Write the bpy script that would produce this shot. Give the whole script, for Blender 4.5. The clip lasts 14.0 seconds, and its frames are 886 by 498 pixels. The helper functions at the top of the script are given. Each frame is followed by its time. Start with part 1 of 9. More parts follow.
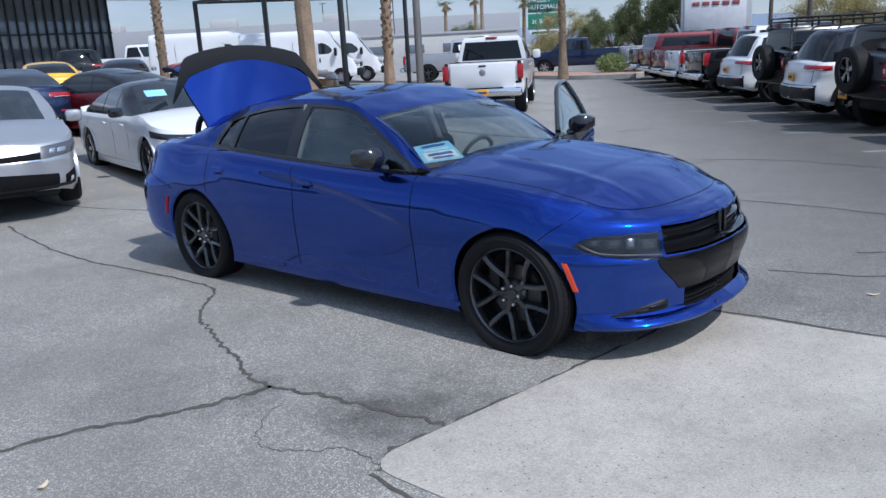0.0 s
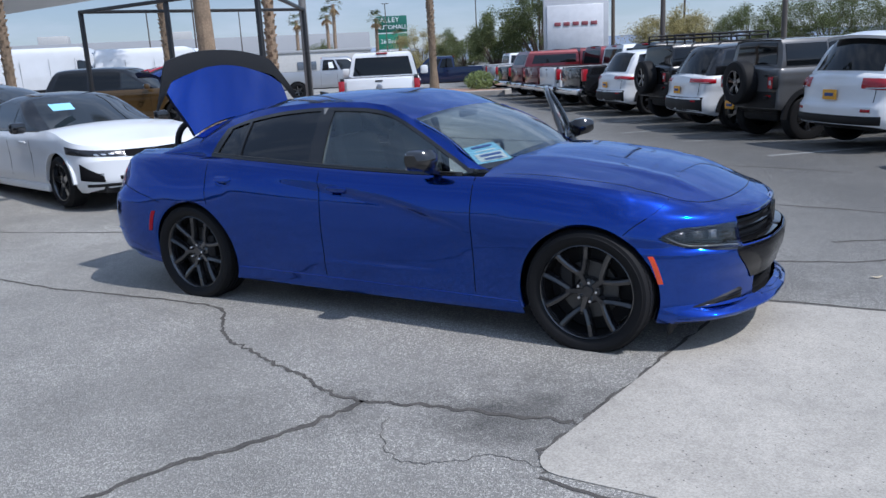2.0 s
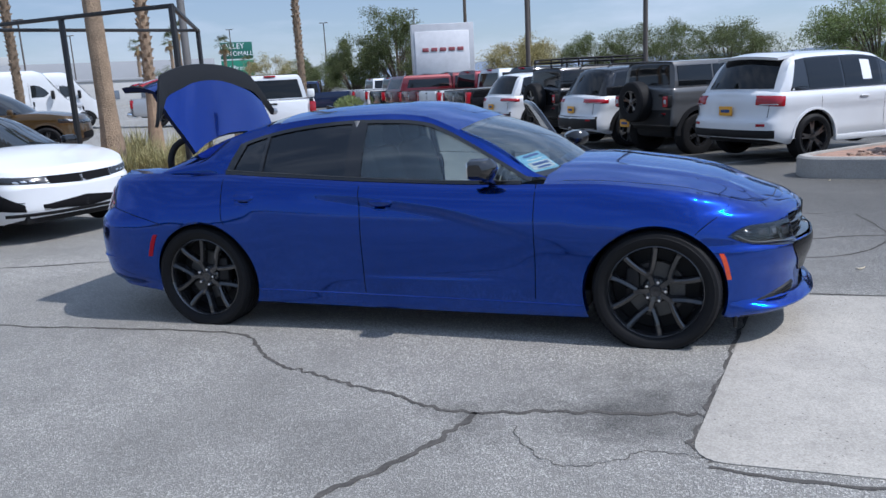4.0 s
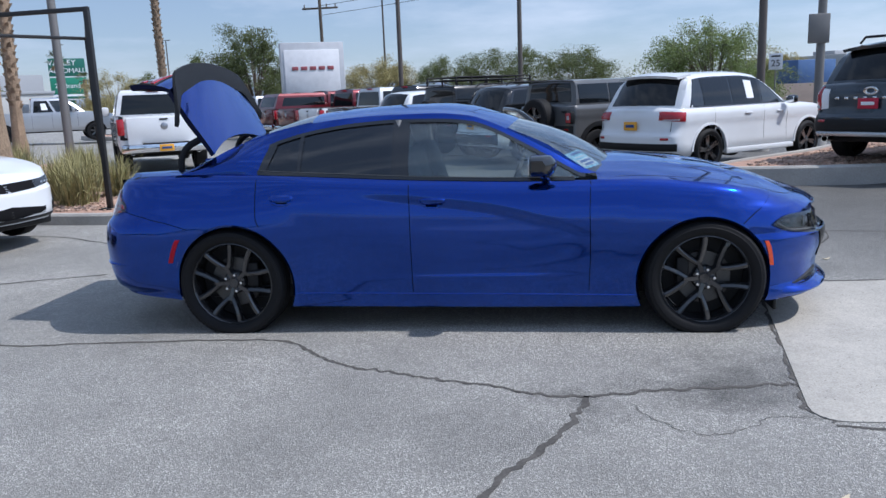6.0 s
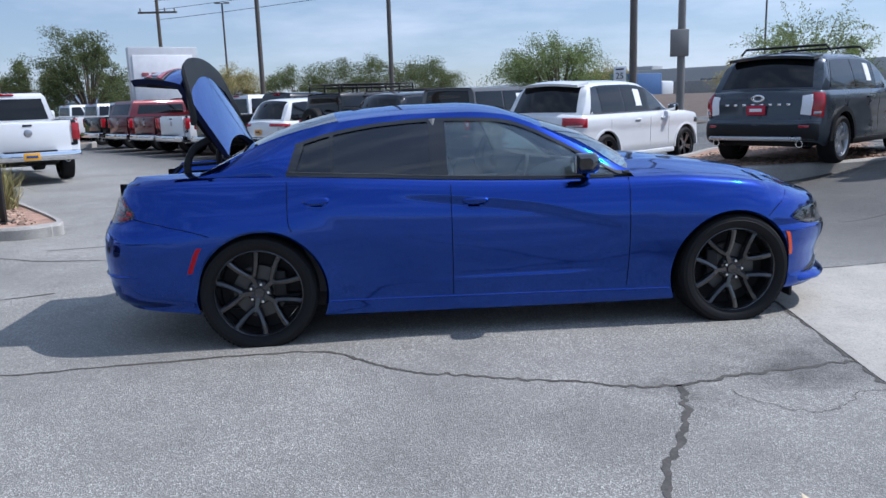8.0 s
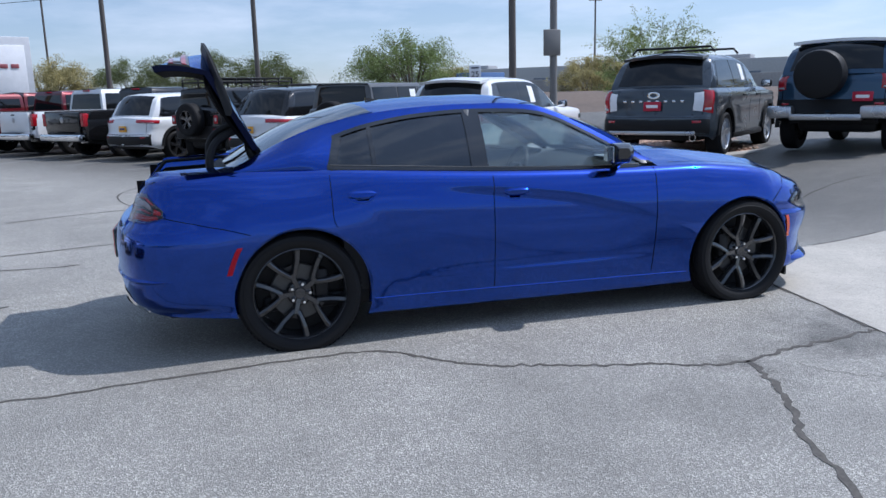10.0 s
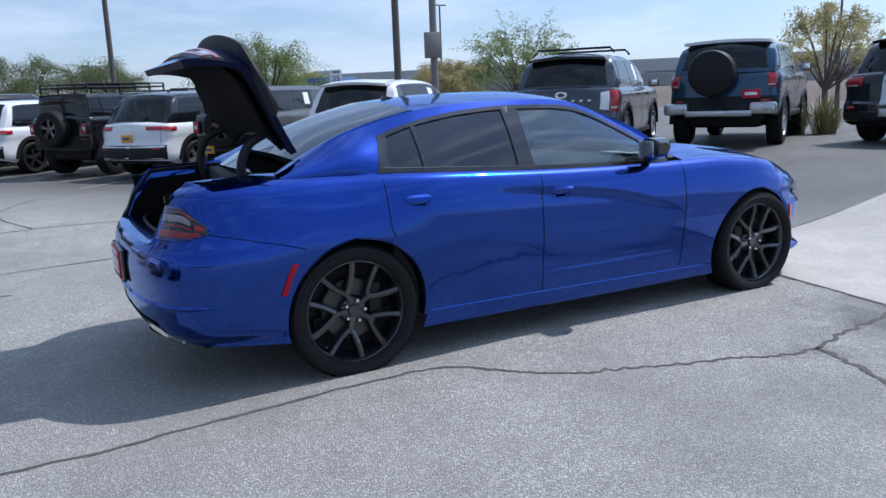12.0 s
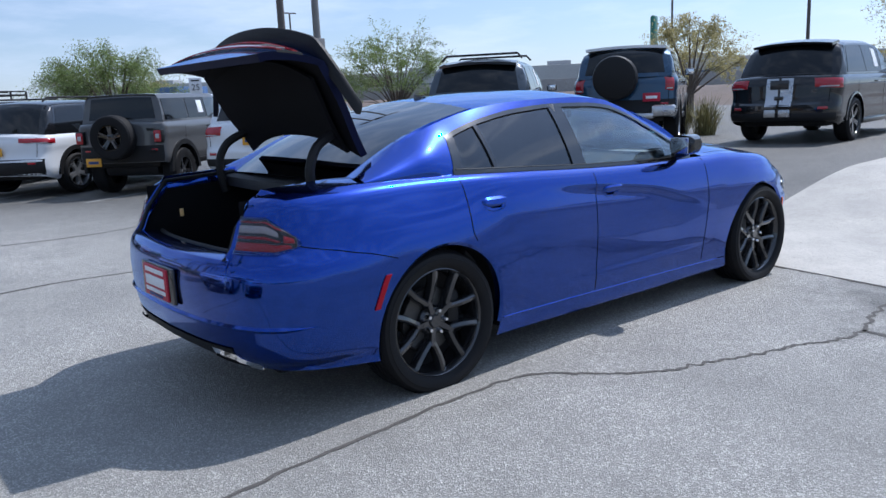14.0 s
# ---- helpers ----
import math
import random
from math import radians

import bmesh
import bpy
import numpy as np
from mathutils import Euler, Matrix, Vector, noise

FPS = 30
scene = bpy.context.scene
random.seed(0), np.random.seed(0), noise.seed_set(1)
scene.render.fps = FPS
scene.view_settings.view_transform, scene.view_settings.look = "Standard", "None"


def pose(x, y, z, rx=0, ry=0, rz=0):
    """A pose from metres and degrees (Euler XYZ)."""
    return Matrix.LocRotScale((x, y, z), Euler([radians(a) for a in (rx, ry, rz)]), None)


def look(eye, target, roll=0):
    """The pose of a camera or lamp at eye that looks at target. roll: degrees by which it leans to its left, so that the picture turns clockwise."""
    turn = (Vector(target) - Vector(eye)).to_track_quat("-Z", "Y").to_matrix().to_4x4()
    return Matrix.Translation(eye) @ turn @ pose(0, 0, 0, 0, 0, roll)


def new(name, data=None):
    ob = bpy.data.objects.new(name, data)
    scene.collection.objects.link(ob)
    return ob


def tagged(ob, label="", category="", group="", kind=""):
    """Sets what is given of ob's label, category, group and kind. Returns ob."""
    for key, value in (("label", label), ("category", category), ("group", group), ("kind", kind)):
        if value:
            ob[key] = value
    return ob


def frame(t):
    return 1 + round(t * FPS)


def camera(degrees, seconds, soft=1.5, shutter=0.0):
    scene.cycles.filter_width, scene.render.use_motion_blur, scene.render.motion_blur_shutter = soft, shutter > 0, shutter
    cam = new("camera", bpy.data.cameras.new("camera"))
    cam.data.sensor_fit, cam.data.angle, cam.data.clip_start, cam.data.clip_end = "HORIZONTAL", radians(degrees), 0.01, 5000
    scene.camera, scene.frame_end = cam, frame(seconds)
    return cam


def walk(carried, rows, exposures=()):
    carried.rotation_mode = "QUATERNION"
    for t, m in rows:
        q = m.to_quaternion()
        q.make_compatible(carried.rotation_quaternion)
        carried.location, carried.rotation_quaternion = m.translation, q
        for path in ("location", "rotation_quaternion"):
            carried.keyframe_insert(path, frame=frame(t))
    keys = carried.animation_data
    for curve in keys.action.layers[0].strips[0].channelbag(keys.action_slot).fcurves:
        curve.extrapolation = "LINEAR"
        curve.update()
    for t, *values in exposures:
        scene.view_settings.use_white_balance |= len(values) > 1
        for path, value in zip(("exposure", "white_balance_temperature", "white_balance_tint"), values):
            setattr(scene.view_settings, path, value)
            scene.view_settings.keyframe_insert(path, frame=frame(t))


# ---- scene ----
cam = camera(59.1, 14.0)
METRES, EYE, TURN = 8.902, 1.705, 41.0
ROWS = [
    (0.0, 0.0, 0.0, 0.0, -0.78, -14.41, 3.04),
    (0.5, -0.0364, -0.0051, -0.0008, -3.35, -14.11, 3.09),
    (1.0, -0.0702, 0.007, -0.0049, -6.09, -13.86, 3.01),
    (1.5, -0.0988, 0.0186, -0.0055, -8.91, -13.72, 2.95),
    (2.0, -0.1382, 0.0243, -0.0064, -11.8, -13.59, 2.86),
    (2.5, -0.1683, 0.0356, -0.0102, -14.68, -13.36, 2.94),
    (3.0, -0.1998, 0.0514, -0.0101, -17.5, -12.98, 3.06),
    (5.5, -0.3768, 0.1066, -0.0165, -31.22, -11.45, 2.43),
    (6.0, -0.4047, 0.132, -0.0205, -34.13, -11.17, 2.24),
    (6.5, -0.43, 0.1559, -0.0217, -37.08, -10.87, 2.13),
    (7.0, -0.4641, 0.1777, -0.0222, -40.04, -10.74, 2.04),
    (7.5, -0.4874, 0.2029, -0.0255, -42.98, -10.74, 1.96),
    (8.0, -0.5087, 0.2316, -0.0242, -45.92, -10.84, 1.85),
    (10.5, -0.604, 0.3816, -0.0264, -60.77, -11.36, 1.45),
    (11.0, -0.6096, 0.4167, -0.0287, -63.67, -11.35, 1.55),
    (11.5, -0.6118, 0.4475, -0.0282, -66.54, -11.32, 1.79),
    (12.0, -0.6225, 0.4847, -0.0271, -69.39, -11.32, 2.12),
    (12.5, -0.627, 0.5149, -0.0292, -72.2, -11.25, 2.46),
    (13.0, -0.6278, 0.5503, -0.0284, -74.95, -11.16, 2.67),
    (13.5, -0.6298, 0.5827, -0.0292, -77.7, -11.14, 2.7),
    (14.0, -0.6359, 0.6198, -0.0287, -80.56, -11.12, 2.54),
]
BASE = pose(0, -0.89, EYE, 0, 0, TURN) @ pose(0.789, -5.203, 0)
walk(cam, [(t, BASE @ pose(METRES * x, METRES * y, METRES * z, 90 + pitch, roll, yaw)) for t, x, y, z, yaw, pitch, roll in ROWS],
     [(0.0, -0.24, 6000, 13), (5.0, -0.15, 6000, 13), (9.0, -0.11, 5950, 13), (14.0, -0.04, 5880, 13)])

# ---- sky and sun ----
SUN_ELEV, SUN_AZ = 54.5, -2.0   # degrees; azimuth of the sun counted from +x towards +y
world = bpy.data.worlds.new("sky")
scene.world = world
world.use_nodes = True
wn, wl = world.node_tree.nodes, world.node_tree.links
wn.clear()
w_out = wn.new("ShaderNodeOutputWorld")
w_bg = wn.new("ShaderNodeBackground")
sky = wn.new("ShaderNodeTexSky")
sky.sky_type = "NISHITA"
sky.sun_disc = False
sky.altitude = 600
sky.sun_elevation = radians(SUN_ELEV)
sky.sun_rotation = radians(90 - SUN_AZ)
sky.dust_density, sky.air_density, sky.ozone_density = 0.35, 1.0, 1.6
# thin broken cloud over the clear sky
w_co = wn.new("ShaderNodeTexCoord")
w_map = wn.new("ShaderNodeMapping")
w_map.inputs["Scale"].default_value = (1.6, 1.6, 7.0)
w_noise = wn.new("ShaderNodeTexNoise")
w_noise.inputs["Scale"].default_value = 2.2
w_noise.inputs["Detail"].default_value = 7.0
w_noise.inputs["Roughness"].default_value = 0.58
w_ramp = wn.new("ShaderNodeValToRGB")
w_ramp.color_ramp.elements[0].position, w_ramp.color_ramp.elements[1].position = 0.47, 0.72
w_ramp.color_ramp.elements[1].color = (0.72, 0.72, 0.72, 1)
w_haze = wn.new("ShaderNodeMixRGB")        # even desert haze
w_haze.inputs["Fac"].default_value = 0.5
w_haze.inputs["Color2"].default_value = (3.65, 4.8, 6.6, 1)
wl.new(sky.outputs["Color"], w_haze.inputs["Color1"])
w_mix = wn.new("ShaderNodeMixRGB")
w_mix.inputs["Color2"].default_value = (6.6, 7.45, 8.7, 1)
wl.new(w_co.outputs["Generated"], w_map.inputs["Vector"])
wl.new(w_map.outputs["Vector"], w_noise.inputs["Vector"])
wl.new(w_noise.outputs["Fac"], w_ramp.inputs["Fac"])
wl.new(w_ramp.outputs["Color"], w_mix.inputs["Fac"])
wl.new(w_haze.outputs["Color"], w_mix.inputs["Color1"])
# the hazy air glows towards the sun
w_dot, w_pos, w_pow, w_add, w_mul = (wn.new("ShaderNodeVectorMath" if k == 0 else "ShaderNodeMath") for k in range(5))
w_dot.operation, w_pos.operation, w_pow.operation, w_add.operation, w_mul.operation = "DOT_PRODUCT", "MAXIMUM", "POWER", "MULTIPLY_ADD", "MULTIPLY_ADD"
_e, _a = radians(SUN_ELEV), radians(SUN_AZ)
w_dot.inputs[1].default_value = (math.cos(_e) * math.cos(_a), math.cos(_e) * math.sin(_a), math.sin(_e))
w_pos.inputs[1].default_value, w_pow.inputs[1].default_value = 0.0, 4.0
w_add.inputs[1].default_value, w_add.inputs[2].default_value = 0.12, 0.118
w_mul.inputs[1].default_value = 0.03
wl.new(w_co.outputs["Generated"], w_dot.inputs[0])
wl.new(w_dot.outputs["Value"], w_pos.inputs[0])
wl.new(w_pos.outputs[0], w_pow.inputs[0])
wl.new(w_pow.outputs[0], w_add.inputs[0])
wl.new(w_dot.outputs["Value"], w_mul.inputs[0])
wl.new(w_add.outputs[0], w_mul.inputs[2])
wl.new(w_mul.outputs[0], w_bg.inputs["Strength"])
wl.new(w_mix.outputs["Color"], w_bg.inputs["Color"])
wl.new(w_bg.outputs["Background"], w_out.inputs["Surface"])

sun = new("sun", bpy.data.lights.new("sun", "SUN"))
sun.data.energy, sun.data.angle, sun.data.color = 4.6, radians(0.55), (1.0, 0.965, 0.91)
sun.matrix_world = look((0, 0, 40), (-math.cos(_e) * math.cos(_a), -math.cos(_e) * math.sin(_a), 40 - math.sin(_e)))

# ---- materials ----
MATS = {}


def mat(name, color, rough=0.5, metal=0.0, var=0.12, scale=3.0, fine=60.0, bump=0.0, coat=0.0, spec=0.5, island=0.0, emit=0.0):
    """A plain procedural surface: a colour with variation at two scales, and a fine relief."""
    if name in MATS:
        return MATS[name]
    m = bpy.data.materials.new(name)
    m.use_nodes = True
    n, l = m.node_tree.nodes, m.node_tree.links
    b = n["Principled BSDF"]
    b.inputs["Metallic"].default_value = metal
    b.inputs["Specular IOR Level"].default_value = spec
    b.inputs["Coat Weight"].default_value = coat
    b.inputs["Coat Roughness"].default_value = 0.03
    co = n.new("ShaderNodeTexCoord")
    big, small = n.new("ShaderNodeTexNoise"), n.new("ShaderNodeTexNoise")
    big.inputs["Scale"].default_value, big.inputs["Detail"].default_value = scale, 4
    small.inputs["Scale"].default_value, small.inputs["Detail"].default_value = fine, 3
    l.new(co.outputs["Object"], big.inputs["Vector"])
    l.new(co.outputs["Object"], small.inputs["Vector"])
    add = n.new("ShaderNodeMath")
    add.operation = "ADD"
    l.new(big.outputs["Fac"], add.inputs[0])
    l.new(small.outputs["Fac"], add.inputs[1])
    val = n.new("ShaderNodeMapRange")
    val.inputs["From Min"].default_value, val.inputs["From Max"].default_value = 0.6, 1.4
    val.inputs["To Min"].default_value, val.inputs["To Max"].default_value = 1 - var, 1 + var
    l.new(add.outputs[0], val.inputs["Value"])
    last = val.outputs["Result"]
    if island:
        geo = n.new("ShaderNodeNewGeometry")
        rr = n.new("ShaderNodeMapRange")
        rr.inputs["To Min"].default_value, rr.inputs["To Max"].default_value = 1 - island, 1 + island
        l.new(geo.outputs["Random Per Island"], rr.inputs["Value"])
        mul = n.new("ShaderNodeMath")
        mul.operation = "MULTIPLY"
        l.new(last, mul.inputs[0])
        l.new(rr.outputs["Result"], mul.inputs[1])
        last = mul.outputs[0]
    hue = n.new("ShaderNodeVectorMath")
    hue.operation = "SCALE"
    hue.inputs[0].default_value = color[:3]
    l.new(last, hue.inputs["Scale"])
    l.new(hue.outputs["Vector"], b.inputs["Base Color"])
    rg = n.new("ShaderNodeMapRange")
    rg.inputs["To Min"].default_value, rg.inputs["To Max"].default_value = max(0.0, rough * 0.85), min(1.0, rough * 1.15)
    l.new(big.outputs["Fac"], rg.inputs["Value"])
    l.new(rg.outputs["Result"], b.inputs["Roughness"])
    if bump:
        bp = n.new("ShaderNodeBump")
        bp.inputs["Distance"].default_value = bump
        bp.inputs["Strength"].default_value = 0.8
        l.new(small.outputs["Fac"], bp.inputs["Height"])
        l.new(bp.outputs["Normal"], b.inputs["Normal"])
    if emit:
        b.inputs["Emission Color"].default_value = (*color[:3], 1)
        b.inputs["Emission Strength"].default_value = emit
    MATS[name] = m
    return m


def paint(name, color, metal=0.0, rough=0.35, dust=0.06):
    """Clear-coated vehicle paint with a little dust and flake."""
    return mat(name, color, rough, metal, var=dust, scale=2.0, fine=900.0, coat=0.9, spec=0.15)


def glass(name, tint, gloss=0.07):
    """A thin pane: it shows what is behind it through its tint, and mirrors the sky more at a flat angle."""
    if name in MATS:
        return MATS[name]
    m = bpy.data.materials.new(name)
    m.use_nodes = True
    n, l = m.node_tree.nodes, m.node_tree.links
    n.clear()
    out, mix, tr, gl, fr = (n.new("ShaderNode" + k) for k in ("OutputMaterial", "MixShader", "BsdfTransparent", "BsdfGlossy", "LayerWeight"))
    tr.inputs["Color"].default_value = (*tint, 1)
    gl.inputs["Color"].default_value = (0.95, 0.97, 1, 1)
    no, rg = n.new("ShaderNodeTexNoise"), n.new("ShaderNodeMapRange")
    no.inputs["Scale"].default_value = 5.0
    rg.inputs["To Min"].default_value, rg.inputs["To Max"].default_value = 0.0, 0.05
    l.new(no.outputs["Fac"], rg.inputs["Value"])
    l.new(rg.outputs["Result"], gl.inputs["Roughness"])
    pw, sc = n.new("ShaderNodeMath"), n.new("ShaderNodeMapRange")
    pw.operation = "POWER"
    pw.inputs[1].default_value = 3.9
    sc.inputs["To Min"].default_value, sc.inputs["To Max"].default_value = gloss, 1.0
    l.new(fr.outputs["Facing"], pw.inputs[0])
    l.new(pw.outputs[0], sc.inputs["Value"])
    l.new(sc.outputs["Result"], mix.inputs["Fac"])
    l.new(tr.outputs["BSDF"], mix.inputs[1])
    l.new(gl.outputs["BSDF"], mix.inputs[2])
    l.new(mix.outputs["Shader"], out.inputs["Surface"])
    MATS[name] = m
    return m


BLUE = paint("deep blue pearl paint", (0.0001, 0.0065, 0.08), metal=0.95, rough=0.3, dust=0.05)
blue_nodes = BLUE.node_tree.nodes["Principled BSDF"].inputs
blue_nodes["Coat Weight"].default_value, blue_nodes["Coat IOR"].default_value, blue_nodes["Coat Roughness"].default_value = 1.0, 1.5, 0.008


def lacquer(m, tint, share):
    """Adds the deep clear tinted gloss of a pearl lacquer."""
    n, l = m.node_tree.nodes, m.node_tree.links
    mix, gl = n.new("ShaderNodeMixShader"), n.new("ShaderNodeBsdfGlossy")
    gl.inputs["Roughness"].default_value = 0.075
    sheen, turn = n.new("ShaderNodeMixRGB"), n.new("ShaderNodeMapRange")      # its mirror image pales at a flat angle
    sheen.inputs["Color1"].default_value, sheen.inputs["Color2"].default_value = (*tint, 1), (0.25, 0.5, 0.95, 1)
    lw, rg = n.new("ShaderNodeLayerWeight"), n.new("ShaderNodeMapRange")      # the gloss grows at a flat angle
    lw.inputs["Blend"].default_value = 0.5
    rg.inputs["From Min"].default_value, rg.inputs["From Max"].default_value = 0.5, 1.0
    rg.inputs["To Min"].default_value, rg.inputs["To Max"].default_value = share, min(1.0, share + 0.35)
    turn.inputs["From Min"].default_value, turn.inputs["From Max"].default_value = 0.55, 1.0
    l.new(lw.outputs["Facing"], rg.inputs["Value"])
    l.new(lw.outputs["Facing"], turn.inputs["Value"])
    l.new(turn.outputs["Result"], sheen.inputs["Fac"])
    l.new(sheen.outputs["Color"], gl.inputs["Color"])
    l.new(rg.outputs["Result"], mix.inputs["Fac"])
    l.new(n["Principled BSDF"].outputs["BSDF"], mix.inputs[1])
    l.new(gl.outputs["BSDF"], mix.inputs[2])
    l.new(mix.outputs["Shader"], n["Material Output"].inputs["Surface"])


lacquer(BLUE, (0.005, 0.13, 0.82), 0.28)
GLOSS_BLACK = mat("gloss black plastic", (0.008, 0.008, 0.009), 0.12, coat=0.6)
MATT_BLACK = mat("satin black plastic", (0.008, 0.008, 0.009), 0.55, bump=0.0006, fine=400, spec=0.3)
# near-black for strips that stand in for the shade inside panel gaps
SHUT = mat("black shut line shade", (0.004, 0.004, 0.0045), 0.9, spec=0.1)
GRAPHITE = mat("gloss black wheel paint", (0.022, 0.022, 0.024), 0.14, metal=0.3, coat=1.0)
DISC = mat("dull brake iron", (0.09, 0.088, 0.085), 0.5, metal=0.7)
RUBBER = mat("tyre rubber", (0.007, 0.007, 0.008), 0.7, var=0.25, bump=0.001, fine=120, spec=0.25)
CHROME = mat("chrome", (0.75, 0.76, 0.78), 0.08, metal=1.0, var=0.03)
STEEL = mat("bare steel", (0.42, 0.42, 0.44), 0.35, metal=1.0)
ALLOY = mat("silver alloy", (0.5, 0.51, 0.53), 0.28, metal=0.9)
AMBER = mat("orange reflector", (0.85, 0.07, 0.01), 0.2, coat=0.5)
RED_LENS = mat("red lamp lens", (0.36, 0.006, 0.018), 0.25, coat=0.0, spec=0.2)
TAIL_RED = mat("dark red tail lamp", (0.34, 0.008, 0.016), 0.15, coat=0.5)
LAMP_COVER = glass("clear lamp cover", (0.85, 0.82, 0.82), 0.015)
GOLD_LENS = mat("pale gold lamp lens", (0.8, 0.52, 0.22), 0.3)
HEAD_GLASS = glass("lightly smoked lamp cover", (0.5, 0.52, 0.54), 0.04)
INSERT = mat("black moulded insert", (0.005, 0.005, 0.006), 0.12, spec=0.25)
CLEAR_LENS = mat("smoked clear lens", (0.42, 0.43, 0.45), 0.08, coat=1.0)
LAMP_DARK = mat("dark lamp housing", (0.02, 0.021, 0.024), 0.2, coat=0.3)
LAMP_GREY = mat("grey lamp bowl", (0.13, 0.135, 0.14), 0.25, metal=0.5)
CARPET = mat("black trunk carpet", (0.008, 0.008, 0.009), 0.95, fine=300, bump=0.001, spec=0.1)
CLOTH = mat("charcoal seat cloth", (0.07, 0.072, 0.076), 0.85, fine=250, bump=0.001)
DASH = mat("dark dashboard vinyl", (0.035, 0.035, 0.037), 0.6, fine=200, bump=0.0008)
HEADLINER = mat("grey headliner", (0.2, 0.2, 0.2), 0.9)
PAPER_BLUE = mat("light blue printed card", (0.28, 0.62, 0.85), 0.5)
PAPER_WHITE = mat("white paper", (0.8, 0.81, 0.82), 0.6)
INK = mat("dark blue ink", (0.02, 0.06, 0.2), 0.6)
PLATE_ORANGE = mat("orange paper plate", (0.75, 0.36, 0.03), 0.5)
PLATE_RED = mat("red dealer plate", (0.45, 0.01, 0.04), 0.45)
GLASS_CLEAR = glass("clear door glass", (0.72, 0.79, 0.78), 0.09)
GLASS_WIND = glass("windscreen glass", (0.62, 0.68, 0.68), 0.025)
GLASS_DARK = glass("dark tinted glass", (0.1, 0.105, 0.11), 0.075)
PRIVACY = mat("black privacy glass", (0.006, 0.007, 0.008), 0.04, spec=0.45, coat=0.0, var=0.02)
CAB_GLASS = mat("grey cabin glass", (0.016, 0.02, 0.023), 0.03, coat=0.6, var=0.2, scale=1.5)

# ---- mesh tools ----
class B:
    """Collects vertices and faces for one mesh."""

    def __init__(self):
        self.v, self.f = [], []

    def add(self, verts, faces):
        o = len(self.v)
        self.v += [tuple(map(float, p)) for p in verts]
        self.f += [tuple(o + i for i in f) for f in faces]
        return self

    def grid(self, rows, keep=None, flip=False, wrap=False):
        """Rows of points become a sheet of quads."""
        a, b = len(rows), len(rows[0])
        faces = []
        for i in range(a - 1):
            for j in range(b if wrap else b - 1):
                if keep is None or keep(i, j):
                    k = (j + 1) % b
                    q = (i * b + j, i * b + k, (i + 1) * b + k, (i + 1) * b + j)
                    faces.append(q[::-1] if flip else q)
        return self.add([p for r in rows for p in r], faces)

    def fan(self, ring, flip=False):
        n = len(ring)
        return self.add(ring, [tuple(range(n))[::-1] if flip else tuple(range(n))])

    def box(self, c, s, bev=0.0, m=None):
        bm = bmesh.new()
        bmesh.ops.create_cube(bm, size=1)
        bmesh.ops.scale(bm, vec=s, verts=bm.verts)
        if bev:
            bmesh.ops.bevel(bm, geom=bm.edges[:], offset=min(bev, min(s) * 0.45), segments=2, affect="EDGES", profile=0.5)
        if m is not None:
            bmesh.ops.transform(bm, matrix=m, verts=bm.verts)
        bm.verts.index_update()
        self.add([v.co + Vector(c) for v in bm.verts], [[v.index for v in f.verts] for f in bm.faces])
        bm.free()
        return self

    def tube(self, path, r, n=8, closed=False):
        """A round bar along a path; r is one radius or one for each point."""
        path = [Vector(p) for p in path]
        rs = r if isinstance(r, (list, tuple)) else [r] * len(path)
        rows, up = [], None
        for i, p in enumerate(path):
            a, b = path[max(i - 1, 0)], path[min(i + 1, len(path) - 1)]
            d = (b - a).normalized()
            if up is None:
                up = d.orthogonal().normalized()
            up = (up - d * up.dot(d)).normalized()
            w = d.cross(up)
            rows.append([p + (up * math.cos(k / n * 6.28318) + w * math.sin(k / n * 6.28318)) * rs[i] for k in range(n)])
        self.grid(rows, wrap=True)
        self.fan(rows[0], flip=True)
        self.fan(rows[-1])
        return self

    def lathe(self, prof, n=32, axis="y"):
        """Turns (radius, offset) pairs round the y or the z axis."""
        rows = []
        for r, o in prof:
            row = []
            for k in range(n):
                a = k / n * 2 * math.pi
                row.append((r * math.cos(a), o, r * math.sin(a)) if axis == "y" else (r * math.cos(a), r * math.sin(a), o))
            rows.append(row)
        return self.grid(rows, wrap=True)

    def prism(self, poly, y0, y1):
        """A polygon in x and z drawn out along y."""
        n = len(poly)
        v = [(x, y0, z) for x, z in poly] + [(x, y1, z) for x, z in poly]
        return self.add(v, [tuple(range(n)), tuple(range(2 * n - 1, n - 1, -1))] + [(i, i + n, (i + 1) % n + n, (i + 1) % n) for i in range(n)])

    def slab(self, rows, t):
        """A sheet with thickness: t is the way from its outer to its inner side."""
        t = Vector(t)
        a, b = len(rows), len(rows[0])
        self.grid(rows)
        inner = [[Vector(p) + t for p in r] for r in rows]
        self.grid(inner, flip=True)
        rim = [rows[0][j] for j in range(b)] + [rows[i][b - 1] for i in range(1, a)] + [rows[a - 1][j] for j in range(b - 2, -1, -1)] + [rows[i][0] for i in range(a - 2, 0, -1)]
        self.grid([rim, [Vector(p) + t for p in rim]], wrap=True, flip=True)
        return self

    def mirror(self):
        """Adds the same again on the other side of the xz plane."""
        o = len(self.v)
        self.v += [(x, -y, z) for x, y, z in self.v]
        self.f += [tuple(o + i for i in f[::-1]) for f in self.f]
        return self

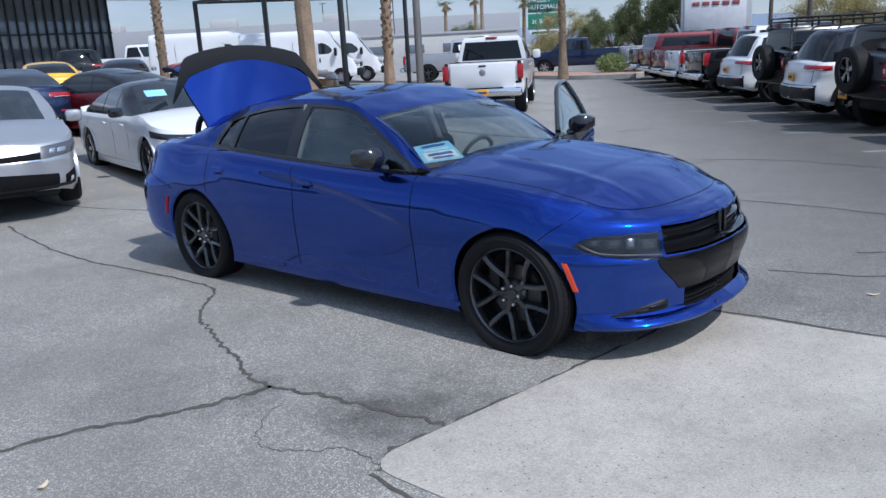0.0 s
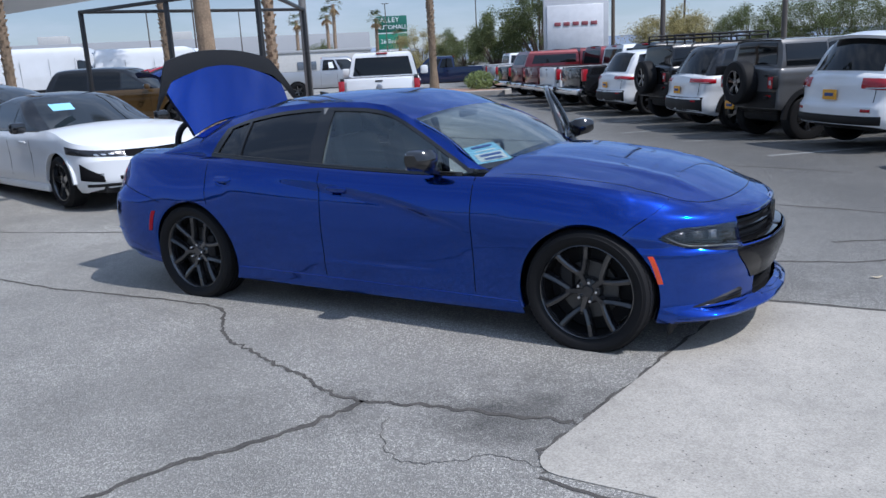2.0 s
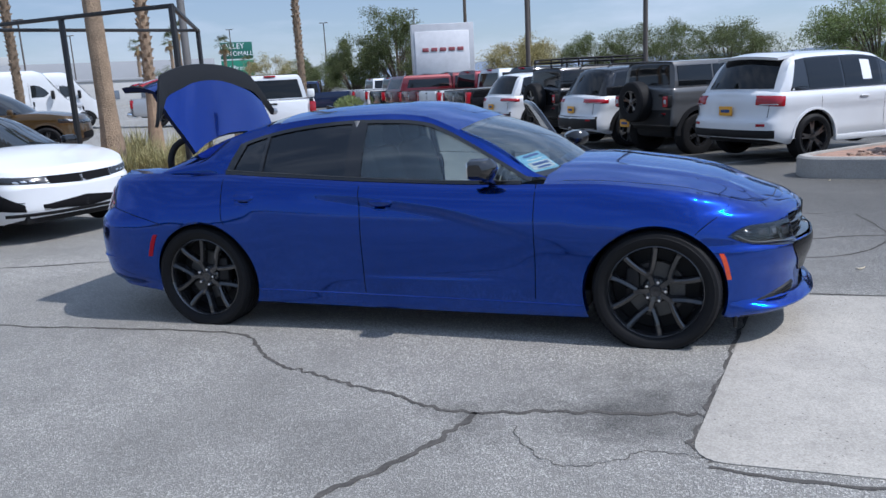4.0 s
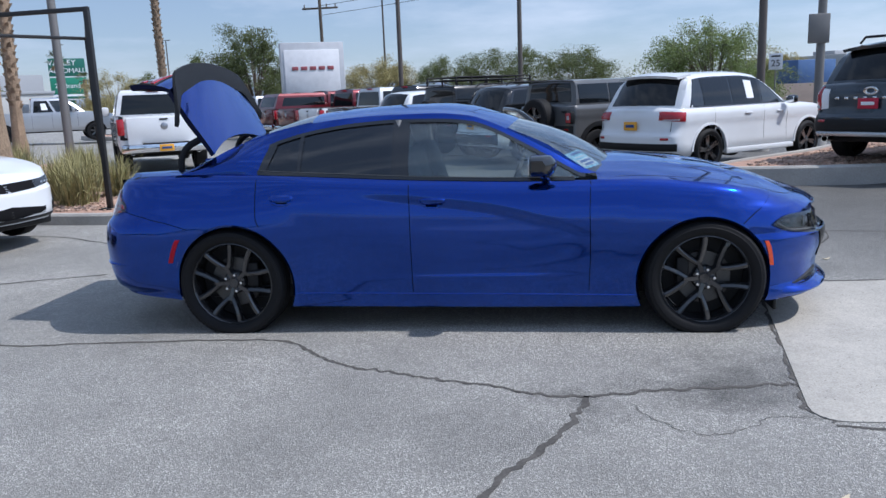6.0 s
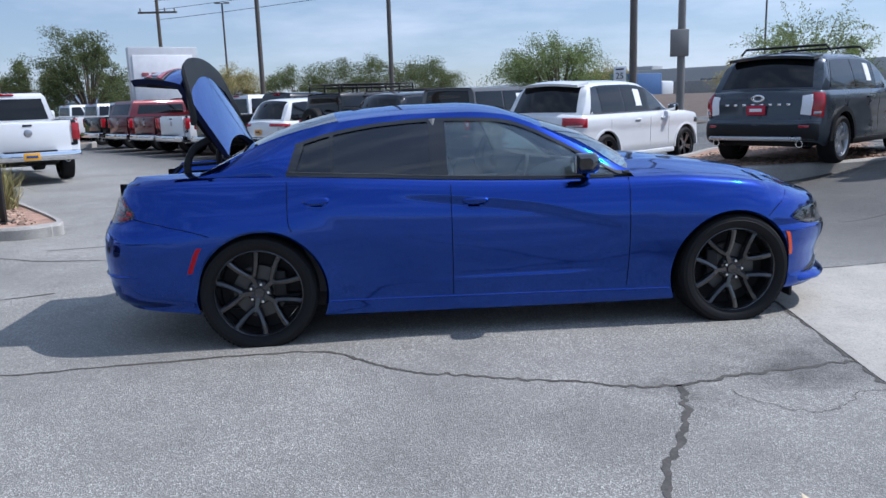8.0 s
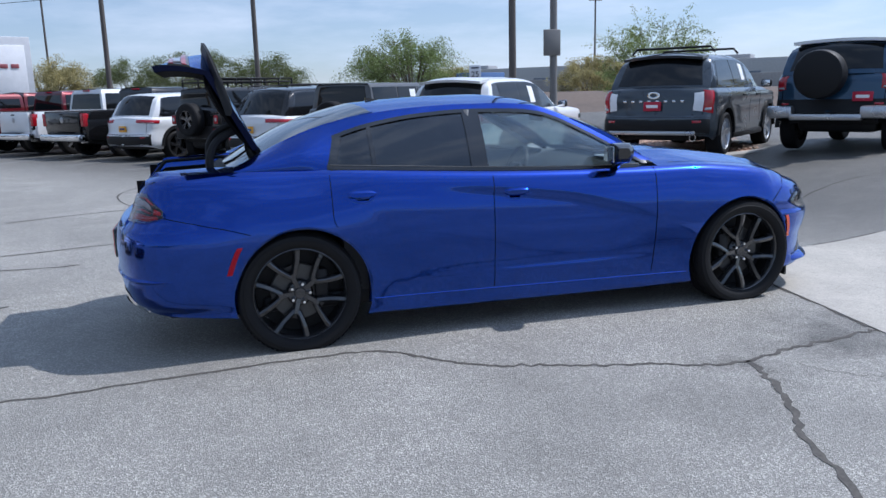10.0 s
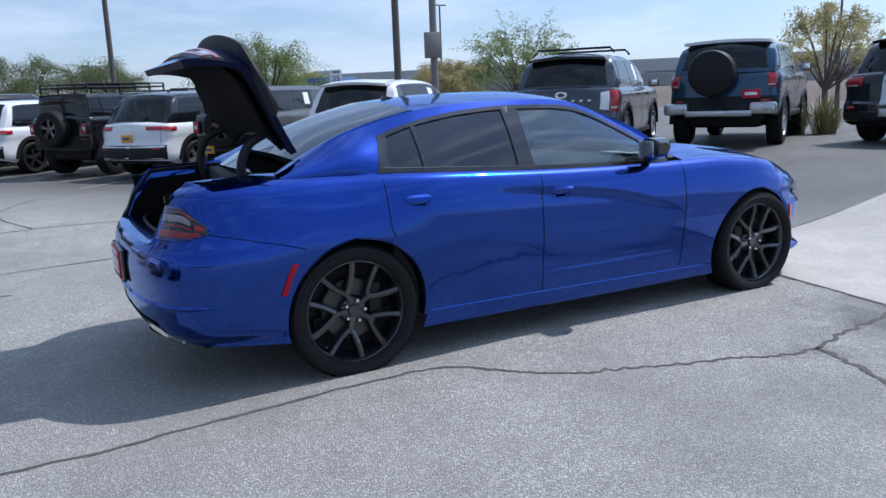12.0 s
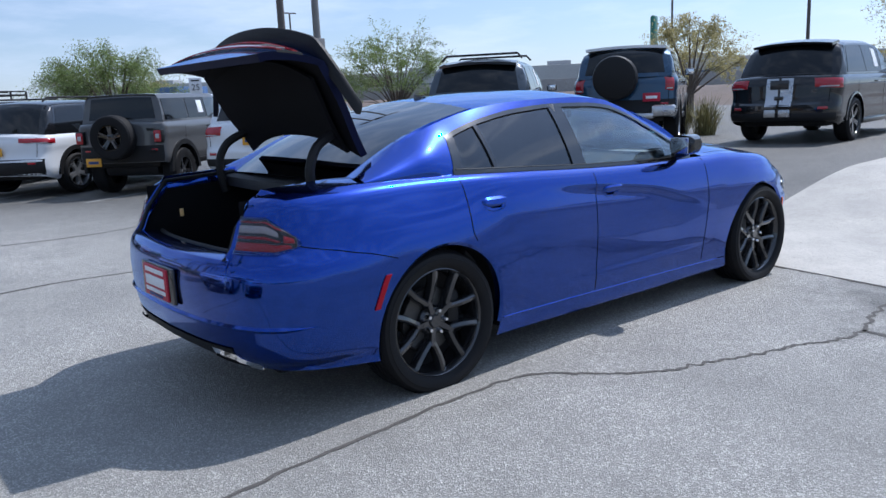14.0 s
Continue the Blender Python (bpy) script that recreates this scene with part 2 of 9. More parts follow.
    def mesh(self, name, material, sharp=32, weld=0.0004):
        bm = bmesh.new()
        vs = [bm.verts.new(p) for p in self.v]
        for f in self.f:
            try:
                bm.faces.new([vs[i] for i in f])
            except ValueError:
                pass
        if weld:
            bmesh.ops.remove_doubles(bm, verts=bm.verts, dist=weld)
        bmesh.ops.dissolve_degenerate(bm, edges=bm.edges, dist=0.00005)
        bmesh.ops.recalc_face_normals(bm, faces=bm.faces)
        me = bpy.data.meshes.new(name)
        bm.to_mesh(me)
        bm.free()
        me.materials.append(material)
        me.polygons.foreach_set("use_smooth", [True] * len(me.polygons))
        me.set_sharp_from_angle(angle=radians(sharp))
        return me


def part(name, b, material, parent=None, label="", sharp=32, m=None, weld=0.0004):
    """One mesh object under a thing or under a part."""
    ob = new(name, b if isinstance(b, bpy.types.Mesh) else b.mesh(name, material, sharp, weld))
    if parent is not None:
        ob.parent = parent
    if m is not None:
        ob.matrix_basis = m
    if label:
        ob["label"] = label
    return ob


def thing(name, label, category, m, group="", kind=""):
    """An Empty at a thing's base, that carries its parts."""
    ob = new(name)
    ob.empty_display_size = 0.1
    ob.matrix_basis = m
    return tagged(ob, label, category, group, kind)


def solid(name, b, material, label, category="", group="", kind="", m=None, sharp=32):
    """A thing of one mesh."""
    return tagged(part(name, b, material, None, "", sharp, m), label, category, group, kind)


def step(a, b, x):
    t = min(1.0, max(0.0, (x - a) / (b - a)))
    return t * t * (3 - 2 * t)


def lin(table, x):
    """Straight between the pairs of a table."""
    return float(np.interp(x, [p[0] for p in table], [p[1] for p in table]))


def smooth(table, x):
    """A smooth curve through the pairs of a table (monotone cubic)."""
    xs, ys = [p[0] for p in table], [p[1] for p in table]
    if x <= xs[0]:
        return ys[0]
    if x >= xs[-1]:
        return ys[-1]
    i = max(k for k in range(len(xs)) if xs[k] <= x)
    d = [(ys[k + 1] - ys[k]) / (xs[k + 1] - xs[k]) for k in range(len(xs) - 1)]

    def slope(k):
        if k == 0:
            return d[0]
        if k == len(xs) - 1:
            return d[-1]
        return 0.0 if d[k - 1] * d[k] <= 0 else 2 * d[k - 1] * d[k] / (d[k - 1] + d[k])
    h = xs[i + 1] - xs[i]
    t = (x - xs[i]) / h
    return ((2 * t ** 3 - 3 * t ** 2 + 1) * ys[i] + (t ** 3 - 2 * t ** 2 + t) * h * slope(i)
            + (-2 * t ** 3 + 3 * t ** 2) * ys[i + 1] + (t ** 3 - t ** 2) * h * slope(i + 1))


def spline(points, n):
    """n + 1 points along a smooth curve through the given points."""
    ps = [Vector(p) for p in points]
    out = []
    for k in range(n + 1):
        u = k / n * (len(ps) - 1)
        i = min(int(u), len(ps) - 2)
        t = u - i
        a, b, c, d = ps[max(i - 1, 0)], ps[i], ps[i + 1], ps[min(i + 2, len(ps) - 1)]
        out.append(0.5 * (2 * b + (c - a) * t + (2 * a - 5 * b + 4 * c - d) * t * t + (3 * b - a - 3 * c + d) * t ** 3))
    return out

# ---- ground ----
def rise(x, y):
    """The lot climbs a little towards the street and the showroom and falls away towards the truck row."""
    west = min(38.0, max(0.0, -x - 0.6 * max(y, 0.0) - 4.5))
    return 0.34 * step(3.0, 6.5, x - 0.35 * max(y, 0)) - 0.09 * step(8.8, 11.5, y) * step(4.0, 9.0, x + y) + 0.04 * west * west / (west + 1.0)


def ground_material():
    m = bpy.data.materials.new("worn asphalt")
    m.use_nodes = True
    n, l = m.node_tree.nodes, m.node_tree.links
    b = n["Principled BSDF"]
    co = n.new("ShaderNodeTexCoord")

    def tex(kind, scale, **kw):
        t = n.new("ShaderNodeTex" + kind)
        t.inputs["Scale"].default_value = scale
        for k, v in kw.items():
            t.inputs[k].default_value = v
        l.new(co.outputs["Object"], t.inputs["Vector"])
        return t

    def calc(op, a, c):
        t = n.new("ShaderNodeMath")
        t.operation = op
        for i, s in enumerate((a, c)):
            if isinstance(s, (int, float)):
                t.inputs[i].default_value = s
            else:
                l.new(s, t.inputs[i])
        return t.outputs[0]

    def span(s, lo, hi, a, c):
        t = n.new("ShaderNodeMapRange")
        for k, v in (("From Min", lo), ("From Max", hi), ("To Min", a), ("To Max", c)):
            t.inputs[k].default_value = v
        l.new(s, t.inputs["Value"])
        return t.outputs["Result"]
    stones = tex("Voronoi", 140.0)
    grit = tex("Noise", 210.0, Detail=2.0)
    patch = tex("Noise", 0.55, Detail=6.0, Roughness=0.62)
    blot = tex("Noise", 3.2, Detail=5.0, Roughness=0.6)
    sep = n.new("ShaderNodeSeparateXYZ")
    l.new(co.outputs["Object"], sep.inputs["Vector"])
    bw = n.new("ShaderNodeRGBToBW")
    l.new(stones.outputs["Color"], bw.inputs["Color"])
    # pale worn aggregate near the drive, darker sealed asphalt in the bays
    worn = calc("ADD", calc("ADD", calc("MULTIPLY", sep.outputs["Y"], 0.45), calc("MULTIPLY", sep.outputs["X"], 0.7)), calc("MULTIPLY", patch.outputs["Fac"], 2.4))
    base = span(worn, 2.6, 5.2, 0.25, 0.1)
    bare = span(patch.outputs["Fac"], 0.42, 0.58, 0.65, 1.0)      # how far the stones show
    chips = calc("ADD", 1.0, calc("MULTIPLY", bare, span(bw.outputs["Val"], 0.5, 0.9, -0.16, 1.05)))
    tone = calc("MULTIPLY", base, chips)
    tone = calc("MULTIPLY", tone, span(patch.outputs["Fac"], 0.3, 0.7, 0.8, 1.18))
    tone = calc("MULTIPLY", tone, span(blot.outputs["Fac"], 0.3, 0.7, 0.92, 1.07))
    tone = calc("MULTIPLY", tone, span(grit.outputs["Fac"], 0.3, 0.7, 0.84, 1.16))
    # old oil and damp by the corner of the slab
    for px, py, r0, r1, deep in ((0.75, -2.02, 0.06, 0.3, 0.7), (1.15, -1.92, 0.08, 0.32, 0.68), (1.5, -1.86, 0.1, 0.4, 0.62), (1.75, -1.6, 0.1, 0.45, 0.65), (2.3, 0.9, 0.2, 0.7, 0.8), (0.3, -2.5, 0.1, 0.5, 0.85)):
        far = n.new("ShaderNodeVectorMath")
        far.operation = "DISTANCE"
        l.new(co.outputs["Object"], far.inputs[0])
        far.inputs[1].default_value = (px, py, 0)
        edge_n = calc("ADD", far.outputs["Value"], span(blot.outputs["Fac"], 0.3, 0.7, -0.16, 0.16))
        tone = calc("MULTIPLY", tone, span(edge_n, r0, r1, deep, 1.0))
    comb = n.new("ShaderNodeCombineColor")
    l.new(calc("MULTIPLY", tone, 1.03), comb.inputs[0])
    l.new(calc("MULTIPLY", tone, 0.985), comb.inputs[1])
    l.new(calc("MULTIPLY", tone, 0.89), comb.inputs[2])
    l.new(comb.outputs["Color"], b.inputs["Base Color"])
    b.inputs["Roughness"].default_value = 0.62
    b.inputs["Specular IOR Level"].default_value = 0.5
    bp = n.new("ShaderNodeBump")
    bp.inputs["Distance"].default_value = 0.009
    bp.inputs["Strength"].default_value = 0.7
    l.new(calc("ADD", stones.outputs["Distance"], grit.outputs["Fac"]), bp.inputs["Height"])
    l.new(bp.outputs["Normal"], b.inputs["Normal"])
    return m


ASPHALT = ground_material()


def concrete_material():
    """Pale slab with rubbed stains, fine pores and dark specks."""
    m = mat("pale worn concrete", (0.375, 0.348, 0.302), 0.65, var=0.2, scale=1.1, fine=90, bump=0.002)
    n, l = m.node_tree.nodes, m.node_tree.links
    b = n["Principled BSDF"]
    first = b.inputs["Base Color"].links[0].from_socket
    co = n.new("ShaderNodeTexCoord")
    for scale, kind, lo, hi, a, c in ((2.6, "Noise", 0.38, 0.62, 0.92, 1.05), (0.5, "Noise", 0.4, 0.6, 0.92, 1.04), (16.0, "Noise", 0.3, 0.55, 0.92, 1.03), (110.0, "Noise", 0.35, 0.6, 0.82, 1.08), (24.0, "Voronoi", 0.07, 0.13, 0.3, 1.0), (9.0, "Voronoi", 0.03, 0.06, 0.35, 1.0)):
        t, r, s = n.new("ShaderNodeTex" + kind), n.new("ShaderNodeMapRange"), n.new("ShaderNodeVectorMath")
        t.inputs["Scale"].default_value = scale
        t.inputs["Detail"].default_value = 6.0 if kind == "Noise" else 0.0
        l.new(co.outputs["Object"], t.inputs["Vector"])
        for k, v in (("From Min", lo), ("From Max", hi), ("To Min", a), ("To Max", c)):
            r.inputs[k].default_value = v
        l.new(t.outputs["Fac" if kind == "Noise" else "Distance"], r.inputs["Value"])
        s.operation = "SCALE"
        l.new(first, s.inputs[0])
        l.new(r.outputs["Result"], s.inputs["Scale"])
        first = s.outputs["Vector"]
    l.new(first, b.inputs["Base Color"])
    return m


CONCRETE = concrete_material()
KERB = mat("kerb concrete", (0.36, 0.34, 0.31), 0.85, var=0.25, scale=2.5, fine=60, bump=0.003)
GRAVEL = mat("red desert gravel", (0.36, 0.22, 0.16), 0.95, var=0.5, scale=4, fine=45, bump=0.02)
DIRT = mat("dry brown earth", (0.115, 0.085, 0.066), 0.95, var=0.3, scale=0.3, fine=3, bump=0.02)
TAR = mat("dark crack filler", (0.075, 0.068, 0.06), 0.9, var=0.5, scale=6, fine=60)

near = np.concatenate([np.arange(-16, 22, 0.5)])
axis_x = [-2500, -900, -300, -120, -80, -60, -50, -42, -36, -31, -27, -24, -22, -20, -18] + near.tolist() + [22, 30, 45, 80, 150, 400, 1000, 2500]
axis_y = [-2500, -900, -300, -100, -40, -20, -12] + np.arange(-8, 18, 0.5).tolist() + [18, 24, 32, 45, 70, 120, 300, 1000, 2500]
g = B().grid([[(x, y, rise(x, y)) for x in axis_x] for y in axis_y])
solid("ground", g, ASPHALT, "worn grey asphalt of a car lot with pale aggregate and cracks", "ground", kind="structure", sharp=60)

# concrete apron that begins under the front wheel
def apron_edge(y):
    """Where the slab begins at y: a slanting edge with a rounded corner."""
    c = min(1.0, max(0.0, (-2.1 - y) / 0.18))
    return 1.76 + 0.166 * (y + 2.12) + 0.16 * (1 - math.sqrt(1 - c * c))


rows = []
for u in np.concatenate([[0, 0.003, 0.01, 0.02, 0.04], np.linspace(0.06, 1, 30)]):
    row = []
    for v in (0, 0.004, 0.012, 0.025, 0.045, 0.07, 0.12, 0.25, 0.4, 0.55, 0.7, 0.85, 1.0):
        y0 = -2.28 + 2.6 * v
        x = apron_edge(y0) + (14.0 - apron_edge(y0)) * u
        y = y0 + 0.055 * max(0.0, x - 2.2) * v
        row.append((x, y, rise(x, y) + 0.006))
    rows.append(row)
solid("pavement", B().slab(rows, (0, 0, -0.05)), CONCRETE, "pale worn concrete apron slab set flush in the asphalt", "pavement", kind="structure")


def crack(points, width, seed):
    """A jagged dark crack that lies in the asphalt."""
    rnd = random.Random(seed)
    pts = spline([(x, y, 0) for x, y in points], 16 * (len(points) - 1))
    left, right = [], []
    for i, p in enumerate(pts):
        d = (pts[min(i + 1, len(pts) - 1)] - pts[max(i - 1, 0)]).normalized()
        s = Vector((-d.y, d.x, 0))
        w = width * (0.75 + 0.35 * noise.noise((i * 0.23, seed, 0)) * 1.6) * rnd.uniform(0.85, 1.1) / 2
        p = p + s * (0.03 * noise.noise((i * 0.31, seed * 3.1, 0)) + rnd.uniform(-0.004, 0.004))
        z = rise(p.x, p.y) + 0.003
        a, b = p + s * w, p - s * w
        left.append((a.x, a.y, z))
        right.append((b.x, b.y, z))
    solid("pavement_crack", B().grid([left, right]), TAR, "dark jagged crack in the grey asphalt", "crack", group="cracks in the asphalt", kind="structure")


crack([(-5.4, -0.95), (-3.9, -1.16), (-3.0, -1.2), (-2.17, -1.13), (-1.6, -1.08), (-1.12, -1.11), (-0.84, -1.38), (-0.575, -1.58), (-0.33, -1.66), (-0.07, -1.77), (0.24, -1.86), (0.5, -1.98), (0.75, -2.0)], 0.03, 1)
crack([(0.75, -2.0), (0.66, -2.27), (0.51, -2.6), (0.33, -2.9), (0.22, -3.25), (-0.1, -3.9), (0.2, -4.8)], 0.045, 2)
crack([(0.75, -2.0), (1.0, -1.93), (1.24, -1.89), (1.69, -1.82), (1.79, -1.8)], 0.035, 3)
crack([(0.95, -2.1), (1.12, -2.38), (1.29, -2.43), (1.44, -2.35), (1.59, -2.23), (1.8, -2.25)], 0.006, 4)
crack([(1.84, -2.27), (1.75, -2.15), (1.79, -1.9), (1.855, -1.5), (1.955, -0.9), (2.05, -0.3), (2.14, 0.3)], 0.03, 5)
crack([(1.82, -2.32), (2.4, -2.36), (3.4, -2.34), (5.0, -2.34)], 0.03, 6)
crack([(2.1, 0.37), (3.5, 0.43), (5.0, 0.47), (8.0, 0.52)], 0.03, 7)
crack([(-12, 0.3), (-9, 0.2), (-6.5, -0.1), (-5.0, 0.3), (-3.5, 0.9)], 0.04, 8)
crack([(-7, 3.2), (-5.4, 3.0), (-4.2, 2.4), (-3.2, 2.3)], 0.04, 9)
crack([(2.6, 2.2), (3.4, 2.5), (4.6, 2.4), (6.0, 2.9), (7.5, 2.7)], 0.04, 10)
crack([(2.2, 1.4), (3.0, 1.7), (3.4, 2.5), (3.3, 3.6)], 0.03, 11)
crack([(-4.5, 5.5), (-3.0, 6.1), (-1.2, 6.0), (0.6, 6.6), (2.6, 6.2)], 0.05, 12)
crack([(-3.0, 6.1), (-3.4, 8.0), (-2.8, 10.0)], 0.04, 13)
crack([(-4.4, 3.0), (-2.4, 3.4), (-0.6, 3.2), (1.2, 3.8), (3.0, 3.6)], 0.04, 14)
crack([(-0.6, 3.2), (-0.9, 4.6), (-0.2, 6.3)], 0.03, 15)

# ---- the blue sedan ----
AXLES, HUB, TYRE_R, RIM_R = (1.526, -1.536), 0.343, 0.368, 0.278
ARCHES = ((1.516, 0.328, 0.412), (-1.508, 0.342, 0.406))    # middle and radius of each wheel opening
front_pts = [(2.455, 0), (2.43, 0.28), (2.365, 0.48), (2.275, 0.64), (2.15, 0.77), (1.975, 0.868), (1.75, 0.92)]
rear_pts = [(-1.75, 0.948), (-2.05, 0.938), (-2.27, 0.89), (-2.405, 0.785), (-2.48, 0.61), (-2.525, 0.35), (-2.54, 0)]
SEAMS = (0.83, -0.315, -1.325)
fo = [(p.x, p.y) for p in spline([(x, y, 0) for x, y in front_pts], 36)]
ro = [(p.x, p.y) for p in spline([(x, y, 0) for x, y in rear_pts], 36)]
extra = []
for y_new in (0.6, 0.611, 0.616, 0.621, 0.626, 0.631, 0.645):       # finer steps where the trunk opening ends
    for (xa, ya), (xb, yb) in zip(ro, ro[1:]):
        if yb < y_new < ya:
            extra.append((xa + (xb - xa) * (ya - y_new) / (ya - yb), y_new))
ro = sorted(ro + extra, key=lambda q: -q[1] if q[0] < -2.0 else -9 - q[0])
mid_x = sorted(set([round(v, 3) for v in np.arange(-1.72, 1.73, 0.036)] + list(SEAMS)), reverse=True)
wide = [(1.75, 0.92), (1.3, 0.93), (0.6, 0.928), (0.0, 0.93), (-0.7, 0.937), (-1.3, 0.947), (-1.75, 0.948)]
OUT = fo + [(x, smooth(sorted(wide), x)) for x in mid_x] + ro
NS = len(OUT)
ahead = lambda a, b: tuple((Vector(b) - Vector(a)).normalized())
WAY = [ahead(OUT[i - 1] if i else (OUT[1][0], -OUT[1][1]), OUT[i + 1] if i < NS - 1 else (OUT[-2][0], -OUT[-2][1])) for i in range(NS)]     # direction of the outline

z_top = sorted([(2.5, 0.805), (2.36, 0.81), (2.12, 0.84), (1.85, 0.888), (1.5, 0.942), (1.1, 0.972), (0.85, 0.972), (0.4, 0.978), (0.0, 0.99), (-0.4, 1.008), (-0.84, 1.034), (-1.25, 1.055), (-1.6, 1.066), (-1.9, 1.068), (-2.2, 1.06), (-2.6, 1.052)])
z_bot = sorted([(2.6, 0.2), (2.1, 0.185), (1.9, 0.18), (1.05, 0.158), (-1.05, 0.18), (-1.9, 0.235), (-2.3, 0.265), (-2.6, 0.285)])
nose_in = [(0.15, 0.13), (0.195, 0.045), (0.225, 0.026), (0.25, 0.034), (0.30, 0.058), (0.40, 0.052), (0.50, 0.02), (0.57, 0.01), (0.595, 0.018), (0.61, 0.04), (0.68, 0.05), (0.75, 0.06), (0.785, 0.085), (0.81, 0.13), (0.9, 0.2)]
tail_in = [(0.28, 0.06), (0.33, 0.0), (0.4, -0.026), (0.5, -0.04), (0.62, -0.045), (0.7, -0.042), (0.75, -0.032), (0.79, -0.008), (0.83, 0.012), (0.9, 0.02), (0.95, 0.018), (1.02, 0.012), (1.06, 0.03)]
bottom_in = [(0.14, 0.09), (0.165, 0.068), (0.19, 0.06), (0.25, 0.054), (0.27, 0.051), (0.3, 0.047), (0.36, 0.038), (0.5, 0.018), (0.62, 0.003), (0.68, 0.0), (1.2, 0.0)]
top_in = [(0.0, 0.098), (0.015, 0.072), (0.04, 0.05), (0.08, 0.033), (0.16, 0.013), (0.24, 0.003), (0.32, 0.0)]
top_in_rear = [(0.0, 0.15), (0.02, 0.118), (0.05, 0.092), (0.09, 0.07), (0.16, 0.04), (0.24, 0.018), (0.33, 0.005), (0.42, 0.0)]
scoop_line = [(-1.0, 0.962), (-0.75, 0.947), (-0.4, 0.913), (-0.03, 0.868), (0.21, 0.834), (0.36, 0.797), (0.5, 0.756), (0.65, 0.72), (0.85, 0.66)]


def top_at(x, y):
    """Height of the shell's upper edge; low across the open trunk's sill."""
    z = smooth(z_top, x)
    if x < -2.2:
        z = 0.778 + (z - 0.778) * step(0.612, 0.63, y)
    return z


def skin(s, z, off=0.0):
    """A point of the right flank at outline station s (0 at the nose, NS - 1 at the tail) and height z; off lifts it outwards."""
    s = min(max(s, 0.0), NS - 1.001)
    i = int(s)
    f = s - i
    x = OUT[i][0] + (OUT[i + 1][0] - OUT[i][0]) * f
    y = OUT[i][1] + (OUT[i + 1][1] - OUT[i][1]) * f
    (dx0, dy0), (dx1, dy1) = WAY[i], WAY[i + 1]
    dx, dy = dx0 + (dx1 - dx0) * f, dy0 + (dy1 - dy0) * f
    L = math.hypot(dx, dy)
    nx, ny = dy / L, -dx / L       # outward in plan
    wf, wr = step(1.55, 2.4, x), step(-1.75, -2.4, x)
    d = max(0.0, smooth(z_top, x) - z)
    inn = smooth(bottom_in, z) * (1 - max(wf, wr)) + (smooth(top_in, d) + (smooth(top_in_rear, d) - smooth(top_in, d)) * step(-0.95, -1.6, x)) * (1 - 0.35 * wf) + (smooth(nose_in, z) * wf if wf else 0.0) + (smooth(tail_in, z) * wr if wr else 0.0)
    # sculpted flank under the shoulder crease
    zl = lin(scoop_line, x)
    str_x = step(-0.9, 0.0, x) * step(0.98, 0.4, x)
    inn += str_x * step(zl + 0.012, zl - 0.05, z) * (0.026 * step(0.37, 0.74, z) + 0.01 * step(0.368, 0.398, z))
    # swelling over the wheels
    for ax, amt in ((AXLES[0], 0.012), (AXLES[1], 0.014)):
        r = math.hypot((x - ax) / 0.62, (z - 0.45) / 0.5)
        inn -= amt * max(0.0, 1 - r * r)
    o = off - inn
    return Vector((x + nx * o, -(max(0.0, y + ny * o)), z))


def station(x, y=None):
    """The station whose outline point lies nearest to x (and y)."""
    return min(range(NS), key=lambda i: abs(OUT[i][0] - x) + (abs(OUT[i][1] - y) if y is not None else 0))


def s_of(x):
    """The fractional station at which the outline reaches x."""
    for i in range(NS - 1):
        if OUT[i + 1][0] <= x <= OUT[i][0]:
            return i + (OUT[i][0] - x) / max(1e-6, OUT[i][0] - OUT[i + 1][0])
    return 0.0 if x > 0 else NS - 1.001


def s_of_y(y, front=True):
    """The fractional station at which the nose or the tail reaches y."""
    rng = range(NS // 3) if front else range(NS - 2, 2 * NS // 3, -1)
    for i in rng:
        a, b = OUT[i][1], OUT[i + 1][1]
        if min(a, b) <= y <= max(a, b):
            return i + (y - a) / ((b - a) or 1e-6)
    return 0.0


def patch(s0, s1, lo, hi, off, n=14, k=6, thick=0.012, flip=1):
    """A piece laid on the flank between two stations; lo and hi give its lower and upper edge by the share of its length."""
    rows = []
    for i in range(n + 1):
        u = i / n
        s = s0 + (s1 - s0) * u
        rows.append([skin(s, lo(u) + (hi(u) - lo(u)) * j / k, off - thick * 0.8 * ((j in (0, k)) or (i in (0, n)))) for j in range(k + 1)])
    ins = [[skin(s0 + (s1 - s0) * i / n, lo(i / n) + (hi(i / n) - lo(i / n)) * j / k, off - thick) for j in range(k + 1)] for i in range(n + 1)]
    b = B().grid(rows).grid(ins, flip=True)
    rim = lambda g: [g[0][j] for j in range(k + 1)] + [g[i][k] for i in range(1, n + 1)] + [g[n][j] for j in range(k - 1, -1, -1)] + [g[i][0] for i in range(n - 1, 0, -1)]
    b.grid([rim(rows), rim(ins)], wrap=True)
    if flip < 0:
        b.v = [(x, -y, z) for x, y, z in b.v]
        b.f = [f[::-1] for f in b.f]
    return b


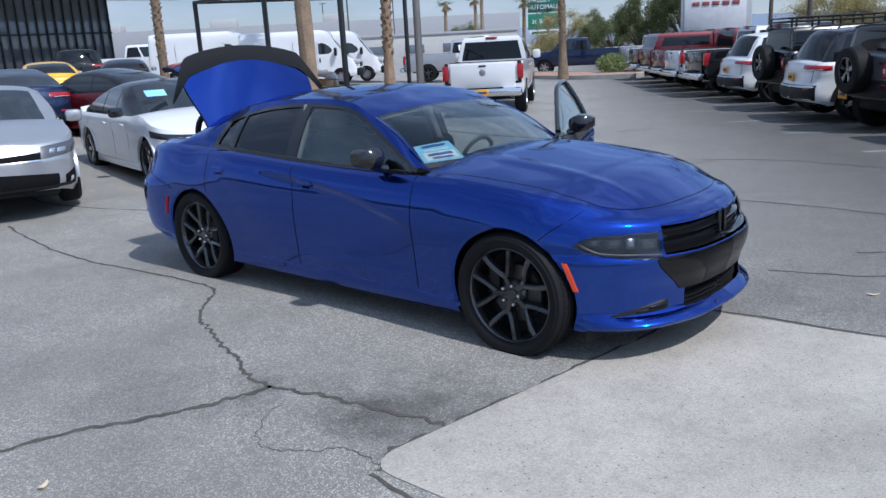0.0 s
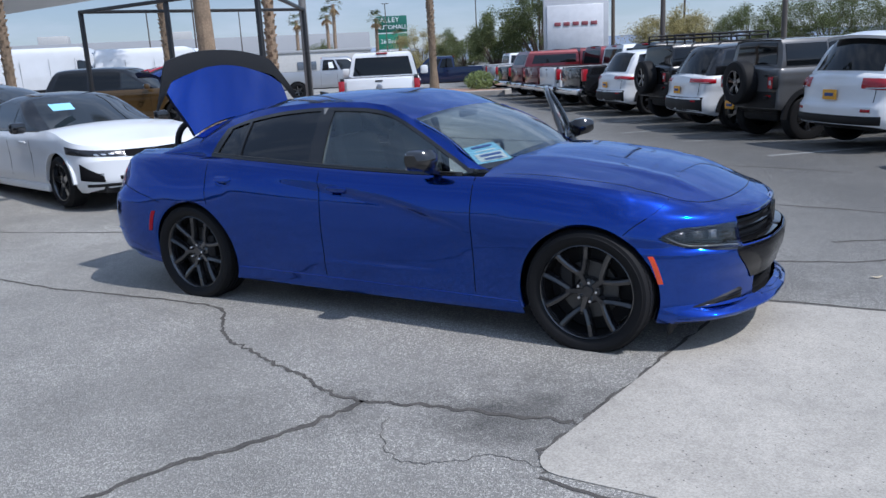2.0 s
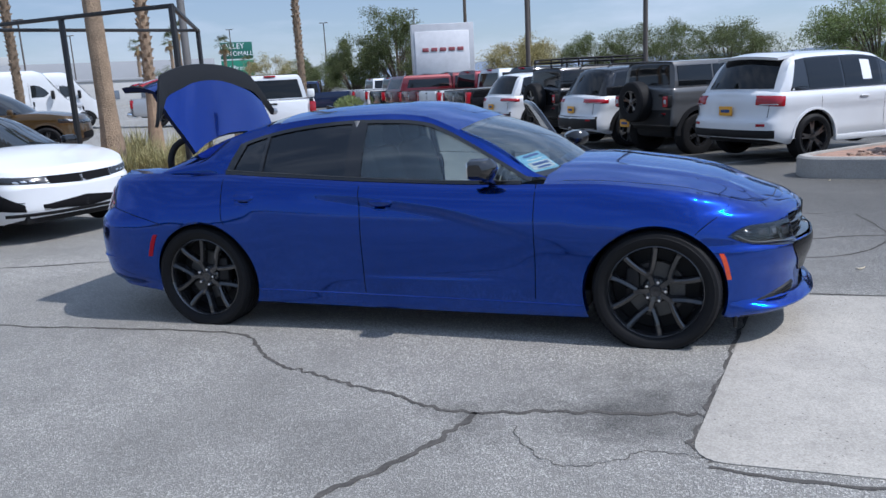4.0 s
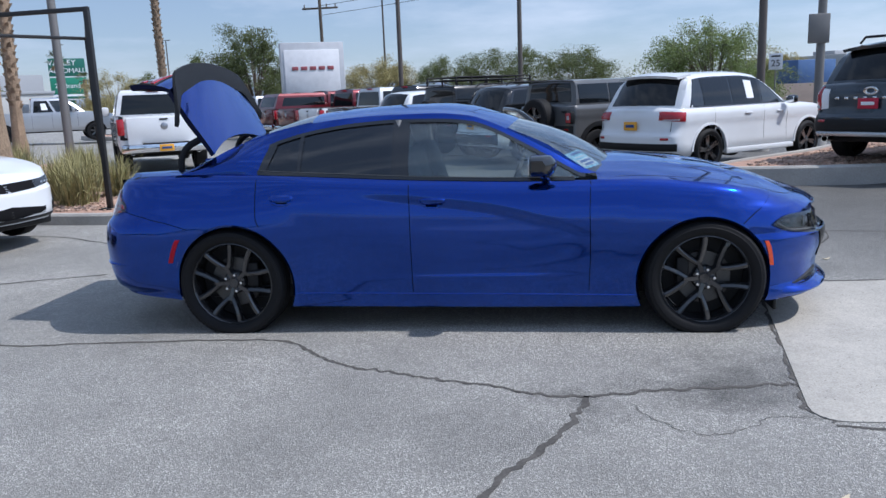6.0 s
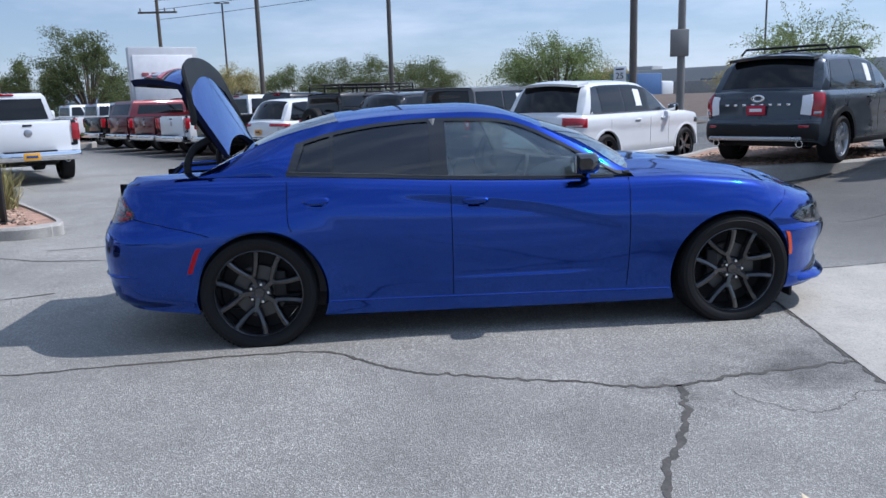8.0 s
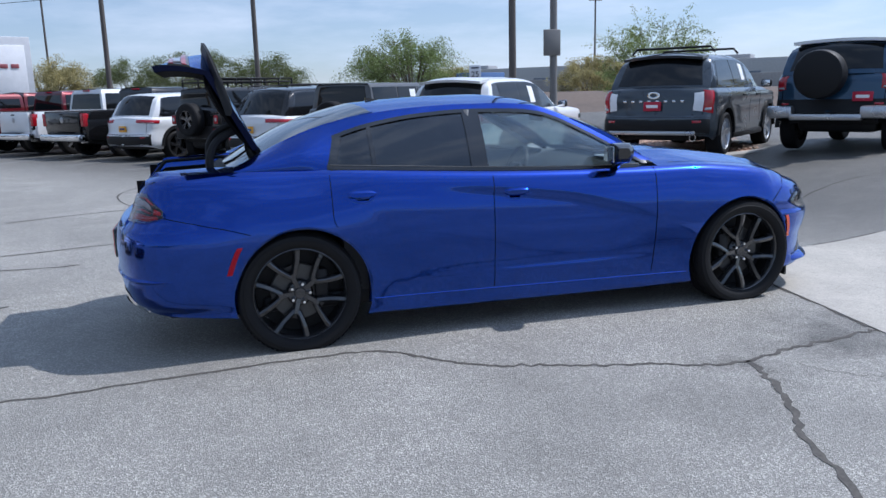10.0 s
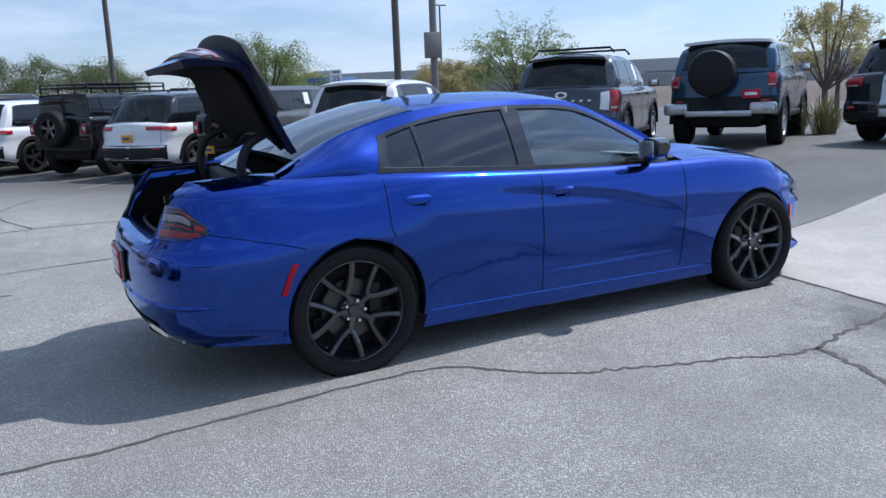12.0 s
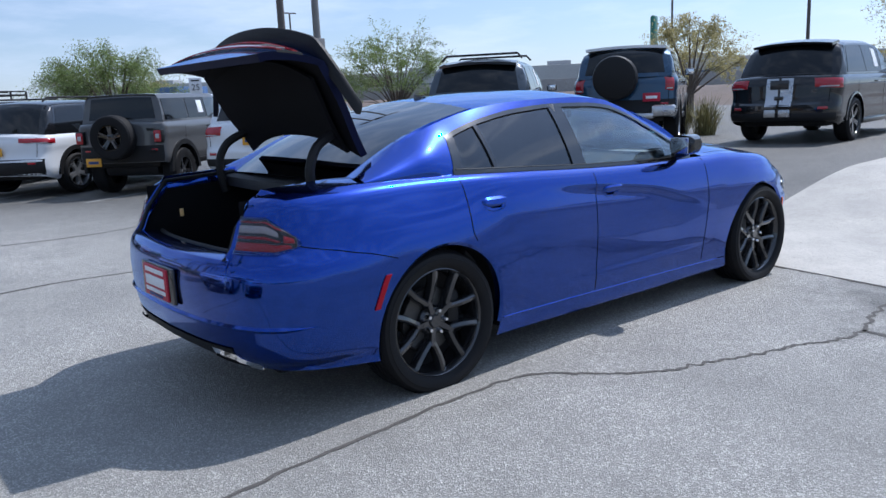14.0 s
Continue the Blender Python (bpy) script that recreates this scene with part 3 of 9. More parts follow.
def seam(points, side=1, w=0.0023, off=0.0014):
    """A dark panel gap along (station, height) points."""
    b = B()
    pts = []
    for (s0, z0), (s1, z1) in zip(points, points[1:]):
        n = max(2, int(max(abs(s1 - s0), abs(z1 - z0) / 0.03)))
        pts += [(s0 + (s1 - s0) * i / n, z0 + (z1 - z0) * i / n) for i in range(n)]
    pts.append(points[-1])
    P = [skin(s, z, off) for s, z in pts]
    a, c = [], []
    for i, p in enumerate(P):
        d = (P[min(i + 1, len(P) - 1)] - P[max(i - 1, 0)]).normalized()
        nrm = Vector((0, -1, 0)) if abs(p.y) > 0.85 else Vector((p.x, p.y * 2.2, 0)).normalized()
        t = d.cross(nrm).normalized() * w
        a.append(p + t)
        c.append(p - t)
    b.grid([a, c])
    if side < 0:
        b.v = [(x, -y, z) for x, y, z in b.v]
    return b


car = thing("blue_sedan", "deep blue four-door sedan with open trunk lid and open far door", "car", pose(0, 0, -0.006))
ROWS_Z = 60
P = []
for i, (x, y) in enumerate(OUT):
    lo, hi = smooth(z_bot, x), top_at(x, y)
    P.append([skin(i, lo + (hi - lo) * (k / ROWS_Z) ** 0.92) for k in range(ROWS_Z + 1)])
gone = set()
for ax, ARCH_Z, ARCH_R in ARCHES:
    for i in range(NS - 1):
        for k in range(ROWS_Z):
            c = (P[i][k] + P[i + 1][k + 1]) / 2
            if abs(c.y) > 0.5 and math.hypot(c.x - ax, c.z - ARCH_Z) < ARCH_R:
                gone.add((i, k))
    for i in range(NS):
        for k in range(ROWS_Z + 1):
            st = [(i + a, k + c) in gone for a in (-1, 0) for c in (-1, 0) if 0 <= i + a < NS - 1 and 0 <= k + c < ROWS_Z]
            p = P[i][k]
            d = math.hypot(p.x - ax, p.z - ARCH_Z)
            if any(st) and not all(st) and 0.5 * ARCH_R < d < ARCH_R * 1.3:
                q = skin(i, ARCH_Z + (p.z - ARCH_Z) * ARCH_R / d)
                p.x, p.z, p.y = ax + (p.x - ax) * ARCH_R / d, ARCH_Z + (p.z - ARCH_Z) * ARCH_R / d, q.y

s_fend, s_b, s_c = OUT.index(next(o for o in OUT if o[0] == 0.83)), OUT.index(next(o for o in OUT if o[0] == -0.315)), OUT.index(next(o for o in OUT if o[0] == -1.325))
s_nose = station(2.02, 0.86)
s_rear = station(-2.0, 0.94)
s_grille, s_head0, s_head1 = s_of_y(0.575), s_of_y(0.58), s_of(1.925)


HANDLES = ((-0.165, 0.865), (-1.15, 0.908))


def in_grille(s, z):
    return (s < s_grille and 0.6 < z < 0.745) or (s < s_of_y(0.43) and 0.275 < z < 0.395)


def zone(i, k):
    """Which body panel a cell belongs to."""
    c = (P[i][k] + P[i + 1][k + 1]) / 2
    if (i, k) in gone or any(((c.x - hx) / 0.05) ** 2 + ((c.z - hz + 0.012) / 0.022) ** 2 < 1 for hx, hz in HANDLES):
        return None
    if i < s_nose:
        if in_grille(i + 0.5, c.z):
            return None
        return "front_bumper" if c.z < 0.585 else "front_fender"
    if i < s_fend:
        return "front_fender"
    if c.z < 0.268:
        return "side_sill" if i < s_c else ("quarter_panel" if i < s_rear else "rear_bumper")
    if i < s_b:
        return "front_door"
    if i < s_c:
        return "rear_door"
    if c.z < 0.775 and i >= s_rear - 6:
        return "rear_bumper"
    return "quarter_panel"


PANELS = ("front_bumper", "front_fender", "side_sill", "front_door", "rear_door", "quarter_panel", "rear_bumper")
panel_obs = {}
HINGE = Vector((0.83, 0.9, 0.0))
OPEN_DOOR = Matrix.Translation(HINGE) @ Matrix.Rotation(radians(-70), 4, "Z") @ Matrix.Translation(-HINGE)
for side in (1, -1):
    Q = [[Vector((p.x, p.y * side, p.z)) for p in c] for c in P]
    for nm in PANELS:
        if nm in ("front_bumper", "rear_bumper"):
            if side < 0:
                continue
            b = B().grid(Q, keep=lambda i, k: zone(i, k) == nm).mirror()
        else:
            b = B().grid(Q, keep=lambda i, k: zone(i, k) == nm, flip=side < 0)
        moved = OPEN_DOOR if (nm == "front_door" and side < 0) else None
        panel_obs[nm, side] = part(nm, b, BLUE, car, "open front door" if moved else "", m=moved, sharp=40)

# wheel arch lips and linings
for side in (1, -1):
    for ax, ARCH_Z, ARCH_R in ARCHES:
        ring = []
        for k in range(41):
            a = math.pi * (-0.1 + 1.2 * k / 40)
            x, z = ax + ARCH_R * math.cos(a), ARCH_Z + ARCH_R * math.sin(a)
            if z < (0.18 if ax > 0 else 0.22):
                continue
            p = skin(s_of(x), z)
            ring.append((x, p.y * side, z))
        part("arch_lip", B().grid([ring, [(x + (ax - x) * 0.035, y + 0.012 * side, z + (ARCH_Z - z) * 0.035) for x, y, z in ring], [(x + (ax - x) * 0.02, y + 0.06 * side, z) for x, y, z in ring]]), BLUE, car)
        part("arch_lining", B().grid([[(x + (ax - x) * 0.01, y + d * side, z) for x, y, z in ring] for d in (0.05, 0.2, 0.42)] + [[(ax, y + 0.42 * side, ARCH_Z) for x, y, z in ring]]), MATT_BLACK, car)

# hood and nose top, front fender tops
ridge = lambda y: 0.012 * math.exp(-((abs(y) - 0.44) / 0.05) ** 2)


def lid_z(x, y, ye, ze):
    """Height of the hood at x, y between its edges at ±ye."""
    w = min(1.0, abs(y) / max(ye, 0.05))
    crown = (0.012 + 0.062 * step(2.5, 1.9, x) + 0.02 * step(1.6, 1.0, x)) * step(0.0, 0.75, ye)
    return ze + crown * (1 - w ** 2.3) + ridge(y) * step(2.2, 1.9, x) * (1 - 0.5 * step(1.5, 1.0, x))


rows = []
for i in range(NS):
    p = P[i][-1]
    if p.x < 0.86:
        break
    ye = abs(p.y)
    rows.append([(p.x, -ye + 2 * ye * j / 40, lid_z(p.x, -ye + 2 * ye * j / 40, ye, p.z)) for j in range(41)])
part("hood", B().grid(rows), BLUE, car, "blue hood with long raised creases", sharp=40)


def hood_point(x, y, off=0.0015):
    for i in range(NS - 1):
        a, c = P[i][-1], P[i + 1][-1]
        if c.x <= x <= a.x:
            f = (a.x - x) / max(1e-6, a.x - c.x)
            ye, ze = abs(a.y + (c.y - a.y) * f), a.z + (c.z - a.z) * f
            return Vector((x, y, lid_z(x, y, ye, ze) + off))
    return Vector((x, y, 1.0))


def strip_on_hood(pts, w=0.002):
    P3 = [hood_point(x, y) for x, y in pts]
    a, c = [], []
    for i, p in enumerate(P3):
        d = (P3[min(i + 1, len(P3) - 1)] - P3[max(i - 1, 0)]).normalized()
        t = d.cross(Vector((0, 0, 1))).normalized() * w
        a.append(p + t)
        c.append(p - t)
    return B().grid([a, c])


hood_line = [(0.98, 0.775), (1.3, 0.765), (1.6, 0.74), (1.9, 0.69), (2.05, 0.6), (2.14, 0.46), (2.19, 0.3), (2.215, 0.12), (2.22, 0)]
hl = [(p.x, p.y) for p in spline([(x, y, 0) for x, y in hood_line], 50)]
part("hood_gap", strip_on_hood(hl + [(x, -y) for x, y in reversed(hl)][1:]), MATT_BLACK, car)

# panel gaps on the flanks
def flipped_side(b, side):
    if side < 0:
        b.v = [(x, -y, z) for x, y, z in b.v]
        b.f = [f[::-1] for f in b.f]
    return b


for side in (1, -1):
    gaps = [[(s_fend, 0.985), (s_fend + 0.3, 0.8), (s_fend + 0.2, 0.5), (s_fend + 0.5, 0.27)], [(s_b, 1.0), (s_b, 0.6), (s_b, 0.27)], [(s_c, 1.03), (s_c, 0.9), (s_c - 0.6, 0.8), (s_c - 1.6, 0.73)],
            [(s_of(-1.80), 0.722), (s_of(-1.95), 0.768), (s_of(-2.1), 0.803), (s_of(-2.27), 0.838)], [(s_of(1.74), 0.69), (s_of(1.9), 0.8), (s_of(2.0), 0.865)]]
    part("sill_crease", flipped_side(B().grid([[skin(s, z, o) for z, o in ((0.245 + 0.017 * w, -0.006), (0.252 + 0.017 * w, 0.004), (0.256 + 0.017 * w, 0.005), (0.266 + 0.017 * w, -0.006))] for s, w in zip(np.linspace(s_of(1.1), s_of(-1.09), 60), np.linspace(-1, 1, 60))]), side), BLUE, car)
    for gp in gaps:
        if side < 0 and gp[0][0] in (s_fend, s_b):
            continue
        part("panel_gap", seam(gp, side), SHUT, car)

# ---- cabin ----
ridge_z = sorted([(0.9, 1.0), (0.78, 1.045), (0.6, 1.145), (0.4, 1.25), (0.2, 1.345), (0.05, 1.392), (-0.2, 1.412), (-0.5, 1.41), (-0.8, 1.395), (-1.0, 1.372), (-1.2, 1.33), (-1.43, 1.265), (-1.65, 1.175), (-1.86, 1.09)])
ridge_y = sorted([(0.9, 0.78), (0.6, 0.72), (0.3, 0.66), (0.1, 0.625), (-0.4, 0.595), (-0.9, 0.59), (-1.2, 0.6), (-1.5, 0.64), (-1.86, 0.735)])
glass_top = sorted([(0.77, 0.99), (0.6, 1.085), (0.4, 1.195), (0.2, 1.292), (0.08, 1.332), (-0.1, 1.352), (-0.4, 1.358), (-0.7, 1.342), (-1.0, 1.3), (-1.2, 1.25), (-1.27, 1.225)])
belt_z = sorted([(0.9, 0.984), (0.4, 0.99), (0.0, 1.003), (-0.4, 1.022), (-0.84, 1.05), (-1.33, 1.078)])


def edge(x):
    p = skin(s_of(x), smooth(z_top, x))
    return p.y, p.z


def upper(x, z, off=0.0):
    """A point of the cabin's right side at x and height z."""
    y0, z0 = edge(x)
    y1, z1 = -smooth(ridge_y, x), smooth(ridge_z, x)
    f = min(1.0, max(0.0, (z - z0) / max(0.02, z1 - z0)))
    back = step(-1.22, -1.5, x)        # the rear pillar stands steeper and rolls over under the roof
    g = f * (1 - back) + f ** 1.8 * back
    y = y0 + (y1 - y0) * g - 0.022 * 4 * f * (1 - f) * min(1, (z1 - z0) / 0.3)
    return Vector((x, y - off, z + off * 0.3))


def band(xs, lo, hi, off, k=6, thick=0.0):
    rows = [[upper(x, lo(x) + (hi(x) - lo(x)) * j / k, off) for j in range(k + 1)] for x in xs]
    if thick:
        return B().slab(rows, (0, thick, -thick * 0.3))
    return B().grid(rows)


def flipped(b, side):
    if side < 0:
        b.v = [(x, -y, z) for x, y, z in b.v]
        b.f = [f[::-1] for f in b.f]
    return b


gt = lambda x: smooth(glass_top, x)
bz = lambda x: smooth(belt_z, x)
rz = lambda x: smooth(ridge_z, x)
ez = lambda x: edge(x)[1]


def c_edge(z):
    return -1.325 + min(0.055, max(0.0, (z - 1.07) * 0.34))


for side in (1, -1):
    # roof rail from the windscreen foot to the rear pillar
    part("roof_rail", flipped(band(np.linspace(0.9, -1.27, 60), lambda x: min(rz(x) - 0.004, gt(x) + 0.02), rz, 0.0, 4), side), BLUE, car)
    rows = []
    for j in range(15):
        f = j / 14
        row = []
        for i in range(26):
            u = i / 25
            zr = ez(-1.3) + (rz(-1.27) - ez(-1.3)) * f
            xr_ = c_edge(zr)
            x = -1.86 + (xr_ + 1.86) * u
            z = ez(x) + (rz(x) - ez(x)) * f
            row.append(upper(x, z))
        rows.append(row)
    part("rear_pillar", flipped(B().grid(rows), side), BLUE, car)
    # frame strips round the glass
    part("window_trim", flipped(band(np.linspace(0.8, -1.275, 60), gt, lambda x: gt(x) + 0.022, 0.003, 2, 0.008), side), GLOSS_BLACK, car)
    part("belt_trim", flipped(band(np.linspace(0.735, -0.33, 30), lambda x: ez(x) - 0.002, lambda x: bz(x) + 0.006, 0.004, 2, 0.01), side), GLOSS_BLACK, panel_obs["front_door", side] if side < 0 else car)
    part("belt_trim", flipped(band(np.linspace(-0.33, -1.33, 30), lambda x: ez(x) - 0.002, lambda x: bz(x) + 0.006, 0.004, 2, 0.01), side), GLOSS_BLACK, car)
    part("bright_strip", flipped(band(np.linspace(0.73, -1.31, 50), lambda x: bz(x) + 0.004, lambda x: bz(x) + 0.008, 0.007, 1, 0.004), side), DISC, car)
    part("centre_pillar_trim", flipped(band(np.linspace(-0.325, -0.435, 5), bz, gt, 0.002, 8, 0.01), side), GLOSS_BLACK, car)
    part("quarter_window_bar", flipped(band(np.linspace(-1.035, -1.06, 3), bz, gt, 0.004, 8, 0.01), side), GLOSS_BLACK, car)
    rows = []
    for j in range(9):
        f = j / 8
        z = bz(-1.29) + (gt(-1.27) + 0.02 - bz(-1.29)) * f
        rows.append([upper(x, z, 0.003) for x in np.linspace(c_edge(z) - 0.004, c_edge(z) + 0.05, 4)])
    part("window_trim", flipped(B().slab(rows, (0, 0.01, 0)), side), GLOSS_BLACK, car)
    # glass
    w_f = flipped(band(np.linspace(0.76, -0.325, 26), bz, gt, -0.006, 8, 0.004), side)
    gl = part("door_glass", w_f, GLASS_CLEAR, car if side > 0 else panel_obs["front_door", side])
    gl.visible_shadow = False
    for a, c, nm in ((-0.43, -1.04, "rear_door_glass"), (-1.055, -1.295, "quarter_glass")):
        part(nm, flipped(band(np.linspace(a, c, 16), bz, lambda x: gt(x), -0.006, 8, 0.004), side), GLASS_DARK, car, "dark tinted glass")
    # handles in their cups
    for hx, hz, door in ((-0.165, 0.865, "front_door"), (-1.15, 0.908, "rear_door")):
        s0 = s_of(hx)
        moved = panel_obs[door, side]
        ring_at = lambda a, c, o: [skin(s0 + a * math.cos(k / 28 * 6.283), hz - 0.012 + c * math.sin(k / 28 * 6.283), o) for k in range(28)]
        cup = [ring_at(2.15, 0.038, 0.0012), ring_at(1.95, 0.034, 0.002), ring_at(1.6, 0.027, -0.012), ring_at(1.0, 0.017, -0.022)]
        part("handle_cup", flipped(B().grid(cup, wrap=True).fan(cup[-1]), side), BLUE, moved)
        part("door_handle", patch(s0 - 2.3, s0 + 2.3, lambda u: hz - 0.024 + 0.02 * abs(2 * u - 1) ** 3, lambda u: hz + 0.026 - 0.012 * abs(2 * u - 1) ** 4, 0.013, 12, 4, 0.014, side), BLUE, moved)
# open far door: window frame, inner lining
d_l = panel_obs["front_door", -1]
fp = [upper(x, gt(x) + 0.01, 0.0) for x in np.linspace(0.72, -0.3, 22)] + [upper(-0.33, z, 0) for z in np.linspace(1.33, 1.0, 6)]
part("door_frame", B().tube([(p.x, -p.y, p.z) for p in fp], 0.022, 8), GLOSS_BLACK, d_l)
rows = [[(x, 0.85 - 0.02 * (z > 0.9), z) for z in np.linspace(0.28, 0.99, 6)] for x in np.linspace(0.8, -0.29, 10)]
part("door_lining", B().slab(rows, (0, 0.05, 0)), DASH, d_l, "dark inner door lining")

# wing mirrors
for side in (1, -1):
    holder = car if side > 0 else d_l
    b = B()
    rows = []
    for j in range(10):
        u = j / 9
        rr = math.sin(math.pi * (0.06 + 0.88 * u)) ** 0.4
        y = -0.845 * side - side * 0.195 * u
        rows.append([(0.505 + (0.125 * rr * math.cos(k / 16 * 6.283) if math.cos(k / 16 * 6.283) > 0 else 0.045 * rr * math.cos(k / 16 * 6.283)) - 0.02 * u, y, 1.074 + 0.09 * rr * max(-0.72, min(0.72, math.sin(k / 16 * 6.283))) + 0.008 * u) for k in range(16)])
    b.grid(rows, wrap=True)
    b.fan(rows[0]).fan(rows[-1])
    mir = part("wing_mirror", b, GLOSS_BLACK, holder, "gloss black wing mirror")
    part("mirror_foot", B().tube([(0.56, -0.83 * side, 0.995), (0.545, -0.88 * side, 1.01), (0.535, -0.94 * side, 1.03)], [0.03, 0.026, 0.024], 8), GLOSS_BLACK, mir)
    part("mirror_glass", B().box((0.449, -0.94 * side, 1.076), (0.006, 0.13, 0.1), 0.003), CHROME, mir)

# roof, windscreen, rear glass
roof_rows = []
for x in np.linspace(0.31, -1.0, 34):
    ye, ze = smooth(ridge_y, x), rz(x)
    cr = 0.045 + 0.012 * step(0.3, -0.2, x)
    f_in = 0.06 * step(0.12, 0.31, x) - 0.05 * step(-0.85, -1.0, x)
    roof_rows.append([(x + f_in * (1 - (2 * j / 24 - 1) ** 2), -ye + 2 * ye * j / 24, ze + cr * (1 - abs(2 * j / 24 - 1) ** 2.4) * (1 if x < 0.2 else 1.0)) for j in range(25)])
part("roof", B().grid(roof_rows), BLUE, car)
head = roof_rows[0]
cowl = [(1.07 - 0.25 * (2 * j / 24 - 1) ** 2, -0.765 + 1.53 * j / 24, 1.012 - 0.012 * (2 * j / 24 - 1) ** 2) for j in range(25)]
rows = []
for i in range(15):
    f = i / 14
    rows.append([Vector(cowl[j]).lerp(Vector(head[j]), f) + Vector((0.045, 0, 0.07)) * 0.55 * math.sin(math.pi * f) * (1 - 0.25 * (2 * j / 24 - 1) ** 2) for j in range(25)])
ws = part("windscreen", B().slab(rows, (-0.003, 0, -0.004)), GLASS_WIND, car)
ws.visible_shadow = False
ws_rows = rows
for side in (0, 24):
    sg = -1 if side == 0 else 1
    pil = []
    for i in range(15):
        p = Vector(rows[i][side])
        x = p.x
        q = upper(min(0.9, x), rz(min(0.9, x)))
        q.y *= -sg
        pil.append([p + Vector((0, -sg * 0.035, 0.004)), p + Vector((0, 0, 0.006)), p.lerp(q, 0.5) + Vector((0.006, 0, 0.008)), q])
    part("windscreen_pillar", B().grid(pil), BLUE, car)
part("windscreen_band", B().grid([[Vector(rows[i][j]) + Vector((0.002, 0, 0.003)) for j in range(25)] for i in (0, 1)]), GLOSS_BLACK, car)
tail_edge = roof_rows[-1]
foot = [(-1.865 - 0.04 * (1 - (2 * j / 24 - 1) ** 2), -0.62 + 1.24 * j / 24, 1.062 + 0.015 * (1 - (2 * j / 24 - 1) ** 2)) for j in range(25)]
rows = []
for i in range(15):
    f = i / 14
    rows.append([Vector(tail_edge[j]).lerp(Vector(foot[j]), f) + Vector((-0.02, 0, 0.045)) * math.sin(math.pi * f) for j in range(25)])
part("rear_window", B().slab(rows, (0.003, 0, -0.004)), GLASS_DARK, car, "dark tinted rear window")
for side in (0, 24):
    sg = -1 if side == 0 else 1
    pil = []
    for i in range(15):
        p = Vector(rows[i][side])
        q = upper(max(-1.86, p.x), rz(max(-1.86, p.x)))
        q.y *= -sg
        pil.append([p + Vector((0, -sg * 0.03, 0.003)), p + Vector((0, 0, 0.005)), p.lerp(q, 0.5) + Vector((0, 0, 0.01)), q])
    part("rear_pillar", B().grid(pil), BLUE, car)
# aerial fin
part("roof_aerial", B().prism([(-0.93, 1.42), (-0.82, 1.425), (-0.85, 1.45), (-0.9, 1.462), (-0.925, 1.466)], -0.012, 0.012), GLOSS_BLACK, car)
# cowl, wipers
part("cowl_panel", B().grid([[(c[0] - 0.02, c[1], c[2] + 0.002) for c in cowl], [(c[0] + 0.12 * (1 - 0.5 * abs(2 * j / 24 - 1) ** 2), c[1] * 1.0, c[2] - 0.012) for j, c in enumerate(cowl)]]), MATT_BLACK, car)
for y0, y1 in ((-0.5, 0.05), (0.12, 0.66)):
    part("wiper", B().tube([(1.1 - 0.25 * (y0 / 0.77) ** 2 + 0.02, y0, 1.03), (1.05 - 0.22 * (y1 / 0.77) ** 2, y1, 1.055)], 0.01, 6), MATT_BLACK, car)

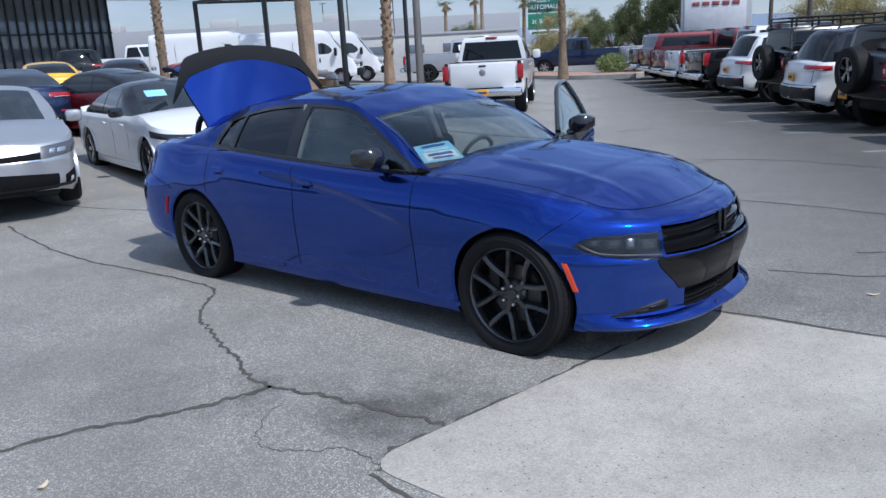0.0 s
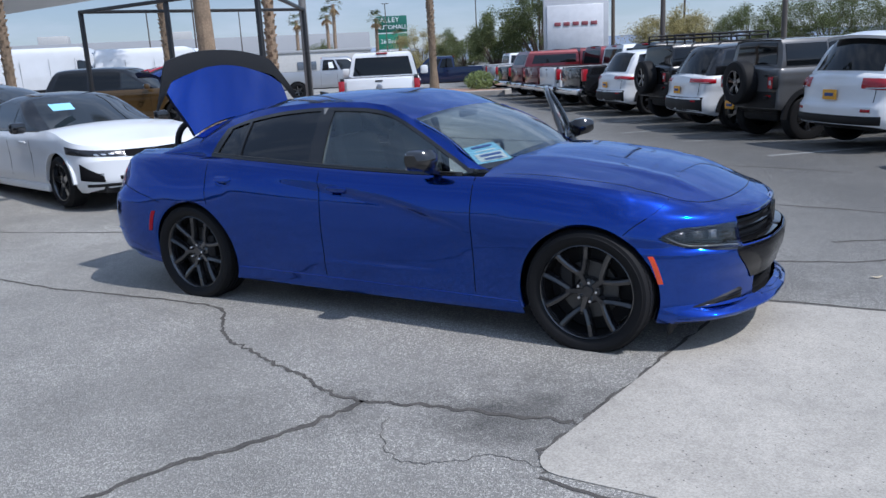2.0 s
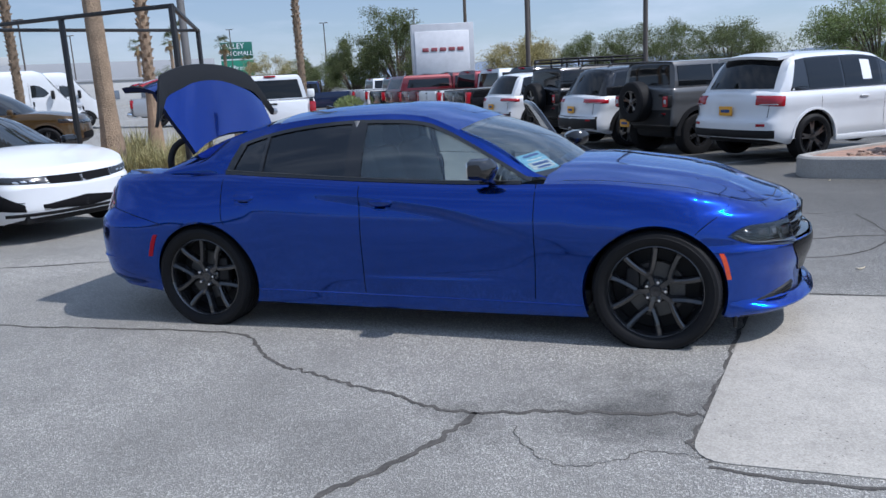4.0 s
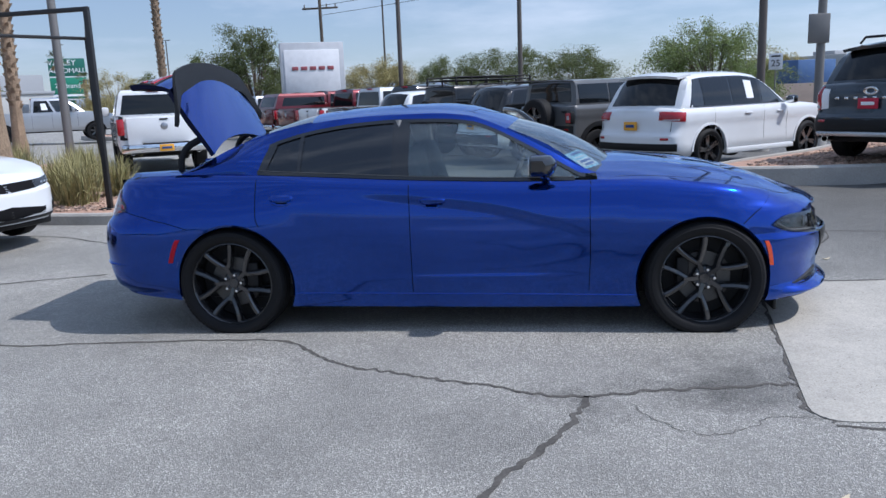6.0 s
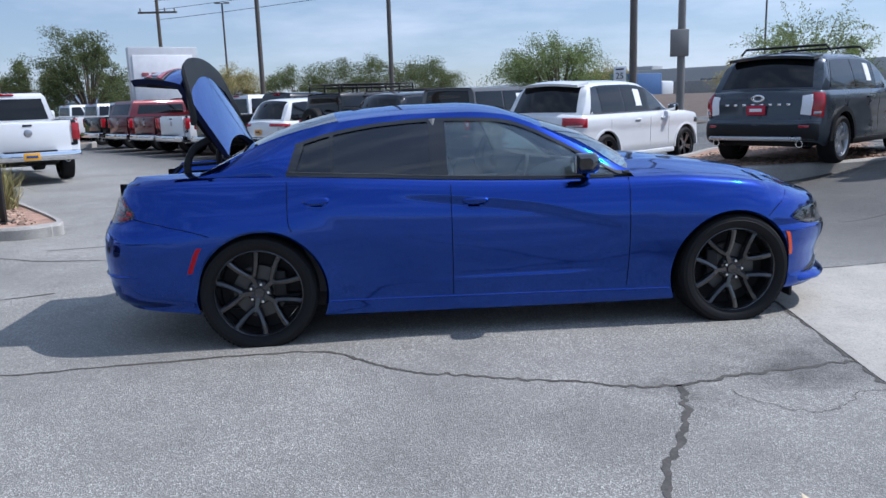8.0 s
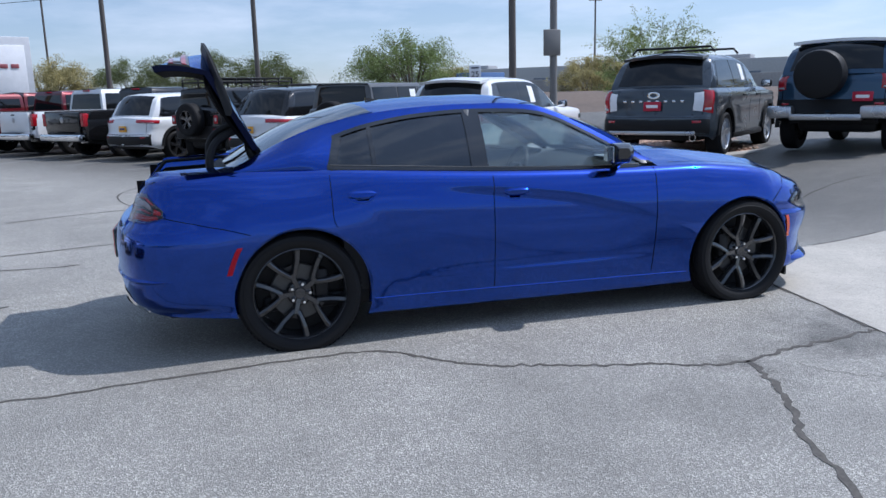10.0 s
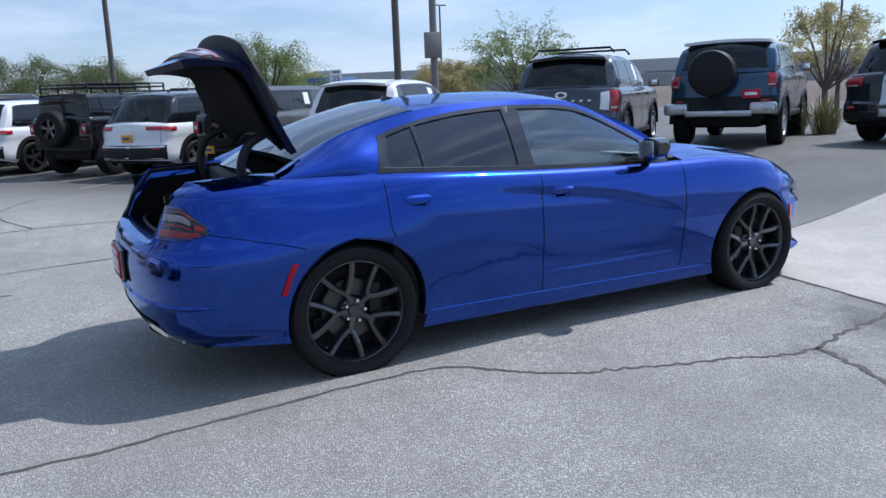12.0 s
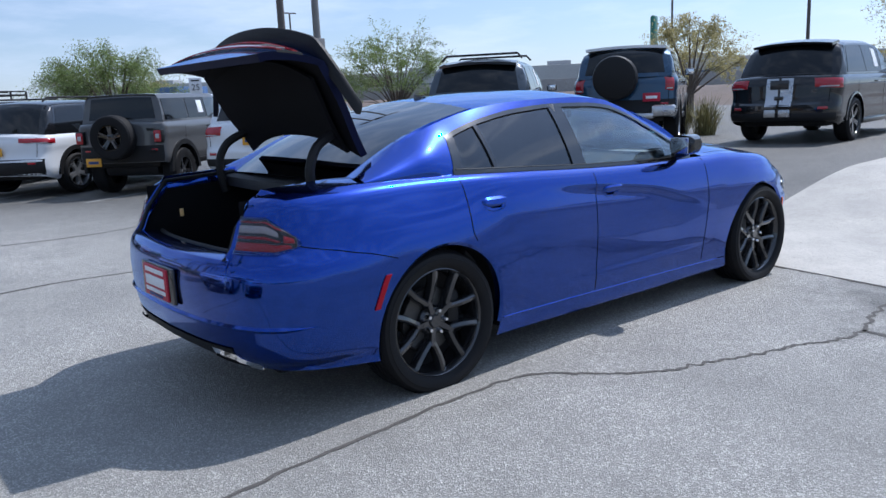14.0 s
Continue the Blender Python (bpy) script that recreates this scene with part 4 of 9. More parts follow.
# ---- nose ----
gs = s_grille
head_lo = lambda u: 0.592 + 0.03 * u + 0.042 * (max(0, u - 0.7) / 0.3) ** 2.0
head_hi = lambda u: 0.732 - 0.002 * u - 0.05 * (max(0, u - 0.72) / 0.28) ** 2.2
for side in (1, -1):
    part("headlamp", patch(s_head0, s_head1, head_lo, head_hi, 0.004, 26, 8, 0.02, side), LAMP_DARK, car, "lightly smoked headlamp")
    lamp = car.children[-1]
    for u0, u1, z0, z1, mt in ((0.05, 0.3, 0.632, 0.69, LAMP_GREY), (0.34, 0.46, 0.65, 0.70, ALLOY), (0.5, 0.7, 0.652, 0.70, LAMP_GREY), (0.74, 0.86, 0.668, 0.7, LAMP_GREY)):
        part("lamp_element", patch(s_head0 + (s_head1 - s_head0) * u0, s_head0 + (s_head1 - s_head0) * u1, lambda u: z0, lambda u: z1, 0.011, 4, 4, 0.008, side), mt, lamp)
    part("running_light", patch(s_head0 + 0.5, s_head1 - 1.0, lambda u: head_lo(u) + 0.010, lambda u: head_lo(u) + 0.018, 0.011, 20, 2, 0.006, side), CLEAR_LENS, lamp)
    ln = part("lens", patch(s_head0, s_head1, lambda u: head_lo(u) + 0.005, lambda u: head_hi(u) - 0.005, 0.016, 26, 8, 0.006, side), HEAD_GLASS, lamp)
    ln.visible_shadow = False
    part("lamp_surround", patch(s_head0 - 1.5, s_head1 - 2.0, lambda u: head_lo(u) - 0.024 * (1 - u) ** 0.7, lambda u: head_lo(u) + 0.002, 0.005, 20, 3, 0.012, side), GLOSS_BLACK, lamp)
    # side marker beside the front arch
    part("side_marker", flipped(B().slab([[skin(s_of(x), z, 0.006) for x in (1.87 + 0.055 * (1 - f) ** 0.8, 1.896 + 0.055 * (1 - f) ** 0.8)] for f, z in [(1 - k / 8, 0.578 - 0.16 * k / 8) for k in range(9)]], (0, 0.012, 0)), side), AMBER, car, "orange side marker")
    # lower side intake
    a, c = s_of_y(0.52), s_of_y(0.80)
    part("side_intake", patch(a, c, lambda u: 0.288 - 0.014 * u, lambda u: 0.354 - 0.074 * u ** 1.25, 0.009, 14, 5, 0.014, side), MATT_BLACK, car)
    for z in (0.299, 0.315, 0.331):
        part("intake_slat", patch(a + 0.3, a + (c - a) * (0.85 - 14 * (z - 0.299)), lambda u: z - 0.004 - 0.016 * u, lambda u: z + 0.004 - 0.016 * u, 0.015, 10, 2, 0.01, side), GLOSS_BLACK, car)
    part("intake_blade", flipped(B().grid([[skin(s, 0.272, 0.0), skin(s, 0.264, 0.014 * math.sin(math.pi * min(1, (s - a + 1) / (c - a + 2)))), skin(s, 0.25, 0.0)] for s in np.linspace(a - 1, c + 1, 14)]), side), BLUE, car)
    part("tyre_deflector", B().box((1.97, -0.68 * side, 0.17), (0.02, 0.26, 0.1), 0.006), MATT_BLACK, car)
    # wheel-side reflectors at the rear
    part("rear_side_marker", flipped(B().slab([[skin(s_of(x), z, 0.006) for x in (-1.848 - 0.068 * (1 - f) ** 0.8, -1.878 - 0.068 * (1 - f) ** 0.8)] for f, z in [(1 - k / 8, 0.655 - 0.155 * k / 8) for k in range(9)]], (0, 0.012, 0)), side), RED_LENS, car, "red side marker")


def across(s1, lo, hi, off, n=12, k=4, thick=0.012):
    """A piece that runs across the nose from side to side."""
    b = patch(0, s1, lo, hi, off, n, k, thick, 1)
    return b.mirror()


grille = part("grille", across(gs, lambda u: 0.6, lambda u: 0.762 - 0.008 * u, -0.045), MATT_BLACK, car, "black split crosshair grille")
for z, h_ in ((0.632, 0.004), (0.658, 0.004), (0.684, 0.016), (0.722, 0.004)):
    part("grille_slat", across(gs, lambda u: z - h_, lambda u: z + h_, -0.012 if h_ > 0.01 else -0.024, 12, 2, 0.03), GLOSS_BLACK, grille)
for y in (0.035, -0.035):
    part("grille_bar", B().box((skin(0.2, 0.685).x - 0.02, y, 0.685), (0.03, 0.016, 0.13), 0.005), GLOSS_BLACK, grille)
part("grille_rim", across(gs + 0.7, lambda u: 0.748, lambda u: 0.764 - 0.008 * u, 0.006, 12, 2, 0.05), GLOSS_BLACK, grille)
part("grille_rim", across(gs + 0.7, lambda u: 0.598, lambda u: 0.618, 0.008, 12, 2, 0.05), GLOSS_BLACK, grille)
ins_rows = [[skin(s_of_y(0.44 + 0.175 * step(0.34, 0.585, z)) * j / 16, z, 0.007) for j in range(17)] for z in np.linspace(0.39, 0.592, 10)]
part("bumper_insert", B().slab(ins_rows, (-0.012, 0, 0)).mirror(), INSERT, car, "black bumper insert")
low = part("lower_grille", across(s_of_y(0.56), lambda u: 0.24, lambda u: 0.44, -0.045), MATT_BLACK, car)
for z in (0.295, 0.32, 0.345, 0.37):
    part("grille_slat", across(s_of_y(0.43), lambda u: z - 0.004, lambda u: z + 0.004, -0.02, 12, 2, 0.03), MATT_BLACK, low)
tray = [[skin(s, 0.205, -0.01), skin(s, 0.2, -0.03), Vector((1.93, skin(s, 0.2).y * 0.98, 0.195))] for s in np.linspace(0.01, s_of(2.0), 30)]
part("undertray", B().slab(tray, (0, 0, 0.01)).mirror(), MATT_BLACK, car)
part("splitter_blade", B().grid([[skin(s, 0.284 - 0.016 * u, -0.004), skin(s, 0.272 - 0.016 * u, 0.012 * w), skin(s, 0.254 - 0.016 * u, 0.034 * w), skin(s, 0.245 - 0.016 * u, 0.038 * w), skin(s, 0.234 - 0.016 * u, 0.032 * w), skin(s, 0.205, -0.004)] for s, u, w in ((s_of(2.03) * k / 40 + 0.01, k / 40, min(1.0, (40 - k) / 9) ** 0.7) for k in range(41))]).mirror(), BLUE, car)
part("front_lip", across(s_of(1.98), lambda u: 0.178, lambda u: 0.2, 0.0 , 24, 3, 0.04), MATT_BLACK, car)
part("nose_back", B().box((2.17, 0, 0.45), (0.08, 1.06, 0.5), 0.02), MATT_BLACK, car)

# ---- tail ----
for side in (1, -1):
    s0, s1 = s_of(-2.262), s_of_y(0.625, False)
    t_lo, t_hi = lambda v: 0.838 - 0.03 * min(1, v * 3.5), lambda v: 0.862 + 0.108 * min(1, v * 2.2) ** 0.75
    tl = part("tail_lamp", patch(s0, s1, t_lo, t_hi, 0.004, 20, 8, 0.02, side), LAMP_DARK, car, "dark tail lamp with a red light band")
    for v0, v1, e0, e1, mt in ((0.1, 0.98, 0.1, 0.32, TAIL_RED), (0.07, 0.2, 0.36, 0.7, TAIL_RED), (0.24, 0.98, 0.4, 0.48, TAIL_RED), (0.26, 0.98, 0.55, 0.76, CLEAR_LENS), (0.2, 0.98, 0.82, 0.86, TAIL_RED)):
        pick = lambda e: (lambda u: t_lo(v0 + (v1 - v0) * u) + (t_hi(v0 + (v1 - v0) * u) - t_lo(v0 + (v1 - v0) * u)) * e)
        part("red_band" if mt is TAIL_RED else "reversing_light", patch(s0 + (s1 - s0) * v0, s0 + (s1 - s0) * v1, pick(e0), pick(e1), 0.008, 16, 3, 0.006, side), mt, tl)
    ln = part("lens", patch(s0, s1, lambda u: t_lo(u) + 0.002, lambda u: t_hi(u) - 0.002, 0.014, 20, 8, 0.005, side), LAMP_COVER, tl)
    ln.visible_shadow = False
    # exhaust tip
    e0, e1 = s_of_y(0.7, False), s_of_y(0.43, False)
    tip = part("tailpipe_trim", patch(e0, e1, lambda u: 0.262 - 0.004 * u, lambda u: 0.3 + 0.056 * u ** 0.6, 0.026, 12, 3, 0.03, side), CHROME, car, "flush bright tailpipe trim")
    part("pipe_mouth", patch(e0 + (e1 - e0) * 0.14, e1 - (e1 - e0) * 0.06, lambda u: 0.278, lambda u: 0.288 + 0.04 * u ** 0.6, 0.031, 12, 3, 0.006, side), CARPET, tip)
part("rear_diffuser", B().grid([[skin(s, z, 0.006) for z in (0.285, 0.32, 0.375)] for s in np.linspace(NS - 1.001, s_of_y(0.6, False), 16)]).mirror(), MATT_BLACK, car, "black lower diffuser")
part("bumper_crease", B().grid([[skin(s, z, o - 0.012 * (1 - step(s_of(-2.2), s_of(-2.36), s))) for z, o in ((0.465, -0.005), (0.485, 0.012), (0.505, -0.005))] for s in np.linspace(NS - 1.001, s_of(-2.2), 20)]).mirror(), BLUE, car)
pl = part("dealer_plate", B().box((-2.603, 0, 0.61), (0.012, 0.31, 0.16), 0.004), PLATE_RED, car, "red and white dealer plate")
for z, w_, h_, mt in ((0.667, 0.24, 0.022, PAPER_WHITE), (0.615, 0.25, 0.05, PAPER_WHITE), (0.567, 0.26, 0.02, PAPER_WHITE), (0.545, 0.18, 0.014, INK)):
    part("text_bar", B().box((-2.6105, 0, z), (0.004, w_, h_), 0.001), mt, pl)
part("plate_recess", B().box((-2.589, 0, 0.61), (0.02, 0.42, 0.18), 0.02), LAMP_DARK, car)
# deck sides, sill and well of the trunk
IN_Y = 0.6
for side in (1, -1):
    rows = []
    for i in range(NS):
        p = P[i][-1]
        if p.x > -1.80 or abs(p.y) < 0.6:
            continue
        yi = min(IN_Y + 0.05 * step(-1.95, -1.78, p.x), abs(p.y) - 0.02)
        rows.append([Vector((p.x, side * (p.y + (-yi - p.y) * j / 6), p.z + 0.02 * math.sin(j / 6 * 1.57))) for j in range(7)] + [Vector((p.x, -side * (yi - 0.006), p.z + 0.008)), Vector((p.x, -side * (yi - 0.01), p.z - 0.05))])
    part("deck_side", B().grid(rows, flip=side < 0), BLUE, car)
    gas = [(r[-1].x, r[-1].y, r[-1].z + 0.045) for r in rows]
    part("trunk_gasket", B().tube(gas, 0.012, 8), MATT_BLACK, car)
sill = [[Vector((p.x, p.y, p.z)), Vector((p.x + 0.05, p.y * 0.985, p.z + 0.012)), Vector((p.x + 0.12, p.y * 0.97, p.z + 0.004)), Vector((p.x + 0.14, p.y * 0.96, p.z - 0.03))] for p in (P[i][-1] for i in range(NS) if P[i][-1].x < -2.3 and abs(P[i][-1].y) < 0.6 and P[i][-1].z < 0.785)]
part("trunk_sill", B().grid(sill).mirror(), BLUE, car)
part("trunk_gasket", B().tube([(s[3].x, s[3].y, s[3].z + 0.03) for s in sill] + [(s[3].x, -s[3].y, s[3].z + 0.03) for s in reversed(sill)], 0.012, 8), MATT_BLACK, car)
well = B()
ww, x0, x1 = 0.592, -2.4, -1.5
well.grid([[(x0, -ww, 0.5), (x1, -ww, 0.5)], [(x0, ww, 0.5), (x1, ww, 0.5)]])
well.grid([[(x0, -ww, 0.5), (x1, -ww, 0.5)], [(x0, -ww, 1.03), (x1, -ww, 1.03)]])
well.grid([[(x0, ww, 0.5), (x1, ww, 0.5)], [(x0, ww, 1.03), (x1, ww, 1.03)]])
well.grid([[(x1, -ww, 0.5), (x1, ww, 0.5)], [(x1, -ww, 1.06), (x1, ww, 1.06)]])
well.grid([[(x0, -ww, 0.5), (x0, ww, 0.5)], [(x0, -ww, 0.75), (x0, ww, 0.75)]])
for side in (1, -1):
    liner = [[Vector((skin(s_of_y(0.604, False), z).x + 0.006, -0.603 * side, z)), Vector((-2.3, -0.601 * side, z)), Vector((-1.8, -0.6 * side, z))] for z in np.linspace(0.6, 1.055, 12)]
    part("trunk_liner", B().slab(liner, (0, -0.004 * side, 0)), CARPET, car)
part("trunk_well", well, CARPET, car, "black carpeted trunk well")
part("parcel_shelf", B().box((-1.66, 0, 1.02), (0.42, 1.22, 0.03), 0.01), MATT_BLACK, car)
part("window_apron", B().slab([[(x - 0.04 * (1 - w * w), 0.6 * w, z) for w in np.linspace(-1, 1, 15)] for x, z in ((-1.855, 1.058), (-1.895, 1.05), (-1.91, 1.056), (-1.93, 1.044), (-1.945, 1.0))], (0, 0, -0.006)), MATT_BLACK, car, "black gutter below the rear window")
part("trunk_lamp", B().box((-2.22, 0.578, 0.86), (0.022, 0.012, 0.045), 0.004), GOLD_LENS, car, "small pale gold trunk lamp")

# trunk lid, standing open
LID = pose(-1.755, 0, 1.195, 0, 0, 0) @ Matrix.Rotation(radians(65), 4, "Y")
lid_out = []
LW = np.linspace(-1, 1, 21)
rim_x = lambda w_: -0.6 + 0.12 * abs(w_) ** 2.2      # the rear edge bends forward at its ends
for u in np.linspace(0, 1, 12):
    hwid = 0.6 + 0.06 * step(0.0, 0.75, u)
    lid_out.append([Vector(((0.113 * abs(w_) ** 2.2 - 0.083) * (1 - u) + rim_x(w_) * u, hwid * w_, 0.045 * (1 - u) + (0.015 + 0.025 * u) * (1 - w_ * w_) + 0.012 * u)) for w_ in LW])


def face(u, w_, off=0.0, wide_=1.0):
    """A point of the lid's rear face: u down from its edge, w_ across."""
    return Vector((-0.6 + 0.12 * abs(w_) ** 2.2 * (1 - min(1.0, 1.05 * u)) - 0.005 - 0.02 * math.sin(3.14 * u) - 0.04 * u - off, (0.66 - 0.04 * u) * w_ * wide_, 0.012 - 0.27 * u + 0.04 * (1 - w_ * w_) * (1 - u)))


for u in np.linspace(0.1, 1, 9):
    lid_out.append([face(u, w_) for w_ in LW])
lid_b = B().grid(lid_out)
inn_rows = [[Vector((p.x * 0.985 + (0.03 if i > 11 else 0), p.y * 0.985, p.z - (0.035 if i <= 11 else 0.0))) for p in r] for i, r in enumerate(lid_out)]
rim = lambda g: g[0] + [r[-1] for r in g[1:]] + g[-1][-2::-1] + [r[0] for r in g[-2:0:-1]]
lid = part("trunk_lid", lid_b, BLUE, car, "open blue trunk lid", m=LID)
part("lid_lining", B().grid(inn_rows), CARPET, lid, "black lid lining")
# the rim is body blue too; its shade is put into the colour
part("lid_rim", B().grid([rim(lid_out), rim(inn_rows)], wrap=True), mat("blue lid paint with shade in its colour", (0.003, 0.006, 0.03), 0.6, spec=0.15), lid, "folded lid rim, its blue darkened as if in shade")
panel_in = B()
rr = [[Vector((p.x * 0.9 - 0.03, p.y * 0.86, p.z - 0.055 - 0.02 * math.sin(3.14 * i / 11))) for p in r] for i, r in enumerate(lid_out[:11])]
panel_in.slab(rr, (0, 0, 0.02))
part("lid_brace", panel_in, CARPET, lid)
lampb = B().slab([[face(u, w_, 0.008) for w_ in LW] for u in np.linspace(0.3, 0.68, 5)], (0.012, 0, 0))
lb = part("lamp_bar", lampb, LAMP_DARK, lid, "dark lamp bar with red band")
for u0, u1 in ((0.34, 0.42), (0.57, 0.65)):
    part("red_band", B().slab([[face(u, w_, 0.016, 0.985) for w_ in LW] for u in (u0, u1)], (0.006, 0, 0)), TAIL_RED, lb)
for s in (1, -1):
    part("reversing_light", B().slab([[face(u, s * w_, 0.016) for w_ in (0.62, 0.75, 0.9)] for u in (0.43, 0.56)], (0.006, 0, 0)), CLEAR_LENS, lb)
sp_rows = []
for w_ in np.linspace(-1, 1, 41):
    a = abs(w_)
    drop = 0.02 * a ** 2 + 0.035 * max(0, a - 0.72) ** 1.5 / 0.28 ** 1.5
    chord = 0.15 * (1 - 0.75 * max(0, a - 0.78) / 0.22)
    xx = -0.515 + 0.17 * a ** 2.2 + 0.13 * max(0, a - 0.74) / 0.26
    y = 0.79 * w_
    z = 0.058 - drop
    sp_rows.append([Vector((xx, y, z - 0.012)), Vector((xx - chord * 0.35, y, z + 0.004)), Vector((xx - chord * 0.8, y, z + 0.018)), Vector((xx - chord, y, z + 0.022)), Vector((xx - chord - 0.008, y, z + 0.008)), Vector((xx - chord * 0.85, y, z - 0.012)), Vector((xx - chord * 0.4, y, z - 0.034))])
spo = B().grid(sp_rows, wrap=True).fan(sp_rows[0]).fan(sp_rows[-1])
part("spoiler", spo, MATT_BLACK, lid, "satin black trunk spoiler", sharp=50)
for side in (1, -1):
    h0 = Vector((-1.962, 0.52 * side, 0.96))
    tip3 = LID @ Vector((-0.12, 0.49 * side, -0.02))
    pts = spline([h0, (-1.985, 0.52 * side, 1.06), (-1.982, 0.52 * side, 1.15), (-1.93, 0.51 * side, 1.24), tip3], 16)
    part("lid_hinge", B().tube(pts, 0.025, 8), MATT_BLACK, car, "black gooseneck hinge")

# ---- cabin fittings ----
part("floor_pan", B().box((-0.3, 0, 0.27), (2.9, 1.6, 0.1), 0.03), MATT_BLACK, car)
part("underbody", B().box((0, 0, 0.225), (2.1, 1.66, 0.07), 0.02), MATT_BLACK, car)
part("underbody", B().box((-0.05, 0, 0.25), (4.5, 1.3, 0.1), 0.03), MATT_BLACK, car)
part("engine_bay", B().box((1.68, 0, 0.52), (0.9, 1.0, 0.44), 0.05), MATT_BLACK, car)
part("firewall", B().box((0.98, 0, 0.6), (0.06, 1.6, 0.7), 0.02), MATT_BLACK, car)
part("headlining", B().grid([[(x, y, z - 0.03) for x, y, z in r[1:-1]] for r in roof_rows]), HEADLINER, car)
dash_rows = [[(x, y, z) for y in np.linspace(-0.74, 0.74, 12)] for x, z in ((0.95, 0.99), (0.75, 0.975), (0.58, 0.94), (0.5, 0.88), (0.52, 0.7), (0.62, 0.5))]
part("dashboard", B().slab(dash_rows, (0.05, 0, -0.03)), DASH, car, "dark dashboard")
part("steering_wheel", B().tube([(0.33 + 0.07 * math.sin(k / 24 * 6.283), 0.37 + 0.185 * math.cos(k / 24 * 6.283), 0.88 + 0.17 * math.sin(k / 24 * 6.283)) for k in range(25)], 0.016, 8), DASH, car)
part("steering_hub", B().box((0.35, 0.37, 0.87), (0.05, 0.16, 0.12), 0.03), DASH, car)
part("steering_column", B().tube([(0.35, 0.37, 0.87), (0.6, 0.37, 0.8)], 0.03, 8), DASH, car)
part("centre_console", B().box((0.0, 0, 0.55), (1.1, 0.24, 0.35), 0.04), DASH, car)


def seat(x, y, w_, top=1.255):
    b = part("seat", B().box((x, y, 0.52), (0.52, w_, 0.2), 0.06), CLOTH, car, "charcoal cloth seat")
    part("backrest", B().box((x - 0.3, y, top - 0.395), (0.16, w_ * 0.95, 0.66), 0.07, Matrix.Rotation(radians(-16), 4, "Y")), CLOTH, b)
    part("headrest", B().box((x - 0.42, y, top), (0.1, w_ * 0.5, 0.17), 0.045, Matrix.Rotation(radians(-12), 4, "Y")), CLOTH, b)
    for dy in (-0.06, 0.06):
        part("headrest_post", B().tube([(x - 0.385, y + dy, top - 0.135), (x - 0.41, y + dy, top - 0.035)], 0.007, 6), STEEL, b)


seat(0.0, -0.37, 0.5)
seat(0.0, 0.37, 0.5)
seat(-0.92, -0.37, 0.6, 1.12)
seat(-0.92, 0.37, 0.6, 1.12)
for side in (1, -1):
    if side > 0:
        part("door_lining", B().slab([[(x, -0.79 * side, z) for z in np.linspace(0.3, 0.96, 5)] for x in np.linspace(0.76, -0.3, 8)], (0, 0.04 * side, 0)), DASH, car)
    part("door_lining", B().slab([[(x, -0.79 * side, z) for z in np.linspace(0.3, 0.98, 5)] for x in np.linspace(-0.33, -1.25, 8)], (0, 0.04 * side, 0)), DASH, car)
    part("inner_pillar", B().tube([(-0.4, -0.8 * side, 0.95), (-0.4, -0.6 * side, 1.36)], 0.04, 8), HEADLINER, car)
part("rear_mirror", B().box((0.36, 0, 1.3), (0.03, 0.24, 0.07), 0.015), MATT_BLACK, car)


def on_screen(u, v, off):
    """A point just inside the windscreen: u across from the right, v up."""
    j, i = u * 24, v * 14
    j0, i0 = min(int(j), 23), min(int(i), 13)
    p = ws_rows[i0][j0].lerp(ws_rows[i0][j0 + 1], j - j0).lerp(ws_rows[i0 + 1][j0].lerp(ws_rows[i0 + 1][j0 + 1], j - j0), i - i0)
    return p + Vector((off * 0.55, 0, off * 0.8))


def card(u0, u1, v0, v1, off):
    return B().slab([[on_screen(u0 + (u1 - u0) * a / 6, v0 + (v1 - v0) * b / 5, off) for b in range(6)] for a in range(7)], (-0.0008, 0, -0.0012))


price = tagged(part("price_card", card(0.02, 0.18, 0.02, 0.34, -0.009), PAPER_BLUE, car), "light blue price card behind the windscreen")
for v0, v1, u0, u1, mt in ((0.29, 0.315, 0.05, 0.15, INK), (0.11, 0.215, 0.035, 0.165, PAPER_WHITE), (0.165, 0.195, 0.05, 0.15, INK), (0.12, 0.145, 0.06, 0.14, INK), (0.04, 0.08, 0.035, 0.165, PAPER_WHITE), (0.24, 0.255, 0.05, 0.15, PAPER_WHITE)):
    part("text_bar", card(u0, u1, v0, v1, -0.0055 if mt is PAPER_WHITE else -0.003), mt, price)
part("dash_paper", B().box((0.86, -0.28, 1.0), (0.16, 0.34, 0.004), 0.001), PAPER_WHITE, car, "white sheet on the dashboard")

